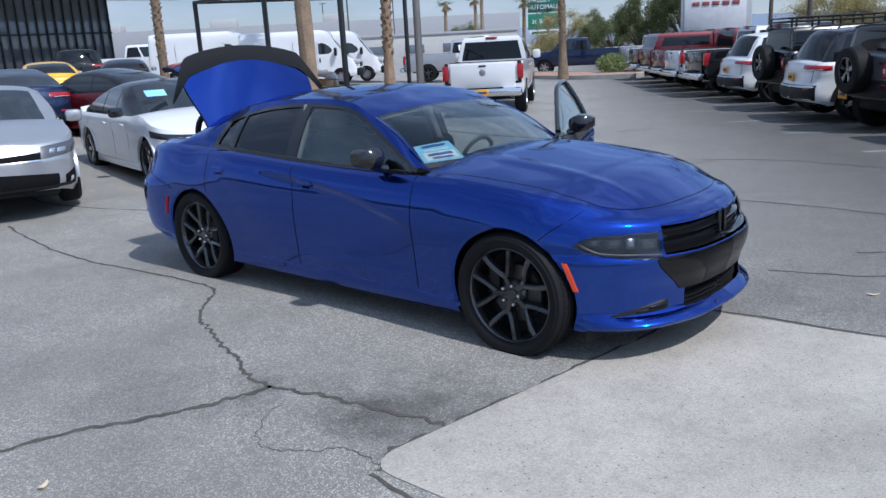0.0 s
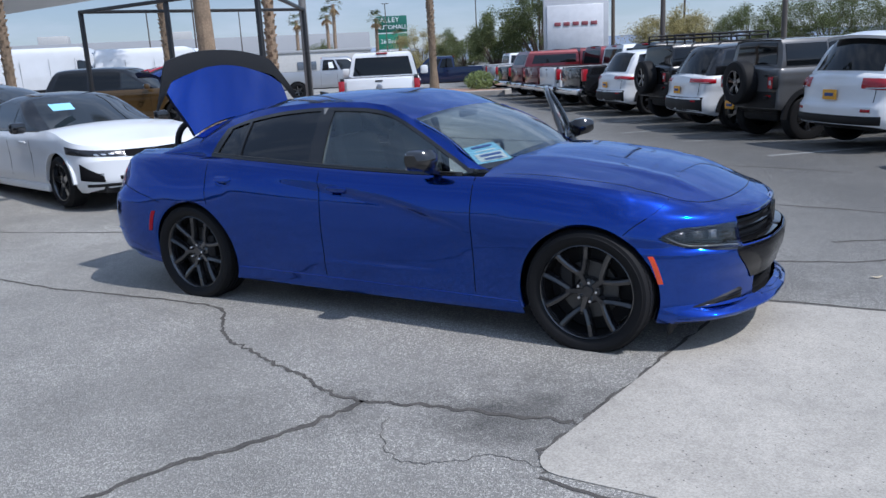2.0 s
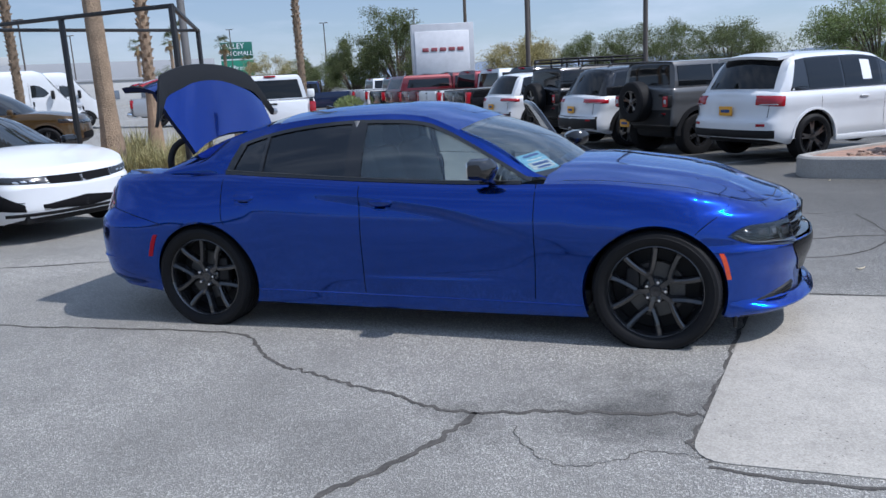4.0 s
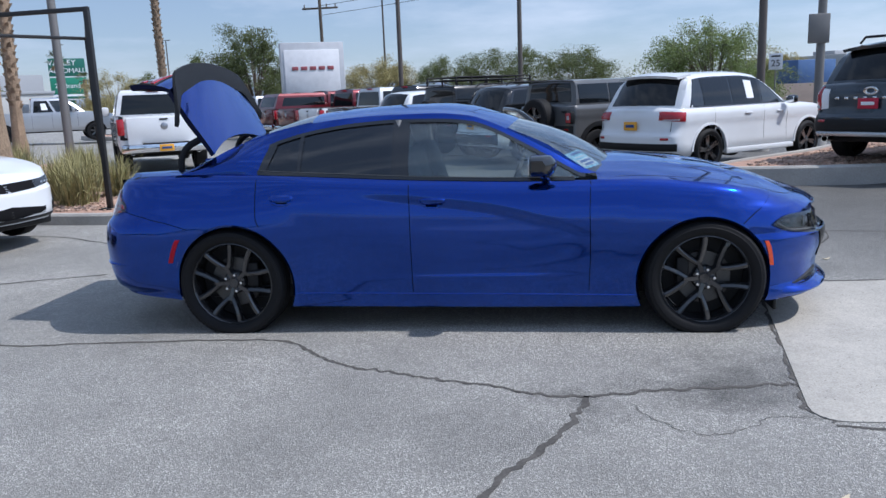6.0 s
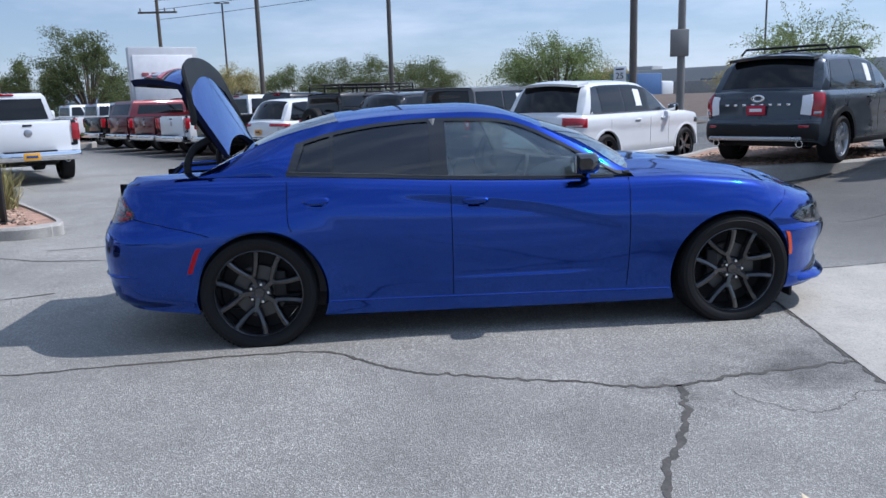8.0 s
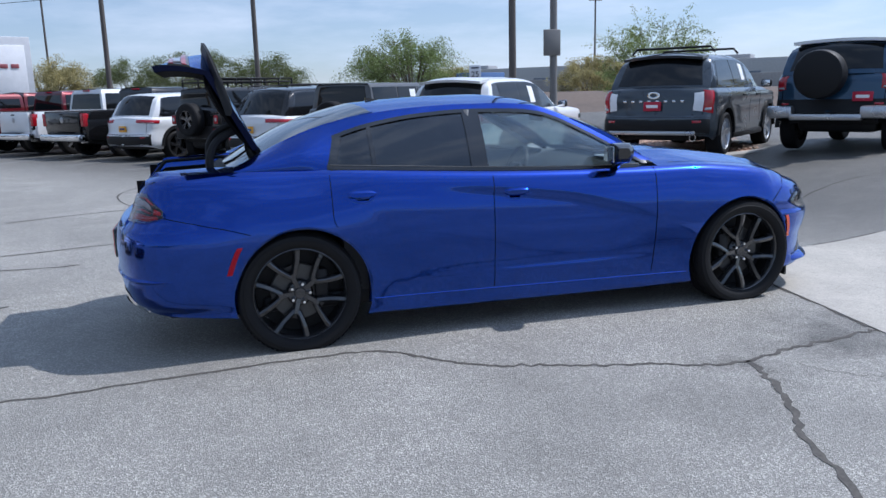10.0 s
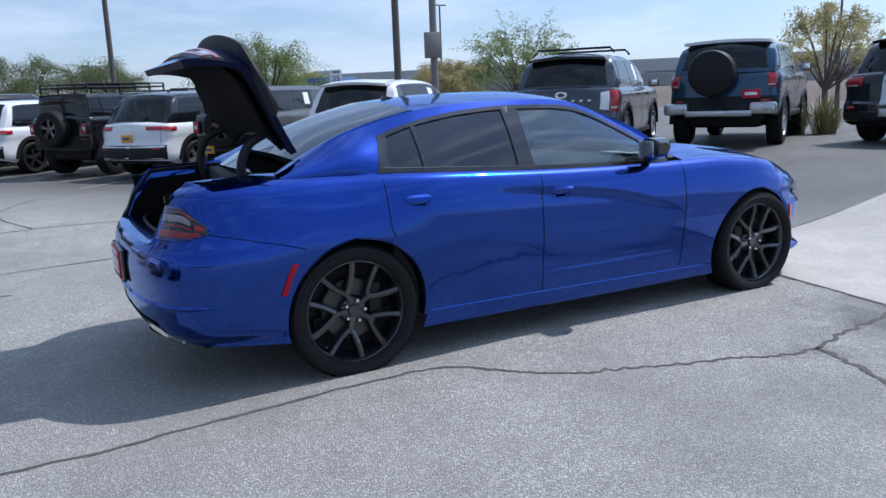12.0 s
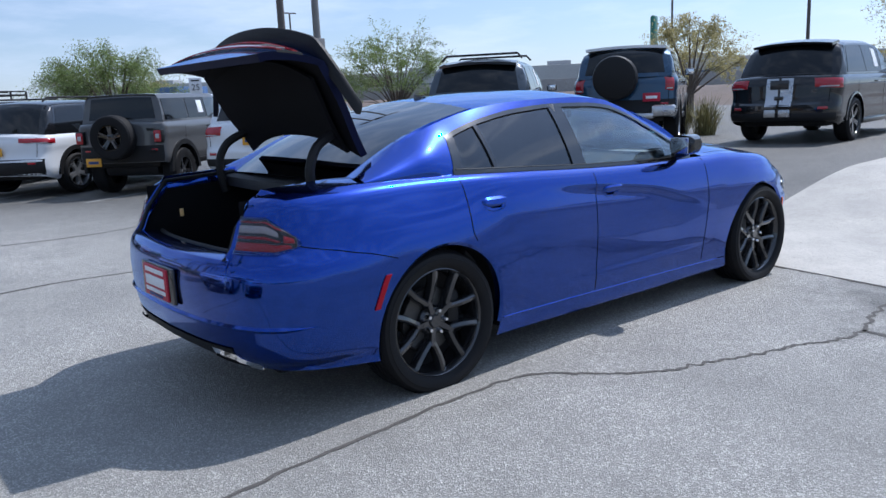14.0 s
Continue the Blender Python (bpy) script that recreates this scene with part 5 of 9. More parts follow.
# ---- wheels of the blue sedan ----
def twin_spoke_rim():
    b = B().lathe([(RIM_R * 0.9, 0.1), (RIM_R * 0.92, -0.06), (RIM_R * 0.945, -0.098), (RIM_R * 0.975, -0.108), (RIM_R, -0.105), (RIM_R, -0.09), (RIM_R * 0.985, -0.085)], 72)
    b.lathe([(0.001, -0.076), (0.03, -0.077), (0.034, -0.072), (0.036, -0.064), (0.068, -0.056), (0.08, -0.04), (0.082, 0.0)], 40)
    for k in range(5):      # five stems that fork into two arms each
        a = radians(39) + k * 2 * math.pi / 5
        c, t = Vector((math.cos(a), 0, math.sin(a))), Vector((-math.sin(a), 0, math.cos(a)))
        rows = []
        for u in np.linspace(0, 1, 4):
            r, hw, y = 0.03 + 0.095 * u, 0.017 - 0.001 * u, -0.066 - 0.016 * u
            q = lambda e, dy: c * r + t * e + Vector((0, y + dy, 0))
            rows.append([q(hw + 0.006, 0.05), q(hw, 0.008), q(hw - 0.004, 0), q(-hw + 0.004, 0), q(-hw, 0.008), q(-hw - 0.006, 0.05)])
        b.grid(rows)
        for s in (-1, 1):
            p0 = c * 0.108 + t * s * 0.008
            p1 = (c * math.cos(radians(20)) + t * s * math.sin(radians(20))) * RIM_R * 0.95
            d = (p1 - p0).normalized()
            n = Vector((0, 1, 0)).cross(d)
            rows = []
            for u in np.linspace(0, 1, 7):
                p = p0.lerp(p1, u) + t * s * 0.007 * math.sin(3.14 * u)
                hw, y = 0.0155 + 0.002 * u, -0.081 - 0.018 * math.sin(1.57 * u)
                q = lambda e, dy: p + n * e + Vector((0, y + dy, 0))
                rows.append([q(hw + 0.006, 0.05), q(hw, 0.012), q(hw - 0.003, 0.007), q(s * 0.004, 0.0), q(-hw + 0.003, 0.007), q(-hw, 0.012), q(-hw - 0.006, 0.05)])
            b.grid(rows)
    return b.mesh("rim", GRAPHITE, 30)


def big_tyre():
    w = 0.122
    prof = [(RIM_R - 0.004, -w + 0.02), (RIM_R + 0.004, -w + 0.008), (RIM_R + 0.012, -w + 0.001), (RIM_R + 0.03, -w - 0.006), (RIM_R + 0.05, -w - 0.008), (RIM_R + 0.053, -w - 0.005), (RIM_R + 0.07, -w - 0.001), (TYRE_R - 0.013, -w + 0.012), (TYRE_R - 0.004, -w + 0.03)]
    for y in (-0.06, -0.02, 0.02, 0.06):
        prof += [(TYRE_R, y - 0.007), (TYRE_R - 0.008, y - 0.005), (TYRE_R - 0.008, y + 0.005), (TYRE_R, y + 0.007)]
    prof += [(TYRE_R - 0.004, w - 0.03), (TYRE_R - 0.013, w - 0.012), (RIM_R + 0.05, w + 0.006), (RIM_R + 0.01, w), (RIM_R - 0.004, w - 0.02)]
    b = B().lathe(prof, 96)
    for k in range(72):       # shoulder blocks
        a = k / 72 * 2 * math.pi
        for s in (-1, 1):
            c, t = Vector((math.cos(a), 0, math.sin(a))), Vector((-math.sin(a), 0, math.cos(a)))
            q = [c * (TYRE_R - 0.002) + t * 0.009 * e + Vector((0, s * yy, 0)) for e, yy in ((-1, 0.075), (1, 0.075), (1, 0.098), (-1, 0.098))]
            o = [p + c * (0.004 if abs(p.y) < 0.09 else 0.001) for p in q]
            b.add(q + o, [(4, 5, 6, 7), (0, 1, 5, 4), (1, 2, 6, 5), (2, 3, 7, 6), (3, 0, 4, 7)])
    return b.mesh("tyre", RUBBER, 30)


rim_me, tyre_me = twin_spoke_rim(), big_tyre()
lug_me = B().lathe([(0.001, -0.026), (0.008, -0.025), (0.0115, -0.018), (0.0115, 0.01)], 10).mesh("lug_nut", CHROME)
brake_me = B().lathe([(0.07, -0.02), (0.165, -0.02), (0.168, -0.016), (0.168, 0.012), (0.07, 0.012)], 48).mesh("brake_disc", DISC)
drum_me = B().lathe([(0.001, 0.03), (RIM_R * 0.9, 0.03), (RIM_R * 0.9, 0.05)], 40).mesh("brake_shield", MATT_BLACK)
for x in AXLES:
    for side in (1, -1):
        wh = part("wheel", tyre_me, RUBBER, car, "black twin five-spoke wheel", m=pose(x, -side * 0.803, HUB, 0, 0, 0 if side > 0 else 180))
        r = part("rim", rim_me, GRAPHITE, wh, "dark graphite alloy rim", m=pose(0, 0, 0))
        for k in range(5):
            a = radians(3) + k * 2 * math.pi / 5
            part("lug_nut", lug_me, CHROME, wh, m=pose(0.057 * math.cos(a), -0.066, 0.057 * math.sin(a)))
        part("brake_disc", brake_me, DISC, wh)
        part("brake_shield", drum_me, MATT_BLACK, wh)
        part("brake_caliper", B().box((0.13 * (-1 if x > 0 else 1), -0.02, 0.05), (0.08, 0.08, 0.17), 0.02), MATT_BLACK, wh)

# ---- the parked vehicles round it ----
DATA = {}


def tyre_mesh(r, w, rim_r):
    key = ("tyre", r, w, rim_r)
    if key not in DATA:
        b = B().lathe([(rim_r, -w / 2 + 0.015), (rim_r + 0.01, -w / 2), ((r + rim_r) / 2, -w / 2 - 0.012), (r - 0.03, -w / 2), (r - 0.006, -w / 2 + 0.03), (r, 0),
                       (r - 0.006, w / 2 - 0.03), (r - 0.03, w / 2), ((r + rim_r) / 2, w / 2 + 0.012), (rim_r + 0.01, w / 2), (rim_r, w / 2 - 0.015)], 36)
        DATA[key] = b.mesh("tyre", RUBBER)
    return DATA[key]


def rim_mesh(r, w, spokes, material, split=False):
    """A rim whose face looks towards -y."""
    key = ("rim", r, w, spokes, material.name, split)
    if key in DATA:
        return DATA[key]
    b = B().lathe([(r * 0.93, w * 0.4), (r * 0.93, -w * 0.4), (r * 0.97, -w * 0.5), (r, -w * 0.5), (r, -w * 0.42)], 36)
    b.lathe([(0.001, -w * 0.36), (0.06, -w * 0.37), (0.085, -w * 0.33), (0.085, -w * 0.1)], 20)
    for k in range(spokes):
        for d in ((-0.13, 0.13) if split else (0,)):
            a = k / spokes * 2 * math.pi + 0.3
            p0 = Vector((math.cos(a + d * 0.35), 0, math.sin(a + d * 0.35))) * 0.06
            p1 = Vector((math.cos(a + d), 0, math.sin(a + d))) * r * 0.95
            s = (p1 - p0).normalized().cross(Vector((0, 1, 0)))
            h0, h1 = (0.026, 0.016) if split else (0.035, 0.03)
            top = [p0 - s * h0, p1 - s * h1, p1 + s * h1, p0 + s * h0]
            up = [q + Vector((0, -w * (0.37 if i in (0, 3) else 0.44), 0)) for i, q in enumerate(top)]
            dn = [q + Vector((0, -w * 0.2, 0)) + s * (0.012 if i in (2, 3) else -0.012) for i, q in enumerate(top)]
            b.add(up + dn, [(0, 1, 2, 3), (0, 4, 5, 1), (2, 6, 7, 3), (1, 5, 6, 2), (0, 3, 7, 4)])
    DATA[key] = b.mesh("rim", material)
    return DATA[key]


def disc_mesh(r):
    if ("disc", r) not in DATA:
        DATA["disc", r] = B().lathe([(0.001, 0.0), (r, 0.0), (r, 0.03), (0.001, 0.03)], 28).mesh("hub_backing", MATT_BLACK)
    return DATA["disc", r]


def wheel(parent, x, y, z, r, w, rim_r, rim_mat, spokes=5, split=False, name="wheel"):
    """One wheel: tyre, rim and the dark drum behind it. Its face looks away from the middle."""
    face = 0 if y < 0 else 180
    t = part(name, tyre_mesh(r, w, rim_r), RUBBER, parent, m=pose(x, y, z, 0, random.uniform(0, 70), face))
    part("rim", rim_mesh(rim_r, w, spokes, rim_mat, split), rim_mat, t)
    part("hub_backing", disc_mesh(rim_r * 0.93), MATT_BLACK, t)
    return t


def plan(xf, xr, w, bf, br, n=46):
    """Half of a vehicle's outline from above, from the middle of its nose to the middle of its tail."""
    f = [(xf, 0), (xf - 0.06 * bf, 0.34 * w), (xf - 0.24 * bf, 0.62 * w), (xf - 0.6 * bf, 0.84 * w), (xf - 1.1 * bf, 0.955 * w), (xf - 1.9 * bf, w)]
    r = [(xr + 1.9 * br, w), (xr + 1.1 * br, 0.965 * w), (xr + 0.6 * br, 0.87 * w), (xr + 0.24 * br, 0.66 * w), (xr + 0.06 * br, 0.36 * w), (xr, 0)]
    a = [(p.x, p.y) for p in spline([(x, y, 0) for x, y in f], 14)]
    c = [(p.x, p.y) for p in spline([(x, y, 0) for x, y in r], 14)]
    mid = [(x, w) for x in np.linspace(a[-1][0], c[0][0], n)[1:-1]]
    return a + mid + c


def shell(out, zb, zt, inset, nose, tail, arches, rows=12, crown=0.03, top=None, shape=None):
    """A painted shell: sides wrapped round the outline, with wheel arches cut through, closed by a crowned top.
    inset, nose and tail are tables by height: how far the side, the front and the rear stand in."""
    xf, xr = out[0][0], out[-1][0]
    P = []
    for x, y in out:
        wf, wr = step(xf - 0.75, xf - 0.05, x), step(xr + 0.75, xr + 0.05, x)
        lo, hi = zb(x), zt(x)
        col = []
        for k in range(rows + 1):
            z = lo + (hi - lo) * k / rows
            px = x - wf * lin(nose, z) + wr * lin(tail, z)
            py = max(0.0, y - lin(inset, z) * min(1, y / 0.5))
            if shape:
                px, py = shape(px, py, z)
            col.append(Vector((px, -py, z)))
        P.append(col)
    gone = set()
    for ax, az, ar in arches:
        for i in range(len(P) - 1):
            for k in range(rows):
                c = (P[i][k] + P[i + 1][k + 1]) / 2
                if abs(c.y) > 0.5 and math.hypot(c.x - ax, c.z - az) < ar:
                    gone.add((i, k))
        for i in range(len(P)):
            for k in range(rows + 1):
                near_gone = [(i + a, k + c) in gone for a in (-1, 0) for c in (-1, 0) if 0 <= i + a < len(P) - 1 and 0 <= k + c < rows]
                p = P[i][k]
                d = math.hypot(p.x - ax, p.z - az)
                if any(near_gone) and not all(near_gone) and d < ar * 1.4:
                    s = ar / max(d, 0.01)
                    p.x, p.z = ax + (p.x - ax) * s, az + (p.z - az) * s
    b = B().grid(P, keep=lambda i, k: (i, k) not in gone)
    tops = [c[-1] for c in P]
    n = 9
    if top is None:
        top = lambda x: True
    rows_t = []
    for p in tops:
        rows_t.append([(p.x, p.y + (-p.y) * j / n, p.z + crown * (1 - (1 - j / n) ** 2) * min(1, abs(p.y) / 0.4)) for j in range(n + 1)])
    b.grid(rows_t, keep=lambda i, j: top((rows_t[i][j][0] + rows_t[i + 1][j][0]) / 2))
    b.mirror()
    return b, P


def on_shell(P, i, z, off=0.0):
    """A point of a shell's right side at outline index i and height z, lifted outwards."""
    i = min(max(i, 0), len(P) - 1.001)
    a, f = int(i), i - int(i)

    def at_z(col):
        for k in range(len(col) - 1):
            if col[k].z <= z <= col[k + 1].z:
                return col[k].lerp(col[k + 1], (z - col[k].z) / max(1e-6, col[k + 1].z - col[k].z))
        return (col[0] if z < col[0].z else col[-1]).copy()
    p, q = at_z(P[a]), at_z(P[a + 1])
    d = q - p
    n = Vector((-d.y, d.x, 0))
    n = n.normalized() if n.length > 1e-6 else Vector((1 if p.x > 0 else -1, 0, 0))
    if n.dot(Vector((p.x * 0.3, p.y, 0))) < 0:
        n = -n
    return p.lerp(q, f) + n * off


def i_at(P, y, front):
    """The outline index at which the nose or the tail is y wide."""
    rng = range(len(P) // 2) if front else range(len(P) - 1, len(P) // 2, -1)
    k = len(P[0]) // 2
    return next((i for i in rng if abs(P[i][k].y) >= y), len(P) // 2)


def laid(P, i0, i1, lo, hi, off=0.008, n=10, k=4, side=1, both=False):
    """A piece laid on a shell between two outline indices."""
    rows = [[on_shell(P, i0 + (i1 - i0) * a / n, lo(a / n) + (hi(a / n) - lo(a / n)) * c / k, off if 0 < a < n and 0 < c < k else off * 0.3) for c in range(k + 1)] for a in range(n + 1)]
    b = B().grid(rows)
    if both:
        b.mirror()
    elif side < 0:
        b.v = [(x, -y, z) for x, y, z in b.v]
    return b


def pane(corners, n=4, bulge=0.02):
    """A slightly bulged sheet between four corners, in order round it."""
    a, b, c, d = (Vector(p) for p in corners)
    nor = (b - a).cross(d - a).normalized()
    rows = []
    for i in range(n + 1):
        v = i / n
        rows.append([(a.lerp(b, j / n).lerp(d.lerp(c, j / n), v)) + nor * bulge * (4 * v * (1 - v)) * (4 * (j / n) * (1 - j / n)) for j in range(n + 1)])
    return rows


def inner(corners, l, r, b, t):
    """The corners of a sheet, drawn in by shares of its width and height: a bottom left, b bottom right, c top right, d top left."""
    A, Bc, C, D = (Vector(p) for p in corners)
    f = lambda u, v: A.lerp(Bc, u).lerp(D.lerp(C, u), v)
    return [f(l, b), f(1 - r, b), f(1 - r, 1 - t), f(l, 1 - t)]


def raised(corners, out, n=4, bulge=0.012, thick=0.012, lift=0.006):
    """A pane lifted off its sheet along the sheet's outward way."""
    out = Vector(out).normalized()
    c = [Vector(p) + out * lift for p in corners]
    rows = pane(c, n, 0)
    for i, r in enumerate(rows):
        for j, p in enumerate(r):
            r[j] = p + out * bulge * 16 * (i / n) * (1 - i / n) * (j / n) * (1 - j / n)
    return B().slab(rows, -out * thick)


class Greenhouse:
    """The upper body of a vehicle: a roof profile lofted over curved, leaning sides."""

    def __init__(self, cab, hw, tumble, belt, roof, hood, boxy=False, sedan=False):
        c0, c1, c2, c3 = cab
        self.belt, self.roof, self.hw, self.tumble, self.boxy = belt, roof, hw, tumble, boxy
        h = roof - belt
        if sedan:
            pts = [(c0, belt + 0.02), (c0 + 0.3 * (c1 - c0), belt + 0.3 * h), (c0 + 0.65 * (c1 - c0), belt + 0.66 * h), (c1, roof - 0.075), (c1 + 0.35, roof - 0.012), (c2 - 0.55, roof), (c2 - 0.2, roof - 0.025), (c2, roof - 0.07), (c2 + 0.35 * (c3 - c2), belt + 0.62 * h), (c3, hood - 0.01)]
        elif boxy:
            pts = [(c0, belt - 0.02), (c0 + 0.45 * (c1 - c0), belt + 0.45 * h), (c1 - 0.02, roof - 0.07), (c1 + 0.03, roof - 0.025), (c1 + 0.15, roof - 0.005), (c2 - 0.4, roof), (c2 - 0.08, roof - 0.025), (c2, roof - 0.06), (c2 + 0.5 * (c3 - c2), belt + 0.48 * h), (c3, hood - 0.01)]
        else:
            pts = [(c0, belt - 0.02), (c0 + 0.32 * (c1 - c0), belt + 0.36 * h), (c0 + 0.72 * (c1 - c0), belt + 0.74 * h), (c1, roof - 0.075), (c1 + 0.1, roof - 0.03), (c1 + 0.5, roof), (c2 - 0.7, roof + 0.008), (c2 - 0.25, roof - 0.025), (c2, roof - 0.075), (c2 + 0.45 * (c3 - c2), belt + 0.55 * h), (c3, hood - 0.01)]
        self.prof = [(p.x, p.z) for p in spline([(x, 0, z) for x, z in pts], 7 * (len(pts) - 1))]
        self.x0, self.x1 = c0, c3
        self.mid = (c1 + c2) / 2
        self.crown = 0.02 if boxy else 0.045
        self.bow_r, self.bow_f = (0.015, 0.04) if boxy else (0.13, 0.26)
        self.dlo = (c0 + (0.6 if sedan else 0.1 if boxy else 0.36), c3 - (0.34 if boxy else 0.3))

    def half(self, x, z):
        f = max(0.0, (z - self.belt) / (self.roof - self.belt))
        ends = (0.015 if self.boxy else 0.075) * (1 - step(self.x0, self.x0 + 0.4, x)) + 0.07 * (1 - step(self.x1, self.x1 - 0.9, x))
        return self.hw - self.tumble * f ** 1.3 - ends

    def top(self, x, z, v, off=0.0):
        """A point across the roof or a screen, v from -1 to 1."""
        edge = self.half(x, z) - (0.03 if self.boxy else 0.055)
        wr, wf = 1 - step(self.x0 + 0.2, self.mid, x), 1 - step(self.x1 - 0.25, self.mid, x)
        a = abs(v)
        k = min(1.0, max(0.0, (z - self.belt) / 0.25))
        return Vector((x + (self.bow_r * wr - self.bow_f * wf) * a ** 2.2 + off * (wf - wr), edge * v, z - self.crown * k * a ** 2.4 + off * 0.5))

    def shell(self):
        rows = []
        for x, z in self.prof:
            row = [self.top(x, z, -k / 8) for k in range(9)]
            e = row[-1]
            for k in range(1, 9):
                zz = e.z + (self.belt - 0.03 - e.z) * (0.08, 0.18, 0.32, 0.46, 0.6, 0.74, 0.88, 1.0)[k - 1]
                y = self.half(e.x, max(zz, self.belt)) - (0.012 if k == 1 else 0)
                row.append(Vector((e.x, -y, min(zz, e.z))))
            rows.append(row)
        return B().grid(rows).mirror()

    def edge_z(self, x):
        """Height of the roof's edge over the side at x."""
        es = [self.top(px, pz, 1) for px, pz in self.prof]
        return float(np.interp(x, [p.x for p in es], [p.z for p in es]))

    def side_pane(self, xa, xb, low, gap, off, side, lean=False, n=16, k=6):
        """A pane on the flank between xa and xb; its top follows the roof's edge, its rear edge may lean forward."""
        rows = []
        for i in range(n + 1):
            u = i / n
            base = xa + (xb - xa) * u
            sl = 0.0 if self.boxy or not lean else 0.2 * (1 - u) ** 2
            hi = max(self.belt + low + 0.008, self.edge_z(base + sl) - 0.055 - gap)
            rows.append([])
            for j in range(k + 1):
                t = j / k
                x, z = base + sl * t, self.belt + low + (hi - self.belt - low) * t
                rows[-1].append(Vector((x, -side * (self.half(x, z) + off), z)))
        return B().slab(rows, (0, side * 0.012, 0))

    def screen(self, front):
        """The windscreen or the rear window, laid on the loft."""
        h = self.roof - self.belt
        st = [(x, z) for x, z in self.prof if (x > self.mid) == front and self.belt + (0.0 if front else 0.07) * h < z < self.roof - 0.055]
        wide = 0.93 if front else 0.95 if not self.boxy else 0.86
        rows = [[self.top(x, z, wide * (2 * k / 12 - 1), 0.007) for k in range(13)] for x, z in st]
        return B().slab(rows, (-0.01 if front else 0.01, 0, -0.006))


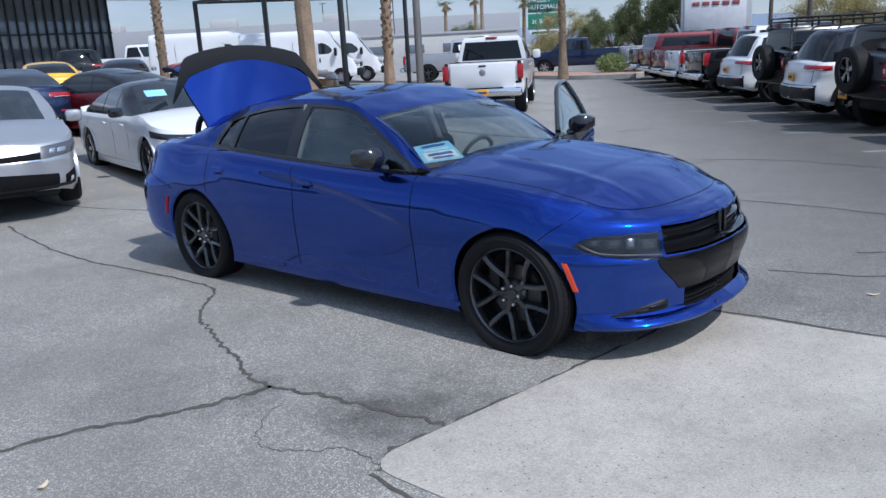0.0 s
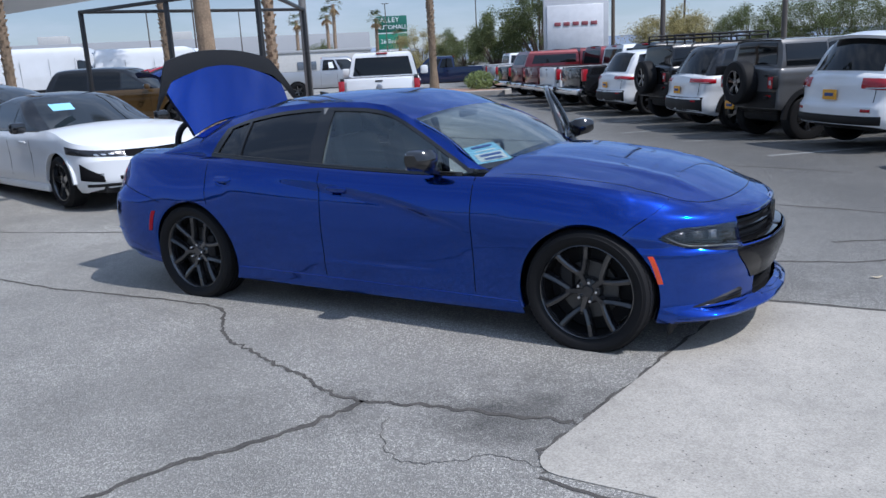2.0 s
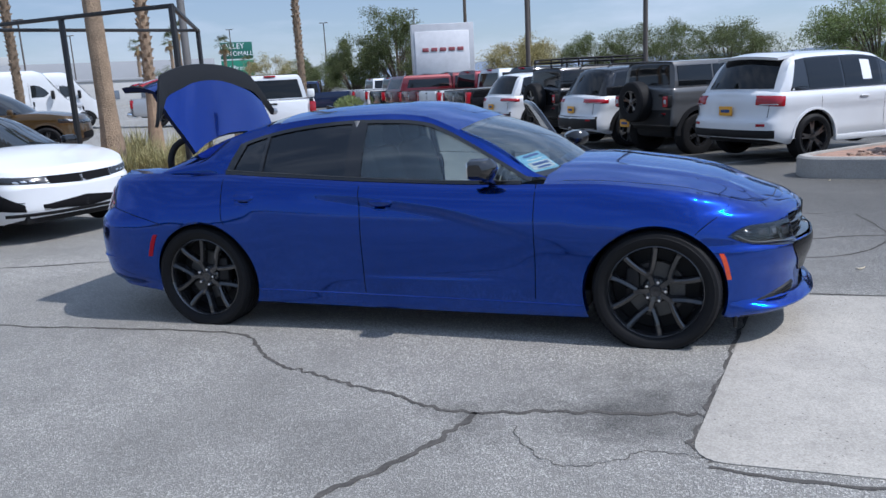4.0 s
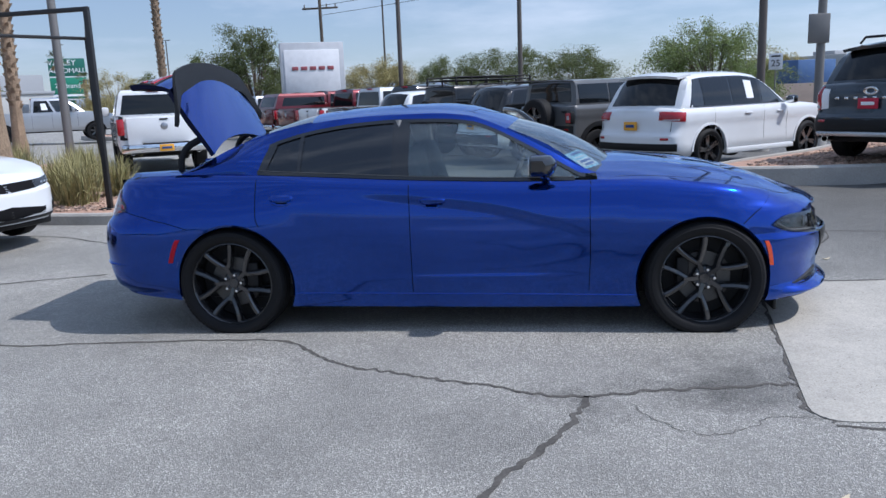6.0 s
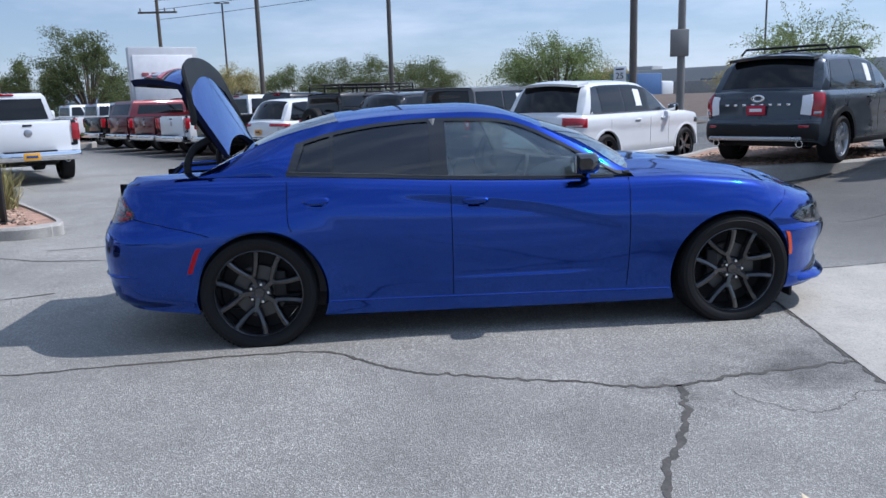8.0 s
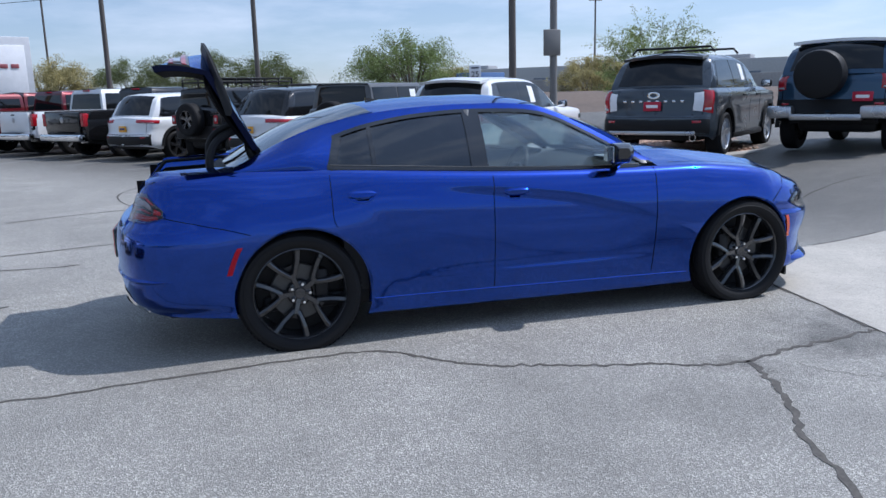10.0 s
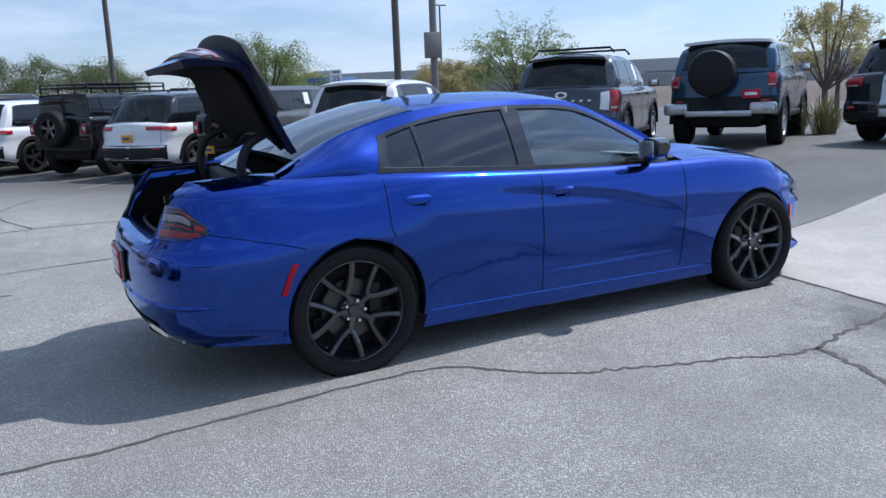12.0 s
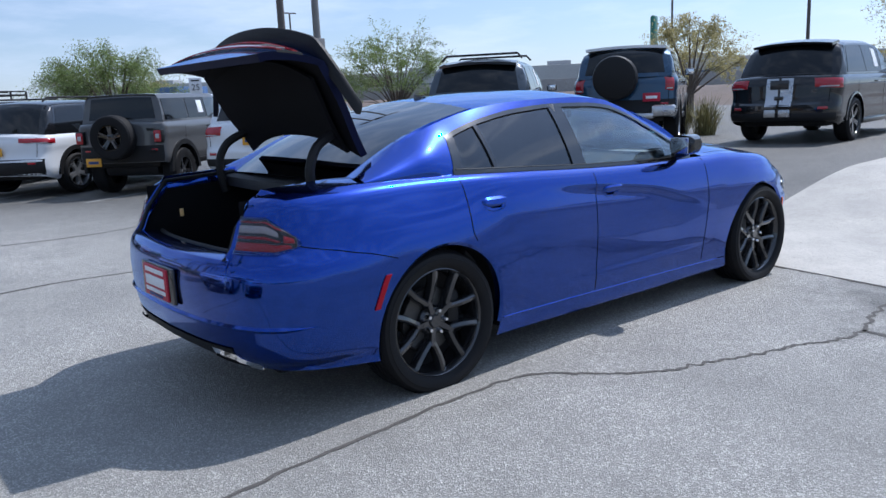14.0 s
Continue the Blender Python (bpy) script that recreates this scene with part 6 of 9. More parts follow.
def sedan_face(v, P, w, zb, hf, xf, kind, s):
    """The front of a parked sedan: slim lamps over a slit grille, or large lamps over a wide mouth."""
    at = lambda y: i_at(P, y * w, True)
    back = lambda d: min(range(len(P) // 2), key=lambda q: abs(P[q][6].x - (xf - d)))
    if kind == "slit":
        lamp = part("headlamp", laid(P, at(0.44), back(0.62), lambda u: hf - 0.115 + 0.055 * u, lambda u: hf - 0.03 + 0.07 * u ** 1.6, 0.012, 16, 4, side=s), LAMP_DARK, v, "slim dark headlamp")
        part("running_light", laid(P, at(0.62), back(0.6), lambda u: hf - 0.092 + 0.07 * u, lambda u: hf - 0.08 + 0.075 * u, 0.02, 14, 1, side=s), CLEAR_LENS, lamp)
        for a, c in ((0.5, 0.56), (0.6, 0.66), (0.7, 0.76)):
            part("lamp_element", laid(P, at(a), at(c), lambda u: hf - 0.09, lambda u: hf - 0.05, 0.018, 3, 2, side=s), ALLOY, lamp)
        part("side_intake", laid(P, at(0.66), back(0.42), lambda u: zb + 0.15 + 0.03 * u, lambda u: zb + 0.23 + 0.16 * u, 0.01, 10, 4, side=s), CARPET, v, "black side intake")
        for k in range(3):
            part("intake_slat", laid(P, at(0.7), back(0.4), lambda u: zb + 0.18 + 0.035 * k + 0.03 * u, lambda u: zb + 0.188 + 0.035 * k + 0.03 * u, 0.016, 8, 1, side=s), GLOSS_BLACK, v)
        part("side_marker", laid(P, back(0.66), back(0.72), lambda u: hf - 0.2, lambda u: hf - 0.12, 0.01, 3, 2, side=s), AMBER, v)
        if s > 0:
            gr = part("grille", laid(P, 0, at(0.44), lambda u: hf - 0.14 + 0.02 * u, lambda u: hf - 0.04 + 0.01 * u, 0.006, both=True), CARPET, v, "slim black slit grille")
            for k in range(3):
                part("grille_slat", laid(P, 0, at(0.42), lambda u: hf - 0.12 + 0.024 * k + 0.012 * u, lambda u: hf - 0.114 + 0.024 * k + 0.012 * u, 0.014, k=1, both=True), STEEL, gr)
            low = part("lower_grille", laid(P, 0, at(0.52), lambda u: zb + 0.12 + 0.05 * u, lambda u: zb + 0.27 - 0.06 * u, 0.008, both=True), CARPET, v)
            for k in range(3):
                part("grille_slat", laid(P, 0, at(0.46), lambda u: zb + 0.15 + 0.03 * k, lambda u: zb + 0.158 + 0.03 * k, 0.014, k=1, both=True), GLOSS_BLACK, low)
    else:
        lamp = part("headlamp", laid(P, at(0.52), back(0.66), lambda u: hf - 0.15 + 0.06 * u, lambda u: hf - 0.01 + 0.05 * u, 0.012, 16, 4, side=s), LAMP_GREY, v, "large clear headlamp")
        for a, c in ((0.6, 0.68), (0.72, 0.8)):
            part("lamp_element", laid(P, at(a), at(c), lambda u: hf - 0.1, lambda u: hf - 0.03, 0.02, 4, 3, side=s), CHROME, lamp)
        part("running_light", laid(P, at(0.56), back(0.5), lambda u: hf - 0.13 + 0.05 * u, lambda u: hf - 0.118 + 0.05 * u, 0.02, 10, 1, side=s), CLEAR_LENS, lamp)
        fog = part("side_intake", laid(P, at(0.78), back(0.36), lambda u: zb + 0.1, lambda u: zb + 0.22 + 0.07 * u, 0.01, 6, 3, side=s), CARPET, v, "black fog lamp recess")
        part("fog_lamp", laid(P, at(0.82), at(0.9), lambda u: zb + 0.13, lambda u: zb + 0.2, 0.018, 4, 3, side=s), CLEAR_LENS, fog)
        if s > 0:
            gr = part("grille", laid(P, 0, at(0.52), lambda u: hf - 0.15, lambda u: hf - 0.09 + 0.02 * u, 0.008, both=True), CARPET, v, "thin black upper grille")
            part("grille_rim", laid(P, 0, at(0.54), lambda u: hf - 0.162, lambda u: hf - 0.148, 0.014, k=1, both=True), CHROME, gr)
            low = part("lower_grille", laid(P, 0, at(0.68), lambda u: zb + 0.08, lambda u: zb + 0.3 - 0.05 * u, 0.01, both=True), CARPET, v, "wide black lower grille")
            for k in range(5):
                part("grille_slat", laid(P, 0, at(0.6), lambda u: zb + 0.11 + 0.034 * k, lambda u: zb + 0.118 + 0.034 * k, 0.018, k=1, both=True), GLOSS_BLACK, low)
            part("badge", B().lathe([(0.04, -0.012), (0.06, -0.016), (0.075, -0.012), (0.06, -0.004)], 20), CHROME, v, m=pose(on_shell(P, 0.0, hf - 0.12).x + 0.012, 0, hf - 0.12, 0, 0, 90) @ Matrix.Diagonal((1, 1, 0.7, 1)))


def vehicle(name, label, m, paint_mat, wb=2.9, lf=0.95, lr=1.05, w=0.96, zb=0.32, belt=1.08, hood=1.08, hood_f=0.9, deck=None, roof=1.75,
            cab=(-1.95, -1.7, 0.35, 1.25), tr=0.37, tw=0.25, rim_r=0.235, rim_mat=None, spokes=5, split=True, clad=None, roof_mat=None,
            glass_mat=None, windows=((0.0, 0.36), (0.36, 0.68), (0.68, 1.0)), tail="block", plate=None, group="", category="car", tumble=0.2, bf=0.3, br=0.18,
            extras=(), slope_r=0.06, look_of=""):
    """A parked vehicle: shell, cabin, glass, lamps, bumpers, handles, mirrors and wheels.
    cab: rear foot, rear roof edge, front roof edge and windscreen foot of the cabin."""
    v = thing(name, label, category, m, group)
    mirror_mat = GLOSS_BLACK if paint_mat is WHITE else paint_mat
    rim_mat, clad, roof_mat, glass_mat = rim_mat or GRAPHITE, clad or paint_mat, roof_mat or paint_mat, glass_mat or PRIVACY
    xf, xr = wb / 2 + lf, -wb / 2 - lr
    deck = belt if deck is None else deck
    r_arch = tr * 1.13
    c0, c1, c2, c3 = cab
    zt_tab = sorted([(xr, deck - 0.05), (xr + 0.12, deck), (c0 - 0.02, deck), (c0 + 0.1, belt), (c3 - 0.25, belt), (c3, hood), (xf - 0.35, hood_f + (hood - hood_f) * 0.35), (xf, hood_f)])
    zb_f = lambda x: zb + 0.08 * step(xf - 0.5, xf, x) + 0.1 * step(xr + 0.5, xr, x)
    side = [(zb, 0.085), (zb + 0.08, 0.03), (zb + 0.2, 0.006), (zb + 0.3, 0.012), (belt - 0.3, 0.016), (belt - 0.2, 0.0), (belt - 0.07, 0.008), (belt - 0.02, 0.035), (belt, 0.055), (hood + 0.2, 0.085)]
    nose = [(zb, 0.07), (zb + 0.15, 0.0), (0.62, 0.0), (hood_f - 0.12, 0.03), (hood_f, 0.1), (hood + 0.1, 0.3)]
    rear = [(zb, 0.1), (zb + 0.12, 0.01), (0.58, 0.0), (0.68, 0.004), (0.72, 0.05), (0.8, 0.065), (belt - 0.12, 0.075 + slope_r * 0.5), (belt, 0.11 + slope_r)] if tail != "box" else [(zb, 0.05), (zb + 0.1, 0.0), (belt, 0.03)]
    body, P = shell(plan(xf, xr, w, bf, br), zb_f, lambda x: smooth(zt_tab, x), side, nose, rear, [(-wb / 2, tr, r_arch), (wb / 2, tr, r_arch)], crown=0.055, rows=18)
    part("body", body, paint_mat, v)
    # cabin
    hw, rw = w - 0.055, w - 0.055 - tumble
    gh = Greenhouse(cab, hw, tumble, belt, roof, hood, boxy=tail == "box", sedan=category == "car")
    part("roof", gh.shell(), roof_mat, v, sharp=38)
    part("windscreen", gh.screen(True), CAB_GLASS, v)
    part("rear_window", gh.screen(False), glass_mat, v)
    d0, d1 = gh.dlo
    for s in (1, -1):
        if tail != "box":
            part("window_band", gh.side_pane(d0 - 0.03, d1 + 0.05, 0.02, 0.0, 0.004, s, True), GLOSS_BLACK, v)
        for a, c in windows:
            xa, xb = d0 + (d1 - d0) * a + 0.022, d0 + (d1 - d0) * c - 0.022
            part("side_window", gh.side_pane(xa, xb, 0.045, 0.025, 0.009, s, a < 0.05), glass_mat if c < 0.95 or glass_mat is CAB_GLASS else CAB_GLASS, v)
        part("side_sill", B().box((0, s * -(w - 0.035), zb + 0.035), (wb - 2 * r_arch - 0.05, 0.06, 0.1), 0.02), clad, v)
        for hx in (-0.42 * 1.0, 0.52):
            part("door_handle", B().box((hx, s * -(w + 0.006), belt - 0.13), (0.19, 0.03, 0.03), 0.012), clad if clad is not paint_mat else paint_mat, v)
        mir = part("wing_mirror", B().box((c3 - 0.42, s * -(w + 0.1), belt + 0.07), (0.13, 0.2, 0.15), 0.045), mirror_mat if clad is paint_mat else clad, v)
        part("mirror_glass", B().box((c3 - 0.487, s * -(w + 0.1), belt + 0.07), (0.006, 0.16, 0.11), 0.002), CHROME, mir)
        for dx in (c3 - 0.42, 0.02, -wb / 2 + r_arch * 0.35):
            side_i = min(range(len(P)), key=lambda q: abs(P[q][len(P[0]) // 2].x - dx))
            line = [on_shell(P, side_i, z, 0.0005) for z in np.linspace(zb + 0.16, belt - 0.03, 9)]
            part("door_seam", B().tube([(p.x, p.y * s, p.z) for p in line], 0.0025, 5), SHUT, v)
        proud, reach = (0.02, 1.2) if clad is not paint_mat else (0.006, 1.1)
        for ax in (-wb / 2, wb / 2):
            ring = [(ax + r_arch * 1.02 * math.cos(k / 16 * math.pi), tr + r_arch * 1.02 * math.sin(k / 16 * math.pi)) for k in range(17)]
            ring2 = [(ax + r_arch * reach * math.cos(k / 16 * math.pi), tr + r_arch * reach * math.sin(k / 16 * math.pi)) for k in range(17)]
            yo = s * -(w + proud)
            part("arch_flare", B().grid([[(x, yo + s * 0.06, z) for x, z in ring], [(x, yo, z) for x, z in ring], [(x, yo + s * 0.004, z) for x, z in ring2], [(x, yo + s * 0.06, z) for x, z in ring2]]), clad, v)
    # under parts
    part("underbody", B().box((0, 0, zb + 0.06), (xf - xr - 0.5, 2 * w - 0.5, 0.12), 0.03), MATT_BLACK, v)
    part("axle", B().tube([(-wb / 2, -w + 0.3, tr), (-wb / 2, w - 0.3, tr)], 0.06), MATT_BLACK, v)
    part("arch_lining", B().box((-wb / 2, 0, tr + 0.2), (2 * r_arch - 0.02, 2 * w - 0.62, 0.55), 0.1), MATT_BLACK, v)
    part("arch_lining", B().box((wb / 2, 0, tr + 0.2), (2 * r_arch - 0.02, 2 * w - 0.62, 0.5), 0.1), MATT_BLACK, v)
    for x in (-wb / 2, wb / 2):
        for y in (-w + tw / 2 + 0.01, w - tw / 2 - 0.01):
            wheel(v, x, y, tr, tr, tw, rim_r, rim_mat, spokes, split)
    # rear end
    yb = w * 0.93
    bump_m = CHROME if "chrome bumper" in extras else clad if clad is not paint_mat else MATT_BLACK
    NP = len(P) - 1
    zlo = zb + 0.1
    part("rear_bumper", laid(P, NP - 0.001, i_at(P, w * 0.93, False), lambda u: zlo + 0.01, lambda u: zlo + (0.3 if clad is not paint_mat else 0.14), 0.012, both=True), bump_m, v)
    part("front_bumper", laid(P, 0, i_at(P, w * 0.9, True), lambda u: zb + 0.09, lambda u: zb + (0.24 if clad is not paint_mat else 0.13), 0.01, both=True), clad if clad is not paint_mat else MATT_BLACK, v)
    for s in (1, -1):
        if tail == "box":      # small square lamps standing proud
            lamp_ob = part("tail_lamp", B().box((xr + 0.03, s * -(w - 0.1), belt - 0.24), (0.12, 0.17, 0.24), 0.03), MATT_BLACK, v, "square red tail lamp in a black frame")
            part("lamp_band", B().box((xr - 0.032, s * -(w - 0.1), belt - 0.24), (0.012, 0.13, 0.2), 0.004), TAIL_RED, lamp_ob)
            part("lamp_band", B().box((xr - 0.036, s * -(w - 0.1), belt - 0.24), (0.012, 0.07, 0.08), 0.004), CLEAR_LENS, lamp_ob)
            part("tailgate_hinge", B().box((xr - 0.012, -0.62, belt - (0.12 if s > 0 else 0.5)), (0.03, 0.12, 0.05), 0.01), MATT_BLACK, v)
        else:
            y0, y1, z0, z1 = {"block": (0.72, 0.12, belt - 0.28, belt - 0.03), "bar": (0.42, 0.3, belt - 0.15, belt - 0.04), "tall": (0.8, 0.14, belt - 0.4, belt - 0.02), "wide": (0.52, 0.2, belt - 0.21, belt - 0.03)}[tail]
            ia = i_at(P, y0 * w, False)
            ib = min(range(NP // 2, NP), key=lambda q: abs(P[q][6].x - (xr + 0.1 + y1)))
            lamp_ob = part("tail_lamp", laid(P, ia, ib, lambda u: z0 + 0.03 * (1 - u) ** 2, lambda u: z1 - 0.02 * u, 0.02, side=s), TAIL_RED, v)
            if tail == "tall":
                # pale inner lens on the right lamp; on the left a reflection painted white
                part("lamp_edge", laid(P, i_at(P, 0.68 * w, False), ia, lambda u: z0 + 0.05 - 0.02 * u, lambda u: z1 - 0.05 + 0.02 * u, 0.016, side=s), PAPER_WHITE, lamp_ob, "pale lamp edge, partly a painted reflection")
            part("lamp_band", laid(P, ia + (ib - ia) * 0.1, ib - (ib - ia) * 0.25, lambda u: z0 + (z1 - z0) * 0.12, lambda u: z0 + (z1 - z0) * 0.26, 0.026, side=s), CLEAR_LENS, lamp_ob)
        if tail != "box":
            gap_y = 0.8 * w
            part("tailgate_seam", B().tube([on_shell(P, i_at(P, gap_y, False), z, 0.002) for z in np.linspace(0.74, belt - 0.03, 6)], 0.005, 5) if s > 0 else B().tube([Vector((p.x, -p.y, p.z)) for p in (on_shell(P, i_at(P, gap_y, False), z, 0.002) for z in np.linspace(0.74, belt - 0.03, 6))], 0.005, 5), SHUT, v)
        part("rear_reflector", laid(P, i_at(P, w * 0.6, False), i_at(P, w * 0.8, False), lambda u: zlo + 0.2, lambda u: zlo + 0.245, 0.016, side=s), TAIL_RED, v)
        ia = i_at(P, 0.52 * w, True)
        ib = min(range(NP // 2), key=lambda q: abs(P[q][6].x - (xf - bf * 1.5 - 0.12)))
        if look_of:
            sedan_face(v, P, w, zb, hood_f, xf, look_of, s)
            continue
        hd = part("headlamp", laid(P, ia, ib, lambda u: hood_f - 0.17 + 0.05 * u, lambda u: hood_f - 0.05 + 0.03 * u, 0.014, side=s), LAMP_DARK, v)
        part("lamp_element", laid(P, ia + (ib - ia) * 0.15, ib - (ib - ia) * 0.35, lambda u: hood_f - (0.155 if category == "car" else 0.13) + 0.03 * u, lambda u: hood_f - 0.07 + 0.03 * u, 0.02, side=s), ALLOY if paint_mat is SILVER else CLEAR_LENS, hd)
    if plate:
        py, pz = (0.55, 0.62) if tail == "box" else ((-0.5, belt - 0.38) if "cover" in extras else (0, belt - 0.28))
        pl = part("licence_plate", B().box((xr - 0.012 + lin(rear, belt - 0.3) * 0.6, py, pz), (0.02, 0.3, 0.15), 0.004), plate, v)
        part("lettering", B().box((xr - 0.024 + lin(rear, belt - 0.3) * 0.6, py, pz), (0.006, 0.2, 0.05), 0.002), PAPER_WHITE if plate is PLATE_RED else INK, pl)
    gr = None if look_of else part("grille", laid(P, 0, i_at(P, 0.5 * w, True), lambda u: hood_f - (0.13 if category == "car" else 0.2) + 0.02 * u, lambda u: hood_f - 0.07, 0.01, both=True), CARPET if category == "car" else GLOSS_BLACK, v)
    for gz in () if look_of else ((0.1,) if category == "car" else (0.17, 0.14, 0.11)):
        part("grille_slat", laid(P, 0, i_at(P, 0.48 * w, True), lambda u: hood_f - gz, lambda u: hood_f - gz + 0.008, 0.018, k=1, both=True), GLOSS_BLACK if category == "car" else STEEL, gr)
    if not look_of:
        part("lower_grille", laid(P, 0, i_at(P, 0.6 * w, True), lambda u: zb + 0.12, lambda u: zb + (0.37 if category == "car" else 0.31) - 0.03 * u, 0.012, both=True), CARPET, v)
    if category == "car" and not look_of:
        for gz in (0.17, 0.22, 0.27):
            part("grille_slat", laid(P, 0, i_at(P, 0.55 * w, True), lambda u: zb + gz, lambda u: zb + gz + 0.012, 0.02, k=1, both=True), MATT_BLACK, v)
        part("badge", B().lathe([(0.001, -0.02), (0.05, -0.016), (0.065, -0.006), (0.065, 0.02)], 20), CHROME, v, m=pose(on_shell(P, 0.0, hood_f - 0.1).x + 0.012, 0, hood_f - 0.1, 0, 0, 90) @ Matrix.Diagonal((1, 1, 0.7, 1)))
    if category == "car" and not look_of:
        for s in (1, -1):
            part("side_intake", laid(P, i_at(P, 0.7 * w, True), i_at(P, 0.9 * w, True), lambda u: zb + 0.2, lambda u: zb + 0.36 - 0.05 * u, 0.01, side=s), MATT_BLACK, v)
    if "white_top" in extras:
        part("roof_cap", B().slab([[(x, y, roof - 0.01 + 0.035 * (1 - (y / rw) ** 2)) for y in np.linspace(-rw + 0.03, rw - 0.03, 9)] for x in np.linspace(c1 + 0.02, c2 - 0.05, 6)], (0, 0, -0.05)), WHITE, v, "white painted roof top")
    if "silver_bumper" in extras:
        for s in (1, -1):
            part("bumper_end", B().box((xr - 0.06, s * (w - 0.22), zb + 0.2), (0.2, 0.42, 0.2), 0.05), ALLOY, v)
        part("bumper_step", B().box((xr - 0.09, 0, zb + 0.12), (0.16, 1.1, 0.1), 0.02), ALLOY, v)
    if "stripes" in extras:
        for y in (0.125, -0.125):
            part("tailgate_stripe", B().slab([[Vector((on_shell(P, i_at(P, 0.3, False), z).x - 0.014, yy, z)) for yy in (y - 0.105, y + 0.105)] for z in np.linspace(zb + 0.36, belt - 0.02, 5)], (0.008, 0, 0)), ALLOY, v, "silver stripe")
            part("bumper_block", B().box((xr - 0.012, y, zb + 0.24), (0.03, 0.2, 0.13), 0.01), ALLOY, v)
        part("plate_frame", B().box((on_shell(P, i_at(P, 0.3, False), belt - 0.13).x - 0.02, 0, belt - 0.13), (0.02, 0.32, 0.16), 0.006), LAMP_DARK, v, "dark plate frame")
        part("emblem", B().box((on_shell(P, i_at(P, 0.3, False), belt - 0.36).x - 0.02, 0, belt - 0.36), (0.02, 0.16, 0.07), 0.01), GLOSS_BLACK, v)
    if "skid" in extras:
        part("skid_trim", B().box((xr - 0.02, 0, zb + 0.14), (0.06, 1.5, 0.07), 0.02), ALLOY, v)
    if "emblem" in extras:
        part("emblem", B().lathe([(0.06, -0.012), (0.085, -0.016), (0.11, -0.012), (0.085, -0.004)], 24), CHROME, v, m=pose(on_shell(P, len(P) - 1.001, belt - 0.1).x - 0.004, 0, belt - 0.1, 0, 0, -90) @ Matrix.Diagonal((1, 1, 0.55, 1)))
        for k in range(8):
            part("letter_block", B().box((on_shell(P, len(P) - 1.001, belt - 0.2).x - 0.008, 0.5 - k * 0.142, belt - 0.2), (0.01, 0.06, 0.035), 0.004), CHROME, v)
    if "rails" in extras:
        for s in (1, -1):
            part("roof_rail", B().tube([(c1 + 0.1, s * (rw - 0.04), roof - 0.02), (c1 + 0.2, s * (rw - 0.04), roof + 0.05), (c2 - 0.2, s * (rw - 0.04), roof + 0.05), (c2 - 0.05, s * (rw - 0.04), roof - 0.02)], 0.018), MATT_BLACK, v)
    if "bars" in extras:
        for x in (c1 + 0.45, c2 - 0.35):
            part("cross_bar", B().tube([(x, -rw - 0.02, roof + 0.01), (x, -rw + 0.06, roof + 0.1), (x, rw - 0.06, roof + 0.1), (x, rw + 0.02, roof + 0.01)], 0.02), MATT_BLACK, v)
    if "rack" in extras:
        for s in (-1, -0.33, 0.33, 1):
            part("rack_rail", B().tube([(c1 + 0.05, s * (rw - 0.02), roof + 0.12), (c2 + 0.1, s * (rw - 0.02), roof + 0.12)], 0.02), MATT_BLACK, v)
            part("rack_rail", B().tube([(c1 + 0.05, s * (rw - 0.02), roof + 0.2), (c2 + 0.1, s * (rw - 0.02), roof + 0.2)], 0.016), MATT_BLACK, v)
        for k in range(6):
            x = c1 + 0.05 + (c2 - c1 + 0.05) * k / 5
            part("rack_bar", B().box((x, 0, roof + 0.12), (0.05, 2 * rw, 0.03), 0.008), MATT_BLACK, v)
            for s in (1, -1):
                part("rack_foot", B().box((x, s * (rw - 0.02), roof + 0.1), (0.04, 0.03, 0.2), 0.006), MATT_BLACK, v)
    if "spoiler" in extras:
        part("roof_spoiler", B().slab([[(c1 + 0.16 - 0.34 * f + 0.1 * abs(u) ** 3, u * (rw - 0.03), roof + 0.008 - 0.05 * f - 0.045 * u * u) for u in np.linspace(-1, 1, 13)] for f in (0, 0.35, 0.7, 1.0)], (0.03, 0, -0.045)), MATT_BLACK if roof_mat is not paint_mat else paint_mat, v)
    if "wiper" in extras:
        part("rear_wiper", B().tube([gh.top(c0 + 0.12, belt + 0.14, 0.0, 0.03), gh.top(c0 + 0.13, belt + 0.17, 0.45, 0.03)], 0.012), MATT_BLACK, v)
    if "spare" in extras:
        t = part("spare_wheel", tyre_mesh(0.4, 0.26, 0.22), RUBBER, v, m=pose(xr - 0.13, 0.03, belt - 0.24, 0, 0, -90))
        part("rim", rim_mesh(0.22, 0.26, 5, GRAPHITE, True), GRAPHITE, t)
        part("hub_backing", disc_mesh(0.22 * 0.93), MATT_BLACK, t)
    if "cover" in extras:
        part("spare_wheel", B().lathe([(0.001, -0.16), (0.3, -0.155), (0.37, -0.13), (0.39, -0.08), (0.39, 0.1), (0.001, 0.1)], 40), MATT_BLACK, v, "black hard spare wheel cover", m=pose(xr - 0.1, 0.12, belt - 0.02, 0, 0, -90))
    if "exhaust" in extras:
        for s in (1, -1):
            part("tailpipe", B().lathe([(0.05, -0.16), (0.055, 0), (0.045, 0), (0.045, -0.1)], 16), CHROME, v, m=pose(xr + 0.08, s * 0.68, zb + 0.06, 0, 0, 90))
    if "sticker" in extras:
        for s in (1, -1):
            xm = d0 + (d1 - d0) * 0.55
            part("window_sticker", gh.side_pane(xm, xm + 0.2, 0.13, 0.08, 0.014, s), PAPER_WHITE, v, "white paper price sheet")
    return v


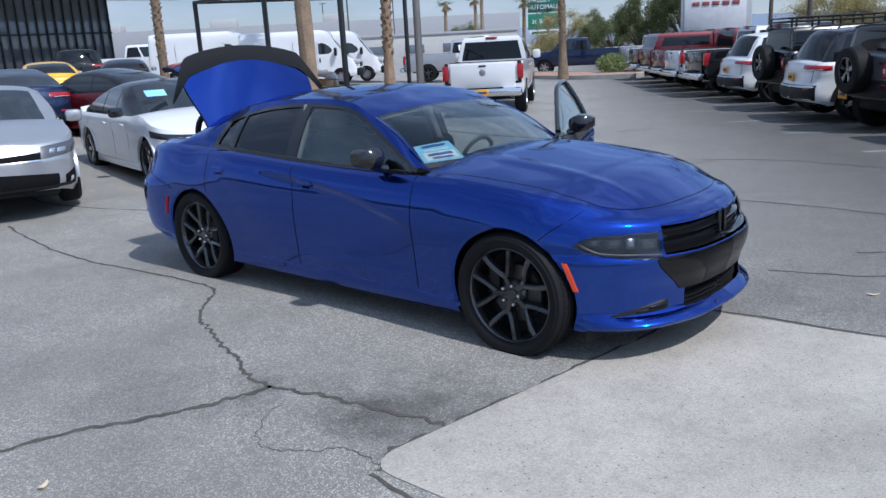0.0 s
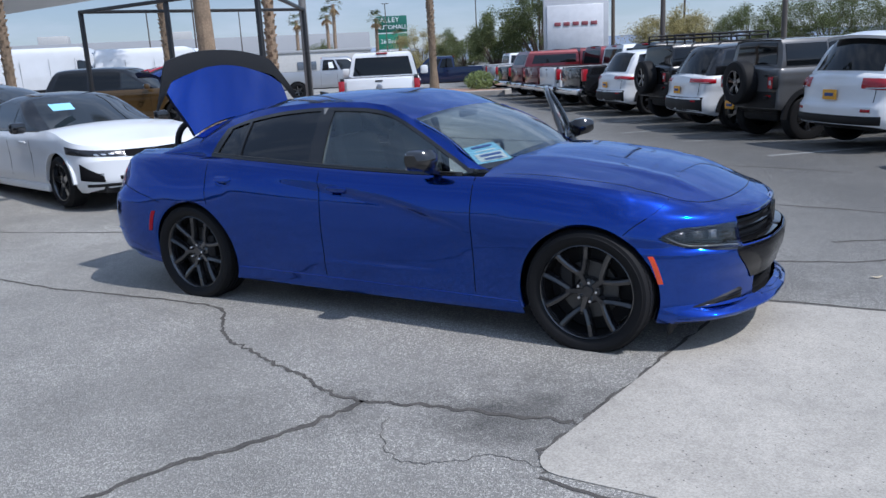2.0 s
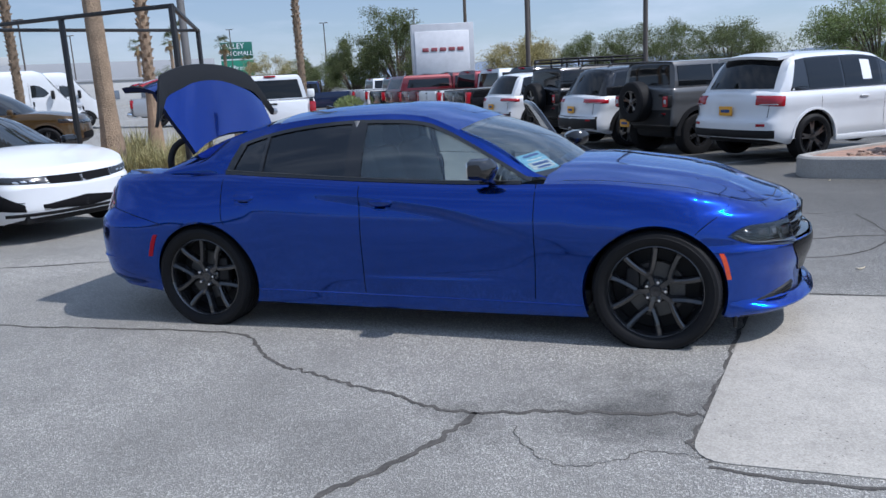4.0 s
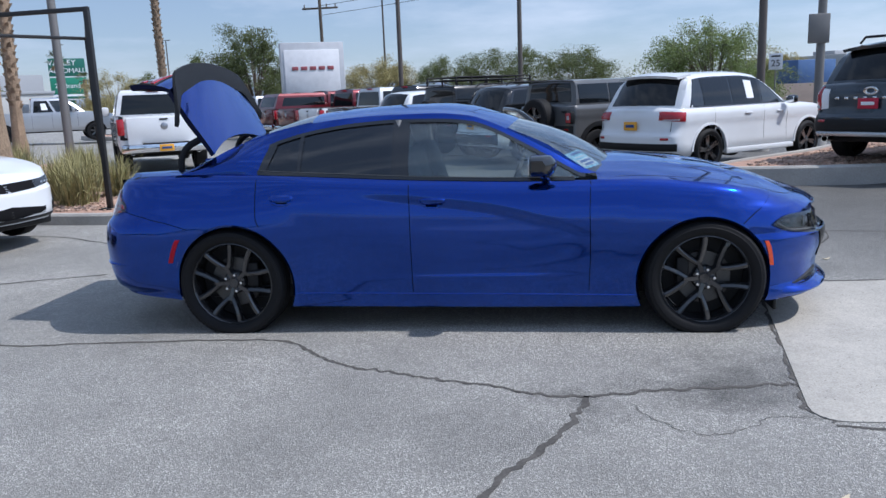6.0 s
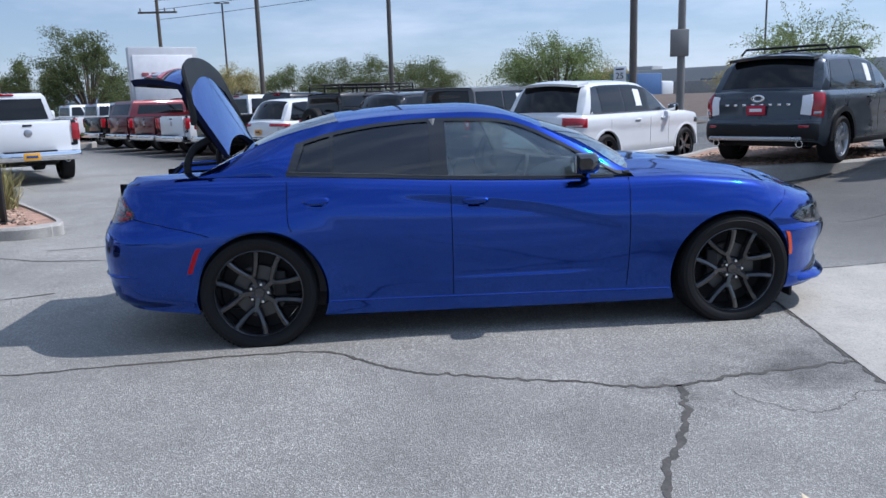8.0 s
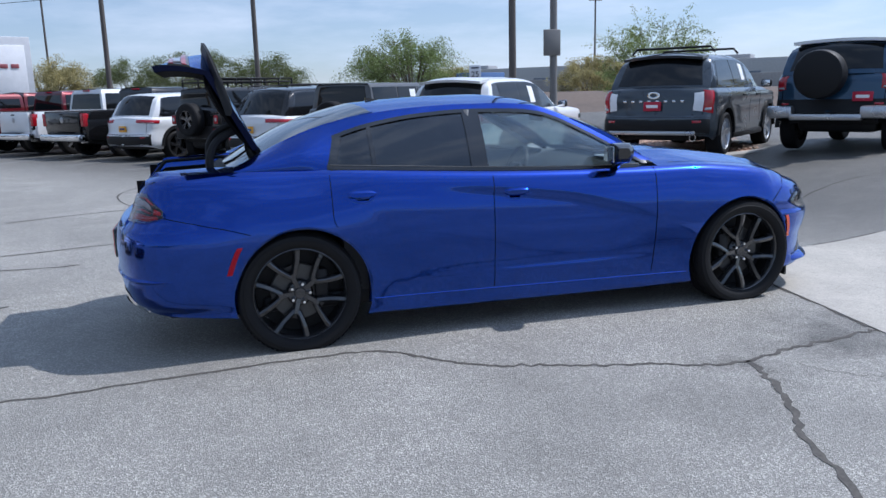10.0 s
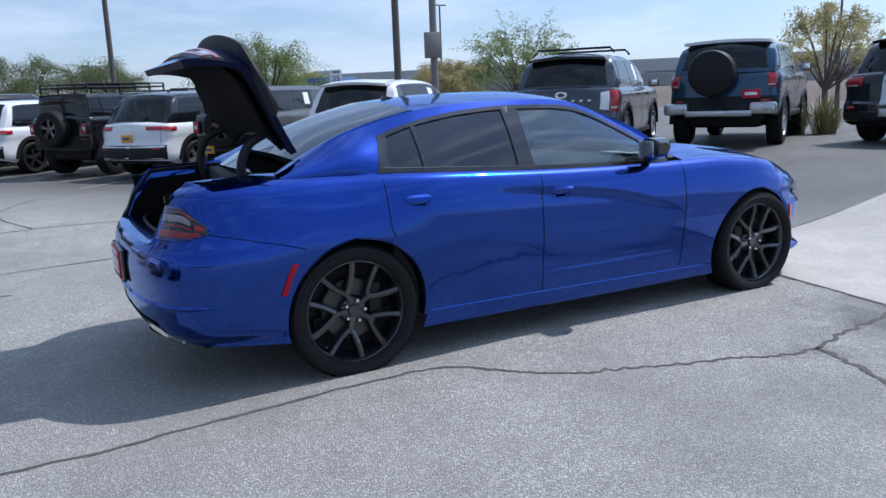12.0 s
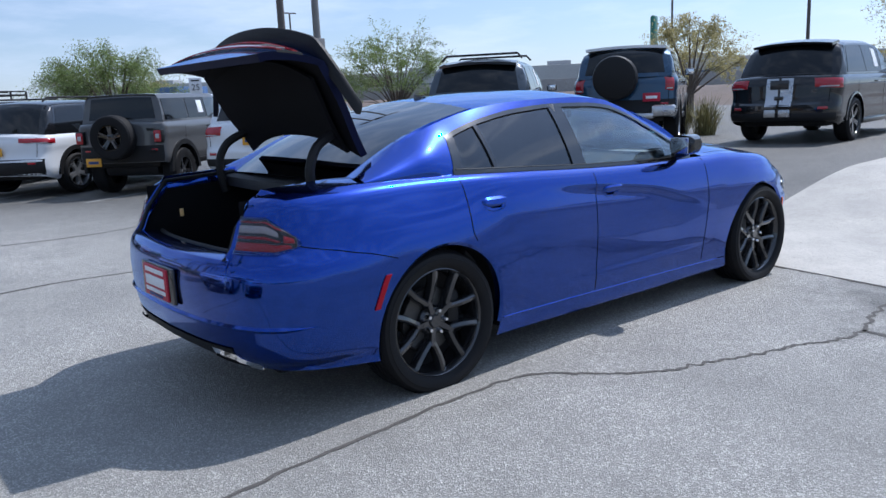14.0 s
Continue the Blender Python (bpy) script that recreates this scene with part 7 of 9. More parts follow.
def pickup(name, label, m, paint_mat, group="", rim_mat=None, plate=None, cap=False, sticker=False, lamp=True):
    """A full-size pickup truck: cab, box with tailgate, chrome bumper."""
    wb, lf, lr, w = 3.67, 1.0, 1.22, 1.0
    v = thing(name, label, "pickup truck", m, group)
    xf, xr = wb / 2 + lf, -wb / 2 - lr
    tr, ra, zb, belt, roof = 0.41, 0.47, 0.5, 1.3, 1.96
    zt = [(xr, belt + 0.02), (-0.72, belt + 0.02), (-0.7, belt), (1.2, belt), (1.45, belt), (xf - 0.3, 1.2), (xf, 1.12)]
    side = [(zb, 0.05), (zb + 0.12, 0.01), (0.8, 0), (1.05, 0.0), (belt - 0.06, 0.012), (belt + 0.03, 0.03)]
    nose = [(zb, 0.05), (0.6, 0), (0.95, 0.0), (1.12, 0.08), (1.3, 0.3)]
    rear = [(zb, 0.06), (0.7, 0.02), (1.3, 0.03)]
    body, P = shell(plan(xf, xr, w, 0.2, 0.05), lambda x: zb + 0.06 * step(xr + 0.6, xr, x), lambda x: lin(zt, x), side, nose, rear, [(-wb / 2, tr, ra), (wb / 2, tr, ra)], top=lambda x: x > -0.72)
    part("body", body, paint_mat, v)
    bed = B().box((xr / 2 - 0.36, 0, 0.82), (-xr - 0.8, 2 * w - 0.2, 0.06), 0.01)
    bed.box((-0.74, 0, 1.05), (0.05, 2 * w - 0.16, 0.5), 0.01)
    for s in (1, -1):
        bed.box((xr / 2 - 0.36, s * (w - 0.1), 1.06), (-xr - 0.8, 0.1, 0.52), 0.02)
    part("truck_bed", bed, MATT_BLACK, v)
    gate = part("tailgate", B().box((xr + 0.01, 0, 0.99), (0.08, 1.6, 0.6), 0.025), paint_mat, v)
    part("tailgate_handle", B().box((xr - 0.035, 0, 1.235), (0.02, 0.18, 0.035), 0.01), MATT_BLACK, gate)
    part("emblem", B().lathe([(0.001, -0.016), (0.06, -0.014), (0.08, -0.006), (0.08, 0.004)], 16), STEEL, gate, m=pose(xr - 0.03, 0, 1.08, 0, 0, -90))
    hw, rw = w - 0.06, w - 0.22
    rows = []
    for f in (0, 0.3, 0.6, 0.86, 0.95, 1.0):
        z = belt - 0.02 + (roof - belt) * f
        e = 0.05 * max(0, f - 0.86) / 0.14
        bu = 0.1 * f * (1 - f)
        xs = [-0.7 + 0.08 * f + e, -0.55 + 0.08 * f, 1.15 - 0.62 * f, 1.5 - 0.75 * f - e]
        ys = [-(hw + (rw - hw) * f) + e, -(hw + (rw - hw) * f + bu) + e, -(hw + (rw - hw) * f + bu) + e, -(hw * 0.88 + (rw * 0.9 - hw * 0.88) * f) + e]
        rows.append([(x, y, z) for x, y in zip(xs, ys)] + [(x, -y, z) for x, y in reversed(list(zip(xs, ys)))])
    cab = B().grid(rows, wrap=True)
    tp = rows[-1]
    cab.grid([[tuple(np.array(tp[i]) + (np.array(tp[7 - i]) - np.array(tp[i])) * k / 6 + np.array((0, 0, 0.03 * (1 - (k / 3 - 1) ** 2)))) for k in range(7)] for i in range(4)])
    part("cab", cab, paint_mat, v, sharp=40)
    lo, hi = rows[0], rows[3]
    part("windscreen", raised(inner([lo[3], lo[4], hi[4], hi[3]], 0.04, 0.04, 0.03, 0.02), (1, 0, 0.8)), CAB_GLASS, v)
    part("rear_window", raised(inner([lo[7], lo[0], hi[0], hi[7]], 0.06, 0.06, 0.1, 0.06), (-1, 0, 0.1)), PRIVACY, v)
    part("brake_light", B().box((-0.62, 0, roof - 0.05), (0.06, 0.3, 0.04), 0.01), RED_LENS, v)
    for s in (1, -1):
        sd = [(lo[1][0] - 0.1, s * lo[1][1], lo[1][2]), (lo[2][0] + 0.2, s * lo[2][1], lo[2][2]), (hi[2][0] + 0.05, s * hi[2][1], hi[2][2]), (hi[1][0] - 0.05, s * hi[1][1], hi[1][2])]
        for a, c in ((0.0, 0.45), (0.47, 1.0)):
            part("side_window", raised(inner(sd, a + 0.02, 1 - c + 0.02, 0.08, 0.05), (0, -s, 0.12), lift=0.018), PRIVACY if c < 0.5 else CAB_GLASS, v)
        if sticker:
            part("window_sticker", raised(inner(sd, 0.2, 0.66, 0.25, 0.25), (0, -s, 0.12), bulge=0, thick=0.004), PAPER_WHITE, v, m=Matrix.Translation((0, -s * 0.038, 0.002)))
        part("tail_lamp", B().box((xr + 0.08, s * (w - 0.08), 1.08), (0.18, 0.15, 0.36), 0.025), TAIL_RED, v)
        part("wing_mirror", B().box((1.0, s * (w + 0.14), belt + 0.12), (0.14, 0.22, 0.24), 0.05), paint_mat, v)
        part("headlamp", B().box((xf - 0.17, s * (w - 0.22), 1.0), (0.2, 0.3, 0.16), 0.05), CLEAR_LENS, v)
        for hx in (-0.35, 0.6):
            part("door_handle", B().box((hx, s * (w + 0.004), belt - 0.14), (0.2, 0.03, 0.035), 0.012), paint_mat, v)
        for dx in (-0.68, 0.12, 1.15):
            part("door_seam", B().box((dx, s * (w - 0.004), 0.95), (0.008, 0.01, 0.62), 0.001), MATT_BLACK, v)
        part("tailpipe", B().lathe([(0.05, -0.16), (0.055, 0), (0.045, 0), (0.045, -0.1)], 16), CHROME, v, m=pose(xr + 0.06, s * 0.72, 0.5, 0, 0, 90))
    part("rear_bumper", B().box((xr - 0.08, 0, 0.6), (0.22, 1.92, 0.2), 0.05), CHROME, v, "chrome step bumper")
    part("bumper_step", B().box((xr - 0.09, 0, 0.705), (0.2, 1.0, 0.02), 0.006), MATT_BLACK, v)
    part("front_bumper", B().box((xf - 0.08, 0, 0.66), (0.24, 1.9, 0.24), 0.06), CHROME, v)
    part("grille", B().box((xf - 0.03, 0, 0.98), (0.08, 1.2, 0.3), 0.04), GLOSS_BLACK, v)
    if plate:
        pl = part("licence_plate", B().box((xr - 0.2, 0, 0.6), (0.012, 0.31, 0.155), 0.004), plate, v)
        part("lettering", B().box((xr - 0.208, 0, 0.6), (0.006, 0.22, 0.05), 0.002), INK, pl)
    part("underbody", B().box((0, 0, 0.52), (xf - xr - 0.6, 1.3, 0.16), 0.03), MATT_BLACK, v)
    part("axle", B().tube([(-wb / 2, -0.75, tr), (-wb / 2, 0.75, tr)], 0.08), MATT_BLACK, v)
    for ax in (-wb / 2, wb / 2):
        part("arch_lining", B().box((ax, 0, tr + 0.22), (2 * ra - 0.02, 1.35, 0.55), 0.1), MATT_BLACK, v)
    if cap:
        c = B()
        rr = []
        for f in (0, 0.4, 0.8, 0.94, 1.0):
            e = 0.06 * max(0, f - 0.8) / 0.2
            ring = [(xr + 0.04 + 0.25 * f + e, -(w - 0.05 - 0.12 * f) + e), (-0.72 - e, -(w - 0.05 - 0.12 * f) + e)]
            rr.append([(x, y, belt + 0.02 + 0.58 * f) for x, y in ring] + [(x, -y, belt + 0.02 + 0.58 * f) for x, y in reversed(ring)])
        c.grid(rr, wrap=True)
        c.fan(rr[-1])
        part("bed_cap", c, paint_mat, v)
        part("rear_window", raised(inner([rr[0][3], rr[0][0], rr[2][0], rr[2][3]], 0.1, 0.1, 0.15, 0.02), (-1, 0, 0.3)), PRIVACY, v)
        for s in (1, -1):
            q = [(rr[0][0][0] + 0.15, s * rr[0][0][1], rr[0][0][2]), (rr[0][1][0], s * rr[0][1][1], rr[0][1][2]), (rr[2][1][0], s * rr[2][1][1], rr[2][1][2]), (rr[2][0][0] + 0.15, s * rr[2][0][1], rr[2][0][2])]
            part("side_window", raised(inner(q, 0.06, 0.06, 0.2, 0.1), (0, -s, 0.2)), PRIVACY, v)
    for x in (-wb / 2, wb / 2):
        for y in (-w + 0.15, w - 0.15):
            wheel(v, x, y, tr, tr, 0.28, 0.25, rim_mat or ALLOY, 6, False)
    return v


def van(name, label, m, paint_mat, group=""):
    """A tall white delivery van with a short sloping nose."""
    v = thing(name, label, "van", m, group)
    wb, lf, lr, w, tr = 3.45, 0.95, 1.25, 1.0, 0.36
    xf, xr = wb / 2 + lf, -wb / 2 - lr
    zt = [(xr, 2.45), (xr + 0.2, 2.5), (0.9, 2.5), (1.25, 2.38), (1.55, 1.9), (2.0, 1.32), (xf - 0.2, 1.12), (xf, 0.95)]
    side = [(0.35, 0.05), (0.5, 0.0), (1.3, 0.0), (1.4, 0.015), (2.2, 0.09), (2.4, 0.14), (2.55, 0.3)]
    nose = [(0.35, 0.06), (0.5, 0), (0.9, 0.05), (1.3, 0.25), (2.5, 0.5)]
    body, P = shell(plan(xf, xr, w, 0.3, 0.06), lambda x: 0.38, lambda x: lin(zt, x), side, nose, [(0.3, 0.03), (0.6, 0), (2.5, 0.06)], [(-wb / 2, tr, tr * 1.15), (wb / 2, tr, tr * 1.15)], rows=18)
    part("body", body, paint_mat, v)
    part("windscreen", raised([(2.02, -0.78, 1.36), (2.02, 0.78, 1.36), (1.36, 0.66, 2.22), (1.36, -0.66, 2.22)], (0.8, 0, 0.62)), CAB_GLASS, v)
    for s in (1, -1):
        part("side_window", raised([(0.75, s * 0.985, 1.42), (1.7, s * 0.97, 1.42), (1.3, s * 0.9, 2.02), (0.75, s * 0.92, 2.02)], (0, s, 0.1)), CAB_GLASS, v)
        part("wing_mirror", B().box((1.55, s * 1.16, 1.5), (0.14, 0.2, 0.36), 0.05), MATT_BLACK, v)
        part("headlamp", B().box((xf - 0.28, s * 0.78, 1.02), (0.4, 0.26, 0.2), 0.06), CLEAR_LENS, v)
        part("side_rub_strip", B().box((-0.1, s * 1.0, 0.62), (2.4, 0.03, 0.18), 0.01), MATT_BLACK, v)
        for dx in (-1.6, -0.4, 0.68):
            part("door_seam", B().box((dx, s * 0.998, 1.25), (0.01, 0.012, 1.5), 0.001), MATT_BLACK, v)
        part("door_handle", B().box((0.8, s * 1.005, 1.15), (0.06, 0.03, 0.2), 0.01), MATT_BLACK, v)
    part("front_bumper", B().box((xf - 0.1, 0, 0.55), (0.3, 1.85, 0.36), 0.1), MATT_BLACK, v)
    part("grille", B().box((xf - 0.08, 0, 0.88), (0.1, 1.1, 0.2), 0.04), MATT_BLACK, v)
    part("underbody", B().box((0, 0, 0.42), (4.6, 1.4, 0.14), 0.03), MATT_BLACK, v)
    for ax in (-wb / 2, wb / 2):
        part("arch_lining", B().box((ax, 0, 0.6), (0.8, 1.4, 0.5), 0.1), MATT_BLACK, v)
        for y in (-0.87, 0.87):
            wheel(v, ax, y, tr, tr, 0.23, 0.21, STEEL, 8, False)
    return v


def on_lot(x, y, heading):
    """The pose of a vehicle that stands on the lot at x, y."""
    return pose(x, y, rise(x, y), 0, 0, heading)


def axle_at(x, y, wb, heading, z=0.0, frac=-0.5):
    """The pose of a vehicle whose rear axle's middle stands at x, y."""
    a = radians(heading)
    return pose(x - math.cos(a) * wb * frac, y - math.sin(a) * wb * frac, z, 0, 0, heading)


WHITE = paint("bright white paint", (0.7, 0.71, 0.72))
SILVER = paint("silver paint", (0.42, 0.43, 0.45), metal=0.6)
GREY = paint("dark grey paint", (0.085, 0.085, 0.086), rough=0.3)
BLACK = paint("black paint", (0.008, 0.008, 0.009), rough=0.25)
RED = paint("deep red paint", (0.095, 0.004, 0.008), metal=0.2)
MAROON = paint("dark maroon paint", (0.1, 0.006, 0.012), metal=0.3)
NAVY = paint("navy blue paint", (0.01, 0.02, 0.06), metal=0.3)
SLATE = paint("slate green-grey paint", (0.048, 0.06, 0.073), metal=0.4, rough=0.28)
TEAL = paint("dark steel-blue paint", (0.022, 0.06, 0.11), metal=0.4, rough=0.28)
YELLOW = paint("yellow paint", (0.75, 0.42, 0.01))
ROW = "vehicles in the parking row"
SUV = dict(wb=2.92, lf=0.9, lr=1.0, w=0.97, zb=0.3, belt=1.12, hood=1.12, hood_f=0.98, roof=1.75, cab=(-2.28, -1.95, 0.25, 1.15), tr=0.385, rim_r=0.27, slope_r=0.02, category="suv")
JEEP = dict(wb=3.0, lf=0.75, lr=0.72, w=0.86, zb=0.5, belt=1.3, hood=1.28, hood_f=1.2, roof=1.82, cab=(-2.08, -2.0, 0.35, 0.72), tr=0.41, tw=0.27, rim_r=0.23, tumble=0.1, bf=0.08, br=0.05, slope_r=0.0,
            clad=MATT_BLACK, tail="box", category="suv")

# white wagon-backed suv on the lot, then the row beyond it
vehicle("suv", "white suv with black wheels and an orange paper plate", axle_at(2.87, 9.25, 2.92, 40, 0), WHITE, plate=PLATE_ORANGE, tail="wide", windows=((0.12, 0.4), (0.4, 0.7), (0.7, 1.0)), extras=("sticker", "spoiler"), group=ROW, **SUV)
vehicle("off_road_suv", "dark grey boxy off-road suv with a rear spare wheel", axle_at(1.15, 11.20, 3.0, 41, -0.09), GREY, extras=("spare", "sticker"), plate=PLATE_ORANGE, group=ROW, **JEEP)
vehicle("suv", "white suv with a black roof and black lower trim", axle_at(-0.28, 13.05, 2.92, 35, -0.06), WHITE, roof_mat=BLACK, clad=MATT_BLACK, plate=PLATE_ORANGE, tail="bar", rim_mat=ALLOY, extras=("rails",), group=ROW, **SUV)
vehicle("off_road_suv", "black boxy off-road suv with a roof rack and rear spare wheel", axle_at(-1.65, 15.10, 3.0, 40, -0.07), BLACK, extras=("spare", "rack"), group=ROW, **JEEP)
vehicle("suv", "white suv with dark glass and black lower trim", axle_at(-3.32, 17.44, 2.92, 40, -0.09), WHITE, clad=MATT_BLACK, plate=PLATE_ORANGE, tail="bar", group=ROW, **SUV)
pickup("pickup_truck", "black pickup truck with silver wheels and chrome bumper", axle_at(-4.85, 19.61, 3.67, 40, -0.09), BLACK, group=ROW, sticker=True)
pickup("pickup_truck", "white pickup truck in the parking row", axle_at(-6.49, 21.72, 3.67, 40, -0.09), WHITE, group=ROW)
pickup("pickup_truck", "maroon pickup truck in the parking row", axle_at(-7.96, 23.83, 3.67, 40, -0.09), MAROON, group=ROW)
pickup("pickup_truck", "red pickup truck with a red bed cap", axle_at(-9.55, 26.05, 3.67, 40, -0.09), RED, group=ROW, cap=True)
pickup("pickup_truck", "black pickup truck far along the row", axle_at(-11.45, 28.79, 3.67, 40, -0.09), BLACK, group=ROW)
pickup("pickup_truck", "white pickup truck far along the row", axle_at(-14.09, 33.02, 3.67, 40, -0.09), WHITE, group=ROW)
pickup("pickup_truck", "silver pickup truck far along the row", axle_at(-16.73, 37.24, 3.67, 40, -0.09), SILVER, group=ROW)
pickup("pickup_truck", "white pickup truck at the far end of the row", axle_at(-19.69, 41.47, 3.67, 40, -0.09), WHITE, group=ROW)
pickup("pickup_truck", "dark blue pickup truck seen side-on by a low bush", axle_at(-18.31, 36.82, 3.67, 207, -0.09), NAVY, rim_mat=ALLOY)

# display vehicles on the raised side
vehicle("suv", "slate-grey large suv with roof cross bars and a red dealer plate", axle_at(6.0, 6.95, 2.9, 38, 0.28), SLATE, plate=PLATE_RED, tail="tall", clad=MATT_BLACK, rim_mat=ALLOY,
        extras=("bars", "spoiler", "wiper", "sticker", "exhaust", "skid", "emblem"), **{**SUV, "belt": 1.16, "roof": 1.76})
vehicle("off_road_suv", "steel-blue off-road suv with white roof and covered spare wheel", axle_at(8.5, 5.6, 2.69, 31, 0.335), TEAL, plate=PLATE_RED, tail="block", clad=MATT_BLACK, rim_mat=ALLOY,
        extras=("cover", "white_top", "silver_bumper"), wb=2.69, lf=0.9, lr=0.92, w=0.94, zb=0.48, belt=1.3, hood=1.28, hood_f=1.15, roof=1.83, cab=(-2.15, -1.9, 0.45, 0.85), tr=0.4, rim_r=0.24, tumble=0.14, category="suv")
vehicle("suv", "black suv with twin silver tailgate stripes", axle_at(10.54, 3.28, 3.04, 6, 0.335), BLACK, tail="wide", extras=("spoiler", "sticker", "stripes"), **{**SUV, "wb": 3.04, "lr": 1.05, "belt": 1.16, "roof": 1.8})

# the white pickup between the rows
pickup("pickup_truck", "white pickup truck with an orange paper plate and chrome bumper", axle_at(-8.55, 12.3, 3.67, 121), WHITE, plate=PLATE_ORANGE)
pickup("pickup_truck", "silver pickup truck parked across the lane", axle_at(-22.9, 26.4, 3.67, 36, 0.12), SILVER, rim_mat=GRAPHITE, sticker=True)

# sedans
CAR = dict(wb=2.85, lf=0.93, lr=1.05, w=0.93, zb=0.2, belt=0.95, hood=0.97, hood_f=0.72, deck=1.02, roof=1.44, cab=(-1.95, -0.85, 0.25, 1.12), tr=0.335, tw=0.23, rim_r=0.235, tumble=0.26, bf=0.36, br=0.3)
white_sedan = vehicle("sedan", "white sedan with black roof and black wheels", on_lot(-7.5, 2.5, -12), WHITE, roof_mat=BLACK, glass_mat=CAB_GLASS, tail="bar", group="parked sedans", look_of="slit", **{**CAR, "wb": 3.0, "lf": 0.88, "hood": 0.98, "hood_f": 0.76, "split": False})
part("price_card", raised([(0.78, -0.58, 1.17), (0.78, -0.28, 1.17), (0.64, -0.28, 1.255), (0.64, -0.58, 1.255)], (0.52, 0, 0.85), bulge=0, thick=0.003, lift=0.05), PAPER_BLUE, white_sedan, "light blue price card")
vehicle("sedan", "silver compact sedan facing the lane", on_lot(-7.5, -0.18, -21), SILVER, glass_mat=CAB_GLASS, tail="bar", group="parked sedans", rim_mat=ALLOY, look_of="mouth", **{**CAR, "w": 0.89, "wb": 2.7, "lr": 0.9, "hood": 1.0, "hood_f": 0.78, "roof": 1.45})
vehicle("sedan", "dark maroon sedan with black roof", on_lot(-13.7, 4.5, 200), MAROON, roof_mat=BLACK, glass_mat=CAB_GLASS, tail="bar", group="parked sedans", **CAR)
vehicle("sedan", "dark blue sedan behind the silver car", on_lot(-15.6, 3.3, 165), NAVY, glass_mat=CAB_GLASS, tail="bar", group="parked sedans", **CAR)
vehicle("sedan", "bright yellow muscle sedan seen from behind", on_lot(-23.0, 7.4, 160), YELLOW, roof_mat=YELLOW, tail="bar", group="parked sedans", plate=PAPER_WHITE, **CAR)
vehicle("sedan", "black sedan parked beyond the yellow car", on_lot(-25.0, 11.2, 150), BLACK, tail="bar", group="parked sedans", **CAR)
vehicle("suv", "black suv by the showroom", on_lot(-32.0, 12.6, 160), BLACK, group="parked sedans", tail="bar", **SUV)
vehicle("sedan", "black sedan by the showroom", on_lot(-36.0, 9.0, 158), BLACK, group="parked sedans", tail="bar", **CAR)
vehicle("suv", "bronze suv with a black roof parked beyond the white sedan", on_lot(-15.9, 10.6, 32), paint("bronze paint", (0.09, 0.052, 0.018), metal=0.5), roof_mat=BLACK, group="parked sedans", tail="bar", **SUV)
pickup("pickup_truck", "white pickup truck near the showroom", on_lot(-35.5, 18.0, 40), WHITE)
van("van", "white high-roof delivery van", on_lot(-25.6, 20.6, 42), WHITE, "white vans")
van("van", "white high-roof delivery van", on_lot(-27.0, 23.6, 42), WHITE, "white vans")
van("van", "white high-roof delivery van", on_lot(-30.0, 18.6, 42), WHITE, "white vans")

# ---- islands, kerbs, frame, poles, signs, buildings ----
def island(name, outline, height, top_mat, label, lot=False):
    """A raised bed with a kerb of cast concrete round it."""
    pts = [(p.x, p.y) for p in spline([(*p, 0) for p in outline + outline[:1]], 10 * len(outline))][:-1]
    cx, cy = sum(p[0] for p in pts) / len(pts), sum(p[1] for p in pts) / len(pts)

    def ring(inset, z):
        out = []
        for x, y in pts:
            d = math.hypot(x - cx, y - cy)
            out.append((x + (cx - x) / d * inset, y + (cy - y) / d * inset, z + (rise(x, y) if z > 0 and lot else 0)))
        return out
    solid("kerb", B().grid([ring(0, -0.3), ring(0.0, height - 0.03), ring(0.03, height), ring(0.16, height), ring(0.18, height - 0.08)], wrap=True), KERB, "grey cast concrete kerb round a planting bed", "kerb", kind="structure")
    inner_ring = ring(0.17, height - 0.03)
    b = B()
    rows = [[(cx + (x - cx) * f, cy + (y - cy) * f, z + 0.05 * (1 - f)) for x, y, z in inner_ring] for f in (1.0, 0.8, 0.55, 0.3, 0.02)]
    solid(name, b.grid(rows, wrap=True), top_mat, label, "planting bed", kind="structure")
    return pts


island("gravel_bed", [(-4.75, 4.05), (-4.8, 4.5), (-6.4, 7.0), (-7.9, 9.3), (-9.7, 12.0), (-12.0, 14.0), (-13.8, 12.0), (-12.6, 8.2), (-10.8, 5.2), (-7.5, 4.2), (-5.3, 3.85)], 0.15, GRAVEL, "red gravel bed with dry grasses", True)
island("display_pad", [(3.05, 6.75), (3.4, 6.35), (5.5, 6.25), (8.0, 6.9), (10.5, 8.6), (10.2, 11.0), (7.0, 11.0), (5.2, 9.2), (3.6, 7.5)], 0.29, GRAVEL, "raised gravel pad with concrete rim under a parked suv")
island("far_bed", [(-13.0, 29.4), (-14.0, 31.6), (-20.0, 33.8), (-24, 34.4), (-21.5, 31.4), (-16.5, 28.8)], 0.14, GRAVEL, "red gravel bed beyond the lane")

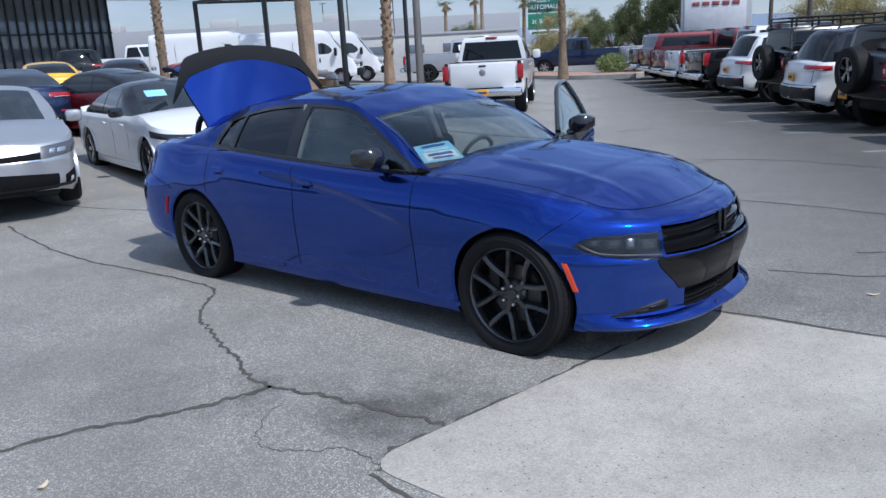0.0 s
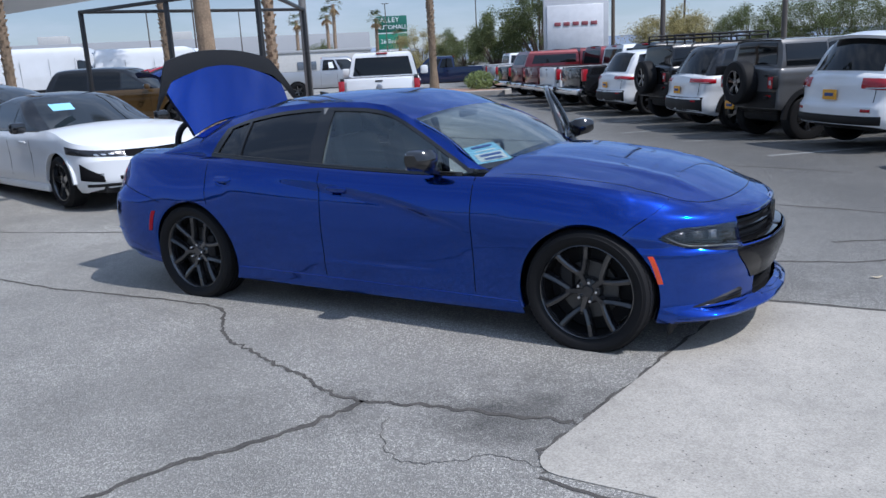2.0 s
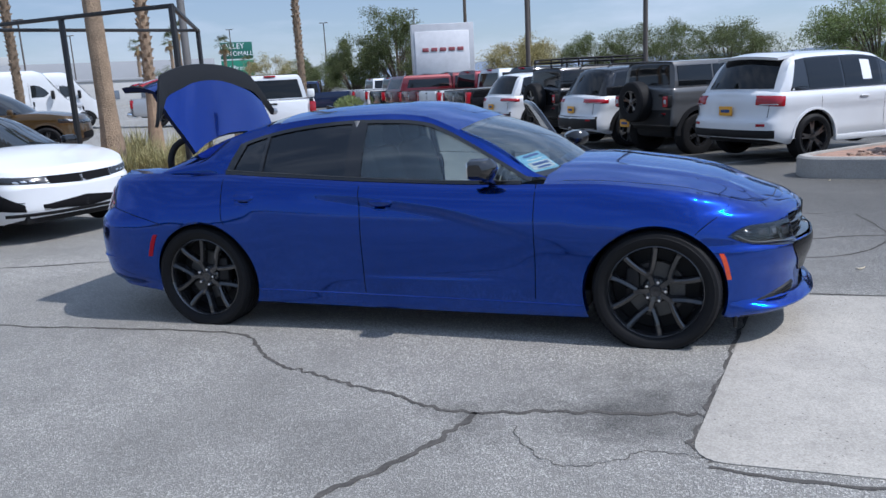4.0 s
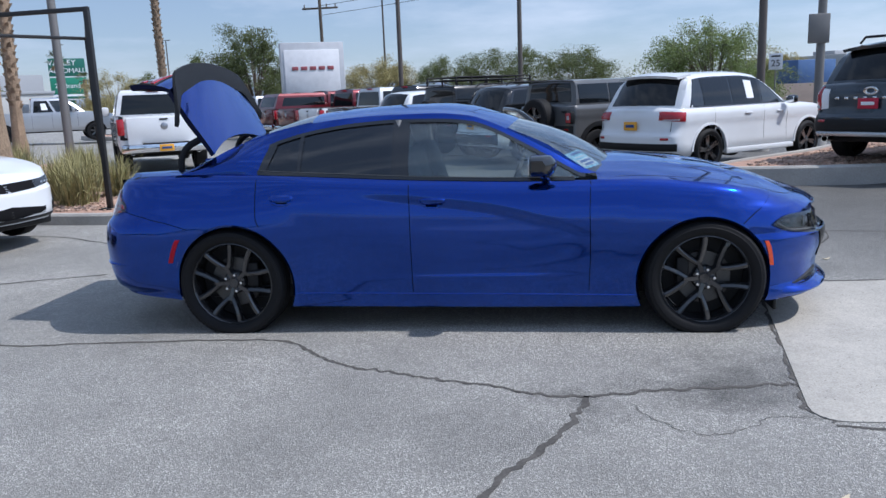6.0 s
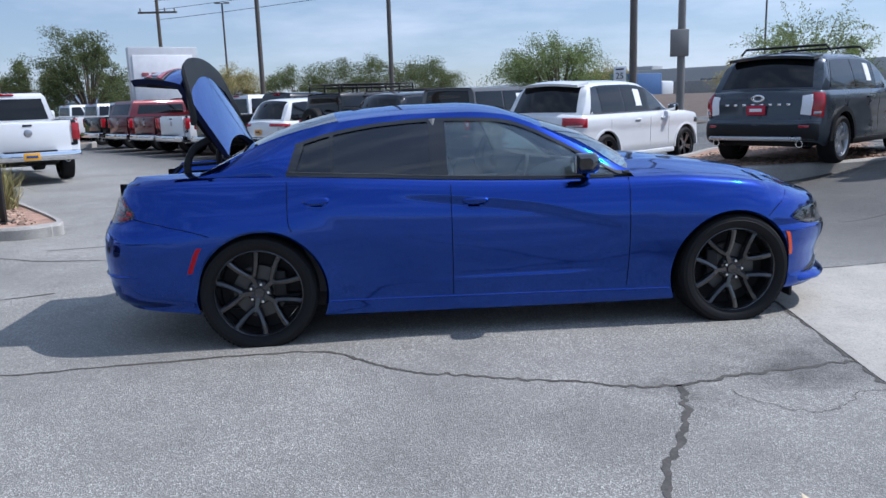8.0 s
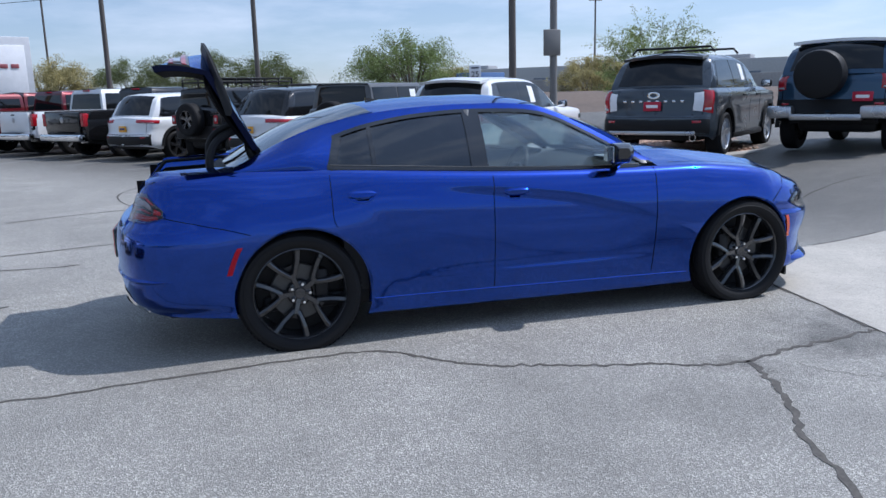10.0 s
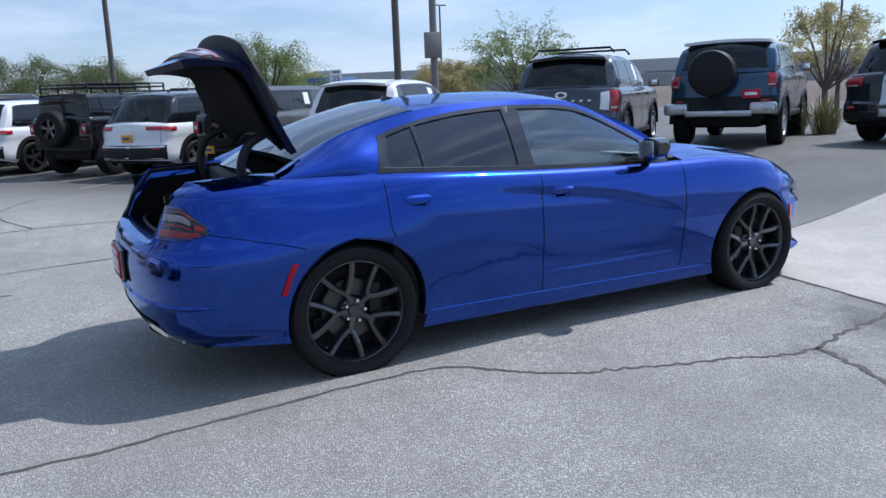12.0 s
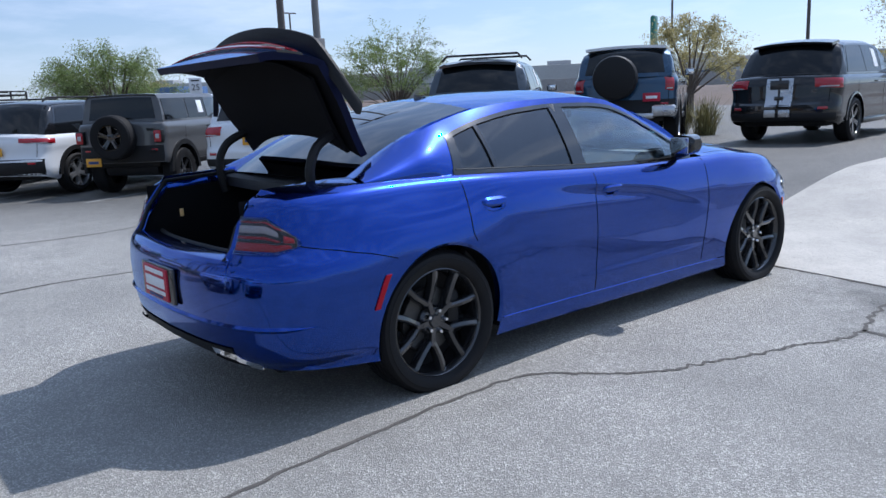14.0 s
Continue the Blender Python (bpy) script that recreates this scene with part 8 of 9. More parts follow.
POST = mat("black painted steel", (0.014, 0.013, 0.013), 0.45, bump=0.001)
POLE = mat("weathered brown steel pole", (0.09, 0.075, 0.065), 0.55, var=0.2)
GALV = mat("galvanised pole", (0.2, 0.19, 0.18), 0.5, metal=0.4)
frame_top = 2.84
fr = thing("shade_frame", "black steel frame of a shade canopy without its cloth", "steel frame", pose(0, 0, 0))
corners = [(-5.5, 4.5), (-7.7, 4.72), (-10.2, 4.95), (-8.05, 8.75)]
for x, y in corners:
    part("post", B().box((x, y, frame_top / 2), (0.07, 0.07, frame_top), 0.008), POST, fr)
    part("foot_plate", B().box((x, y, 0.135), (0.22, 0.22, 0.02), 0.004), POST, fr)
for a, c in ((0, 2), (2, 3), (0, 3)):
    p, q = Vector((*corners[a], frame_top)), Vector((*corners[c], frame_top))
    d = q - p
    part("beam", B().box((0, 0, 0), (d.length + 0.07, 0.06, 0.06), 0.008), POST, fr, m=Matrix.Translation((p + q) / 2) @ Matrix.Rotation(math.atan2(d.y, d.x), 4, "Z"))

BARK = mat("rough palm bark", (0.23, 0.165, 0.11), 0.95, island=0.3, var=0.4, scale=5, fine=40, bump=0.03)
FROND = mat("grey-green palm frond", (0.09, 0.11, 0.045), 0.7, island=0.35)
DEADLEAF = mat("dry palm skirt", (0.3, 0.2, 0.1), 0.9, island=0.3)


def palm(x, y, h, r, seed, smooth_bark=False):
    """A fan palm: a trunk of overlapping bark rings under a crown of fronds."""
    rnd = random.Random(seed)
    t = thing("palm_tree", "tall fan palm with a rough brown trunk" if not smooth_bark else "tall fan palm with a smooth tan trunk", "palm tree", pose(x, y, 0), "palm trees")
    lean = rnd.uniform(-0.02, 0.02)
    rows = []
    n = int(h / 0.3)
    girth = lambda z: r * (1.25 - 0.45 * step(0, 1.5, z) - 0.1 * z / h)
    for k in range(n + 1):
        z = h * k / n
        rr = girth(z) * (0.96 if not smooth_bark else 1.0)
        rows.append([(lean * z + rr * rnd.uniform(0.94, 1.05) * math.cos(a / 14 * 6.2832), rr * rnd.uniform(0.94, 1.05) * math.sin(a / 14 * 6.2832), z) for a in range(14)])
    trunk_b = B().grid(rows, wrap=True)
    if not smooth_bark:      # cut leaf bases, rougher and longer towards the crown
        for k in range(int((h - 1.6) * 26)):
            z = 1.6 + k / 26
            a, out = k * 2.39996 + rnd.uniform(-0.2, 0.2), rnd.uniform(0.02, 0.07) + 0.03 * step(2.0, 4.0, z)
            rr = girth(z) * 0.94
            d, s = Vector((math.cos(a), math.sin(a), 0)), Vector((-math.sin(a), math.cos(a), 0))
            c = Vector((lean * z, 0, z))
            lift, wd = rnd.uniform(0.07, 0.14), rnd.uniform(0.04, 0.065)
            trunk_b.add([c + d * rr + s * wd, c + d * rr - s * wd, c + d * (rr + out) + s * wd * 0.5 + Vector((0, 0, lift)), c + d * (rr + out) - s * wd * 0.5 + Vector((0, 0, lift)), c + d * rr * 0.9 + Vector((0, 0, lift * 1.1))],
                        [(0, 1, 3, 2), (2, 3, 4), (0, 2, 4), (1, 4, 3)])
    part("trunk", trunk_b, BARK, t, sharp=25, weld=0)
    crown, dead = B(), B()
    for k in range(46):
        a, e = rnd.uniform(0, 6.283), rnd.uniform(-0.5, 1.3)
        target = crown if k < 36 else dead
        if k >= 36:
            e = rnd.uniform(-1.4, -0.9)
        L = rnd.uniform(1.0, 1.5)
        base = Vector((lean * h, 0, h))
        d = Vector((math.cos(a) * math.cos(e), math.sin(a) * math.cos(e), math.sin(e)))
        side = d.cross(Vector((0, 0, 1))).normalized()
        hub = base + d * L * 0.55
        for j in range(9):
            f = (j / 8 - 0.5) * 2.2
            tip = hub + (d * math.cos(f) + side * math.sin(f)) * L * 0.55 + Vector((0, 0, -0.22 * L * (0.5 + abs(f) * 0.4)))
            w = (d * -math.sin(f) + side * math.cos(f)) * 0.035
            mid = hub.lerp(tip, 0.55) + Vector((0, 0, 0.05))
            target.add([hub, mid + w, tip, mid - w], [(0, 1, 2, 3)])
    part("crown", crown, FROND, t)
    part("dead_fronds", dead, DEADLEAF, t)


palm(-8.2, 6.05, 7.0, 0.2, 1, True)
palm(-12.6, 12.8, 8.5, 0.19, 2)
palm(-22.0, 17.5, 9.0, 0.2, 3)
palm(-16.0, 28.0, 10.0, 0.22, 4)
palm(-26.5, 13.7, 9.0, 0.24, 5)
for i, (x, y, h) in enumerate(((-62, 82, 9.5), (-66, 86, 8.5), (-58, 86, 7.5), (-70, 84, 8), (-60, 95, 5.5))):
    palm(x, y, h, 0.3, 20 + i)

GRASS = mat("dry straw-green grass blades", (0.3, 0.27, 0.12), 0.8, island=0.4)


def tuft(x, y, z, r, h, n, seed):
    """A clump of arching dry blades."""
    rnd = random.Random(seed)
    b = B()
    for _ in range(n):
        a, e = rnd.uniform(0, 6.283), abs(rnd.gauss(0, 0.55))
        s = Vector((x + rnd.uniform(-r, r) * 0.35, y + rnd.uniform(-r, r) * 0.35, z))
        d = Vector((math.cos(a), math.sin(a), 0))
        L = h * rnd.uniform(0.6, 1.1)
        w = d.cross(Vector((0, 0, 1))) * rnd.uniform(0.005, 0.011)
        m1 = s + Vector((0, 0, L * 0.6 * math.cos(e * 0.6))) + d * L * 0.5 * math.sin(e)
        tip = m1 + Vector((0, 0, L * 0.4 * math.cos(e * 1.5))) + d * L * 0.55 * math.sin(e * 1.3)
        b.add([s - w, s + w, m1 + w * 0.8, tip, m1 - w * 0.8], [(0, 1, 2, 4), (4, 2, 3)])
    tagged(part("grass_clump", b, GRASS), "dry straw-coloured ornamental grass clump on gravel", "grass", "grass clumps", "stuff")


for i, (x, y, r, h) in enumerate(((-6.3, 5.0, 0.6, 0.75), (-6.9, 5.6, 0.6, 0.8), (-7.4, 5.3, 0.6, 0.7), (-7.0, 6.6, 0.6, 0.85), (-7.9, 7.6, 0.6, 0.8), (-6.2, 6.0, 0.5, 0.7), (-8.6, 6.9, 0.6, 0.8), (-8.7, 9.2, 0.6, 0.7), (-9.4, 8.2, 0.6, 0.9), (11.6, 5.9, 0.5, 0.9), (11.2, 6.3, 0.4, 0.8))):
    tuft(x, y, 0.12 + rise(x, y) if x < 0 else 0.33, r, h, 330, 40 + i)


def leaf_cloud(b, centre, radii, n, size, rnd):
    for _ in range(n):
        d = Vector((rnd.gauss(0, 1), rnd.gauss(0, 1), rnd.gauss(0, 1))).normalized() * rnd.uniform(0.35, 1.0) ** 0.6
        p = Vector(centre) + Vector((d.x * radii[0], d.y * radii[1], d.z * radii[2]))
        u = Vector((rnd.uniform(-1, 1), rnd.uniform(-1, 1), rnd.uniform(-1, 1))).normalized()
        w = u.orthogonal().normalized()
        s = size * rnd.uniform(0.5, 1.2)
        b.add([p - u * s, p + w * s * 0.45, p + u * s, p - w * s * 0.45], [(0, 1, 2, 3)])


WOOD = mat("grey-brown bark", (0.11, 0.085, 0.065), 0.95, var=0.35, scale=4, fine=30, bump=0.02)
LEAF_A = mat("dusty olive leaves", (0.13, 0.155, 0.06), 0.65, island=0.3)
LEAF_B = mat("fresh green feathery leaves", (0.2, 0.255, 0.09), 0.65, island=0.4)
LEAF_C = mat("dry yellow-green leaves", (0.38, 0.33, 0.15), 0.7, island=0.4)


def lit_through(m, share=0.45):
    """Thin leaves let some of the sun through."""
    n, l = m.node_tree.nodes, m.node_tree.links
    mix, tr = n.new("ShaderNodeMixShader"), n.new("ShaderNodeBsdfTranslucent")
    l.new(n["Principled BSDF"].inputs["Base Color"].links[0].from_socket, tr.inputs["Color"])
    mix.inputs["Fac"].default_value = share
    l.new(n["Principled BSDF"].outputs["BSDF"], mix.inputs[1])
    l.new(tr.outputs["BSDF"], mix.inputs[2])
    l.new(mix.outputs["Shader"], n["Material Output"].inputs["Surface"])


for leaf_mat in (LEAF_A, LEAF_B, LEAF_C):
    lit_through(leaf_mat)


def leaf_mesh(name, centres, sizes, material, seed):
    """Many small narrow leaves as one mesh."""
    rg = np.random.default_rng(seed)
    c = np.asarray(centres)
    n = len(c)
    u = rg.normal(size=(n, 3))
    u /= np.linalg.norm(u, axis=1)[:, None]
    w = np.cross(u, rg.normal(size=(n, 3)))
    w /= np.linalg.norm(w, axis=1)[:, None]
    s = np.asarray(sizes)[:, None]
    v = np.stack([c - u * s, c + w * s * 0.4, c + u * s, c - w * s * 0.4], 1).reshape(-1, 3)
    me = bpy.data.meshes.new(name)
    me.from_pydata(v.tolist(), [], [(4 * i, 4 * i + 1, 4 * i + 2, 4 * i + 3) for i in range(n)])
    me.materials.append(material)
    return me


def tree(x, y, z0, h, spread, leaf, seed, label, n=2600, size=0.14, trunk=0.16, airy=0.55, clumps=22, low=0.35, droop=0.5, feather=0.12):
    """A desert tree: forked limbs, arching twigs, and fine leaves strung along them."""
    rnd = random.Random(seed)
    rg = np.random.default_rng(seed)
    t = thing("tree", label, "tree", pose(x, y, z0), "trees beyond the lot")
    wood = B()
    fork = Vector((rnd.uniform(-0.1, 0.1) * h * 0.1, 0, h * low * 0.5))
    wood.tube([(0, 0, -0.5), fork * 0.5 + Vector((rnd.uniform(-0.05, 0.05), 0, 0)), fork], [trunk, trunk * 0.85, trunk * 0.75], 7)
    spots, sizes = [], []
    per = max(3, n // (clumps * 7))
    for k in range(clumps):
        a = k * 2.4 + rnd.uniform(-0.4, 0.4)
        e = rnd.uniform(0.0, 1.0)
        reach = spread * math.sqrt(max(0.05, 1 - (e - 0.25) ** 2 * 1.5)) * rnd.uniform(0.35, 0.8)
        q = Vector((math.cos(a) * reach, math.sin(a) * reach, h * low + h * (1 - low) * e * 0.78))
        mid = fork.lerp(q, 0.5) + Vector((0, 0, 0.1 * h * rnd.uniform(0.0, 0.8)))
        wood.tube([fork, mid, q], [trunk * 0.4, trunk * 0.22, trunk * 0.06], 5)
        for _ in range(7):
            s = mid.lerp(q, rnd.uniform(0.35, 1.0))
            d = (Vector((math.cos(a), math.sin(a), 0)) * rnd.uniform(0.2, 1.0) + Vector((rnd.uniform(-0.8, 0.8), rnd.uniform(-0.8, 0.8), rnd.uniform(0.1, 1.1)))).normalized()
            L = spread * rnd.uniform(0.22, 0.5)
            path = [s + d * L * f + Vector((0, 0, -droop * L * f * f)) for f in (0, 0.33, 0.66, 1.0)]
            wood.tube(path, [trunk * 0.07, trunk * 0.05, trunk * 0.035, trunk * 0.015], 3)
            f = rg.uniform(0.05, 1.05, per)
            pts = np.array(s)[None] + np.array(d)[None] * (L * f)[:, None]
            pts[:, 2] -= droop * L * f * f
            spots.append(pts + np.clip(rg.normal(size=(per, 3)), -1.3, 1.3) * feather * L * np.array([1, 1, airy * 1.4]))
            sizes.append(size * rg.uniform(0.35, 0.9, per))
    part("trunk", wood, WOOD, t)
    part("crown", leaf_mesh("crown", np.concatenate(spots), np.concatenate(sizes), leaf, seed), leaf, t)


tree(11.0, 44.0, 0, 6.0, 5.0, LEAF_B, 1, "wide green feathery desert tree", 60000, 0.085, 0.2, 0.5, 60, 0.1, 0.75, 0.13)
tree(14.3, 21.0, 0.3, 4.3, 2.5, LEAF_B, 2, "airy pale green desert tree", 15000, 0.06, 0.09, 0.5, 40, 0.25, 0.15, 0.1)
tree(16.5, 9.5, 0.3, 3.3, 1.9, LEAF_C, 3, "thin yellowing tree with bare branches", 8000, 0.055, 0.1, 0.9, 12, 0.5, 1.0, 0.1)
tree(22.0, 13.0, 0.3, 4.2, 2.3, LEAF_C, 4, "thin yellowing tree with bare branches", 7000, 0.06, 0.1, 0.7, 14, 0.45, 0.6, 0.1)
tree(26.0, 6.5, 0.3, 4.8, 2.6, LEAF_C, 5, "thin yellowing tree with bare branches", 8000, 0.06, 0.1, 0.7, 14, 0.45, 0.6, 0.1)
tree(30.0, 3.0, 0.3, 6.0, 3.6, LEAF_A, 6, "olive green tree at the roadside", 9000, 0.11, 0.15, 0.6, 34, 0.25, 0.6)
tree(-22.0, 56.0, 0, 9.0, 4.2, LEAF_A, 7, "tall olive green tree behind the truck row", 42000, 0.11, 0.24, 0.8, 34, 0.15, 0.45, 0.14)
tree(-27.0, 58.0, 0, 6.2, 3.2, LEAF_A, 8, "olive green tree behind the truck row", 24000, 0.11, 0.2, 0.8, 24, 0.15, 0.45, 0.14)
for i, (x, y, h, s, lf) in enumerate(((-14, 66, 6.0, 5.0, LEAF_C), (-8, 70, 6.4, 5.5, LEAF_A), (-2, 72, 6.8, 6.0, LEAF_A), (4, 74, 6.6, 6.0, LEAF_A), (-36, 70, 6.0, 5.0, LEAF_A), (-44, 74, 6.0, 5.5, LEAF_C), (22, 68, 5.0, 4.5, LEAF_C), (28, 52, 5.0, 4.0, LEAF_C), (-70, 88, 6.0, 5.5, LEAF_A), (38, 60, 5, 5, LEAF_A))):
    tree(x, y, 0, h, s, lf, 60 + i, "dusty desert tree in a distant belt", 44000, 0.1, 0.2, 0.7, 34, 0.05, 0.6, 0.13)
bush = B()
leaf_cloud(bush, (-15.2, 31.2, 0.55), (0.8, 0.8, 0.5), 1500, 0.07, random.Random(5))
solid("shrub", bush, LEAF_B, "rounded bright green shrub in the gravel bed", "shrub")


def pole(x, y, h, r, material, label, head=True, z0=0.0):
    t = thing("light_pole", label, "light pole", pose(x, y, z0), "light poles")
    part("shaft", B().tube([(0, 0, 0), (0, 0, h)], [r, r * 0.75], 12), material, t)
    part("base", B().tube([(0, 0, -0.4), (0, 0, 0.25)], 0.25, 14), KERB, t)
    if head:
        part("lamp_head", B().box((0.45, 0, h), (0.6, 0.35, 0.12), 0.03), material, t)
        part("lamp_head", B().box((-0.45, 0, h), (0.6, 0.35, 0.12), 0.03), material, t)
        part("arm", B().tube([(-0.4, 0, h - 0.02), (0.4, 0, h - 0.02)], 0.04, 6), material, t)


pole(7.42, 15.05, 9.5, 0.11, GALV, "grey steel light pole with a small sign box")
pole(5.7, 13.8, 9.0, 0.1, POLE, "brown steel light pole behind the white suv")
pole(-0.12, 22.6, 9.0, 0.09, POLE, "brown steel light pole behind the row")
pole(-5.5, 29.0, 9.0, 0.11, POLE, "brown steel light pole behind the row")
pole(-11.0, 12.4, 8.0, 0.11, GALV, "grey steel pole in the gravel bed", False)
for i, (x, y, h) in enumerate(((-16, 80, 12), (-40, 110, 12), (-60, 120, 12), (-85, 130, 13), (-100, 105, 12), (-75, 70, 11), (-95, 80, 11), (40, 75, 11), (60, 40, 12), (45, 20, 10), (-125, 110, 12))):
    pole(x, y, h, 0.12, POLE, "distant light pole with twin heads")
box_sign = thing("sign_box", "small dark sign plate clamped on the grey pole", "sign", pose(7.42, 15.05, 2.75))
part("panel", B().box((-0.1, -0.12, 0), (0.5, 0.06, 0.7), 0.02), GALV, box_sign)

SIGN_WHITE = mat("white sign face", (0.75, 0.75, 0.76), 0.4)
SIGN_GREY = mat("light grey sign box", (0.5, 0.51, 0.53), 0.45)
SIGN_GREEN = mat("dark green sign face", (0.01, 0.12, 0.085), 0.4)
SIGN_LIGHT_GREEN = mat("green message board", (0.015, 0.2, 0.12), 0.4)
SIGN_RED = mat("red sign paint", (0.3, 0.08, 0.09), 0.45)


def letters(text, size, material, parent, m, name="lettering"):
    cu = bpy.data.curves.new(name, "FONT")
    cu.body, cu.size, cu.extrude = text, size, 0.01
    cu.align_x, cu.align_y = "CENTER", "CENTER"
    tmp = bpy.data.objects.new(name, cu)
    scene.collection.objects.link(tmp)
    me = bpy.data.meshes.new_from_object(tmp.evaluated_get(bpy.context.evaluated_depsgraph_get()))
    bpy.data.objects.remove(tmp)
    me.materials.clear()
    me.materials.append(material)
    ob = new(name, me)
    ob.parent, ob.matrix_basis = parent, m
    return ob


dealer = thing("dealer_sign", "light grey box sign with a red wordmark shape", "sign", pose(-10.1, 31.3, 0, 0, 0, 24))
part("sign_box", B().box((0, 0.3, 2.75), (3.0, 0.6, 2.9), 0.04), SIGN_GREY, dealer)
part("sign_face", B().box((-0.05, -0.02, 2.85), (2.6, 0.05, 2.0), 0.02), SIGN_WHITE, dealer)
for k in range(5):
    part("wordmark_block", B().box((-0.86 + k * 0.42, -0.06, 3.0), (0.3, 0.03, 0.17), 0.05), SIGN_RED, dealer)
part("sign_base", B().box((0, 0.3, 0.55), (2.2, 0.5, 1.7), 0.03), SIGN_GREY, dealer)

mall = thing("automall_sign", "tall dark green pylon sign with white lettering", "sign", pose(-97.5, 151.5, 0, 0, 0, 34))
part("upper_panel", B().box((0, 0, 10.2), (7.0, 0.8, 3.6), 0.05), SIGN_GREEN, mall)
part("message_board", B().box((0, 0, 6.4), (7.0, 0.8, 3.4), 0.05), SIGN_LIGHT_GREEN, mall)
part("lower_panel", B().box((0, 0, 4.0), (6.6, 0.7, 1.1), 0.05), SIGN_WHITE, mall)
part("pylon", B().box((0, 0.2, 1.8), (2.0, 0.6, 3.6), 0.05), SIGN_GREEN, mall)
up = pose(0, -0.43, 0, 90)
letters("VALLEY", 1.6, SIGN_WHITE, mall, pose(-0.9, -0.42, 11.1, 90))
letters("AUTOMALL", 1.35, SIGN_WHITE, mall, pose(0, -0.42, 9.5, 90))
letters("26 Brands", 1.35, SIGN_WHITE, mall, pose(0, -0.42, 6.4, 90))
part("text_bar", B().box((0, -0.37, 4.0), (5.4, 0.03, 0.5), 0.02), SIGN_GREEN, mall)

pylon = thing("green_pylon", "distant dark green rounded pylon sign", "sign", pose(120, 85, 0, 0, 0, 20))
part("pylon", B().box((0, 0, 7.0), (2.2, 1.0, 14.0), 0.5), SIGN_GREEN, pylon)

limit = thing("speed_limit_sign", "white speed limit sign on a thin post", "sign", pose(11.7, 34.0, 0, 0, 0, -20))
part("post", B().tube([(0, 0.05, 0), (0, 0.05, 2.8)], 0.03), GALV, limit)
lp = part("sign_plate", B().box((0, 0, 2.45), (0.61, 0.02, 0.76), 0.008), SIGN_WHITE, limit)
letters("25", 0.42, POST, lp, pose(0, -0.016, 2.36, 90))
part("text_bar", B().box((0, -0.014, 2.7), (0.4, 0.008, 0.07), 0.002), POST, lp)

# far buildings
STUCCO = mat("white painted wall", (0.31, 0.32, 0.335), 0.8, var=0.06, scale=0.3, fine=5)
TILT = mat("pale grey concrete wall", (0.43, 0.425, 0.41), 0.85, var=0.12, scale=0.2, fine=4)
BLOCK = mat("grey block wall", (0.34, 0.32, 0.3), 0.9, var=0.2, scale=0.5, fine=6)
STORE = mat("dark storefront glass", (0.1, 0.12, 0.15), 0.08, coat=1.0, var=0.5, scale=0.4)

show = thing("showroom", "glass-fronted showroom with a flat overhanging canopy", "building", pose(-50.0, 24.0, 0, 0, 0, -98))
part("glass_wall", B().box((14, -0.3, 3.2), (28, 0.3, 6.4), 0.02), STORE, show)
for k in range(48):
    part("mullion", B().box((0.1 + k * 0.58, -0.05, 3.2), (0.07, 0.2, 6.4), 0.01), POST, show)
for z in (1.6, 4.0):
    part("transom", B().box((14, -0.05, z), (28, 0.14, 0.1), 0.01), POST, show)
part("side_wall", B().box((0.15, -8, 3.2), (0.3, 15, 6.4), 0.02), STORE, show)
part("canopy", B().box((10, 0, 7.1), (36, 14, 0.9), 0.05), SIGN_GREY, show)
part("fascia", B().box((10, 7.06, 7.15), (36.2, 0.1, 0.7), 0.02), SIGN_GREY, show)

white = thing("white_building", "long low white industrial building", "building", pose(-140, 95, 0, 0, 0, 46))
part("wall", B().box((0, 0, 3.9), (120, 30, 7.8), 0.05), STUCCO, white)
for k in range(4):
    part("roof_unit", B().box((-42 + k * 22, -8, 8.5), (5, 4, 1.8), 0.1), TILT, white)
b2 = thing("grey_building", "pale grey industrial building beyond the vans", "building", pose(-75, 72, 0, 0, 0, 44))
part("wall", B().box((0, 0, 1.75), (40, 16, 3.5), 0.05), TILT, b2)
part("parapet", B().box((0, 0, 3.55), (40.3, 16.3, 0.3), 0.05), STUCCO, b2)
for k in range(8):
    part("window", B().box((-17 + k * 4.8, -8.03, 1.8), (2.4, 0.1, 1.0), 0.02), STORE, b2)
truck = thing("box_truck", "blue box truck parked beyond the block wall", "truck", pose(21.6, 61.0, 0, 0, 0, 30))
part("cargo_box", B().box((0, 0, 2.1), (4.0, 2.2, 2.0), 0.05), mat("sun-faded blue panel", (0.07, 0.14, 0.3), 0.5, var=0.15), truck)
part("cab", B().box((3.0, 0, 1.6), (1.6, 2.0, 1.7), 0.2), WHITE, truck)
part("windscreen", B().box((3.79, 0, 2.0), (0.04, 1.7, 0.7), 0.01), CAB_GLASS, truck)
part("chassis", B().box((0.8, 0, 0.85), (6.2, 1.2, 0.3), 0.03), MATT_BLACK, truck)
for tx in (-1.2, 2.9):
    for ty in (-0.95, 0.95):
        part("wheel", B().lathe([(0.001, -0.13), (0.4, -0.12), (0.45, -0.08), (0.45, 0.08), (0.4, 0.12), (0.001, 0.13)], 20), RUBBER, truck, m=pose(tx, ty, 0.45))

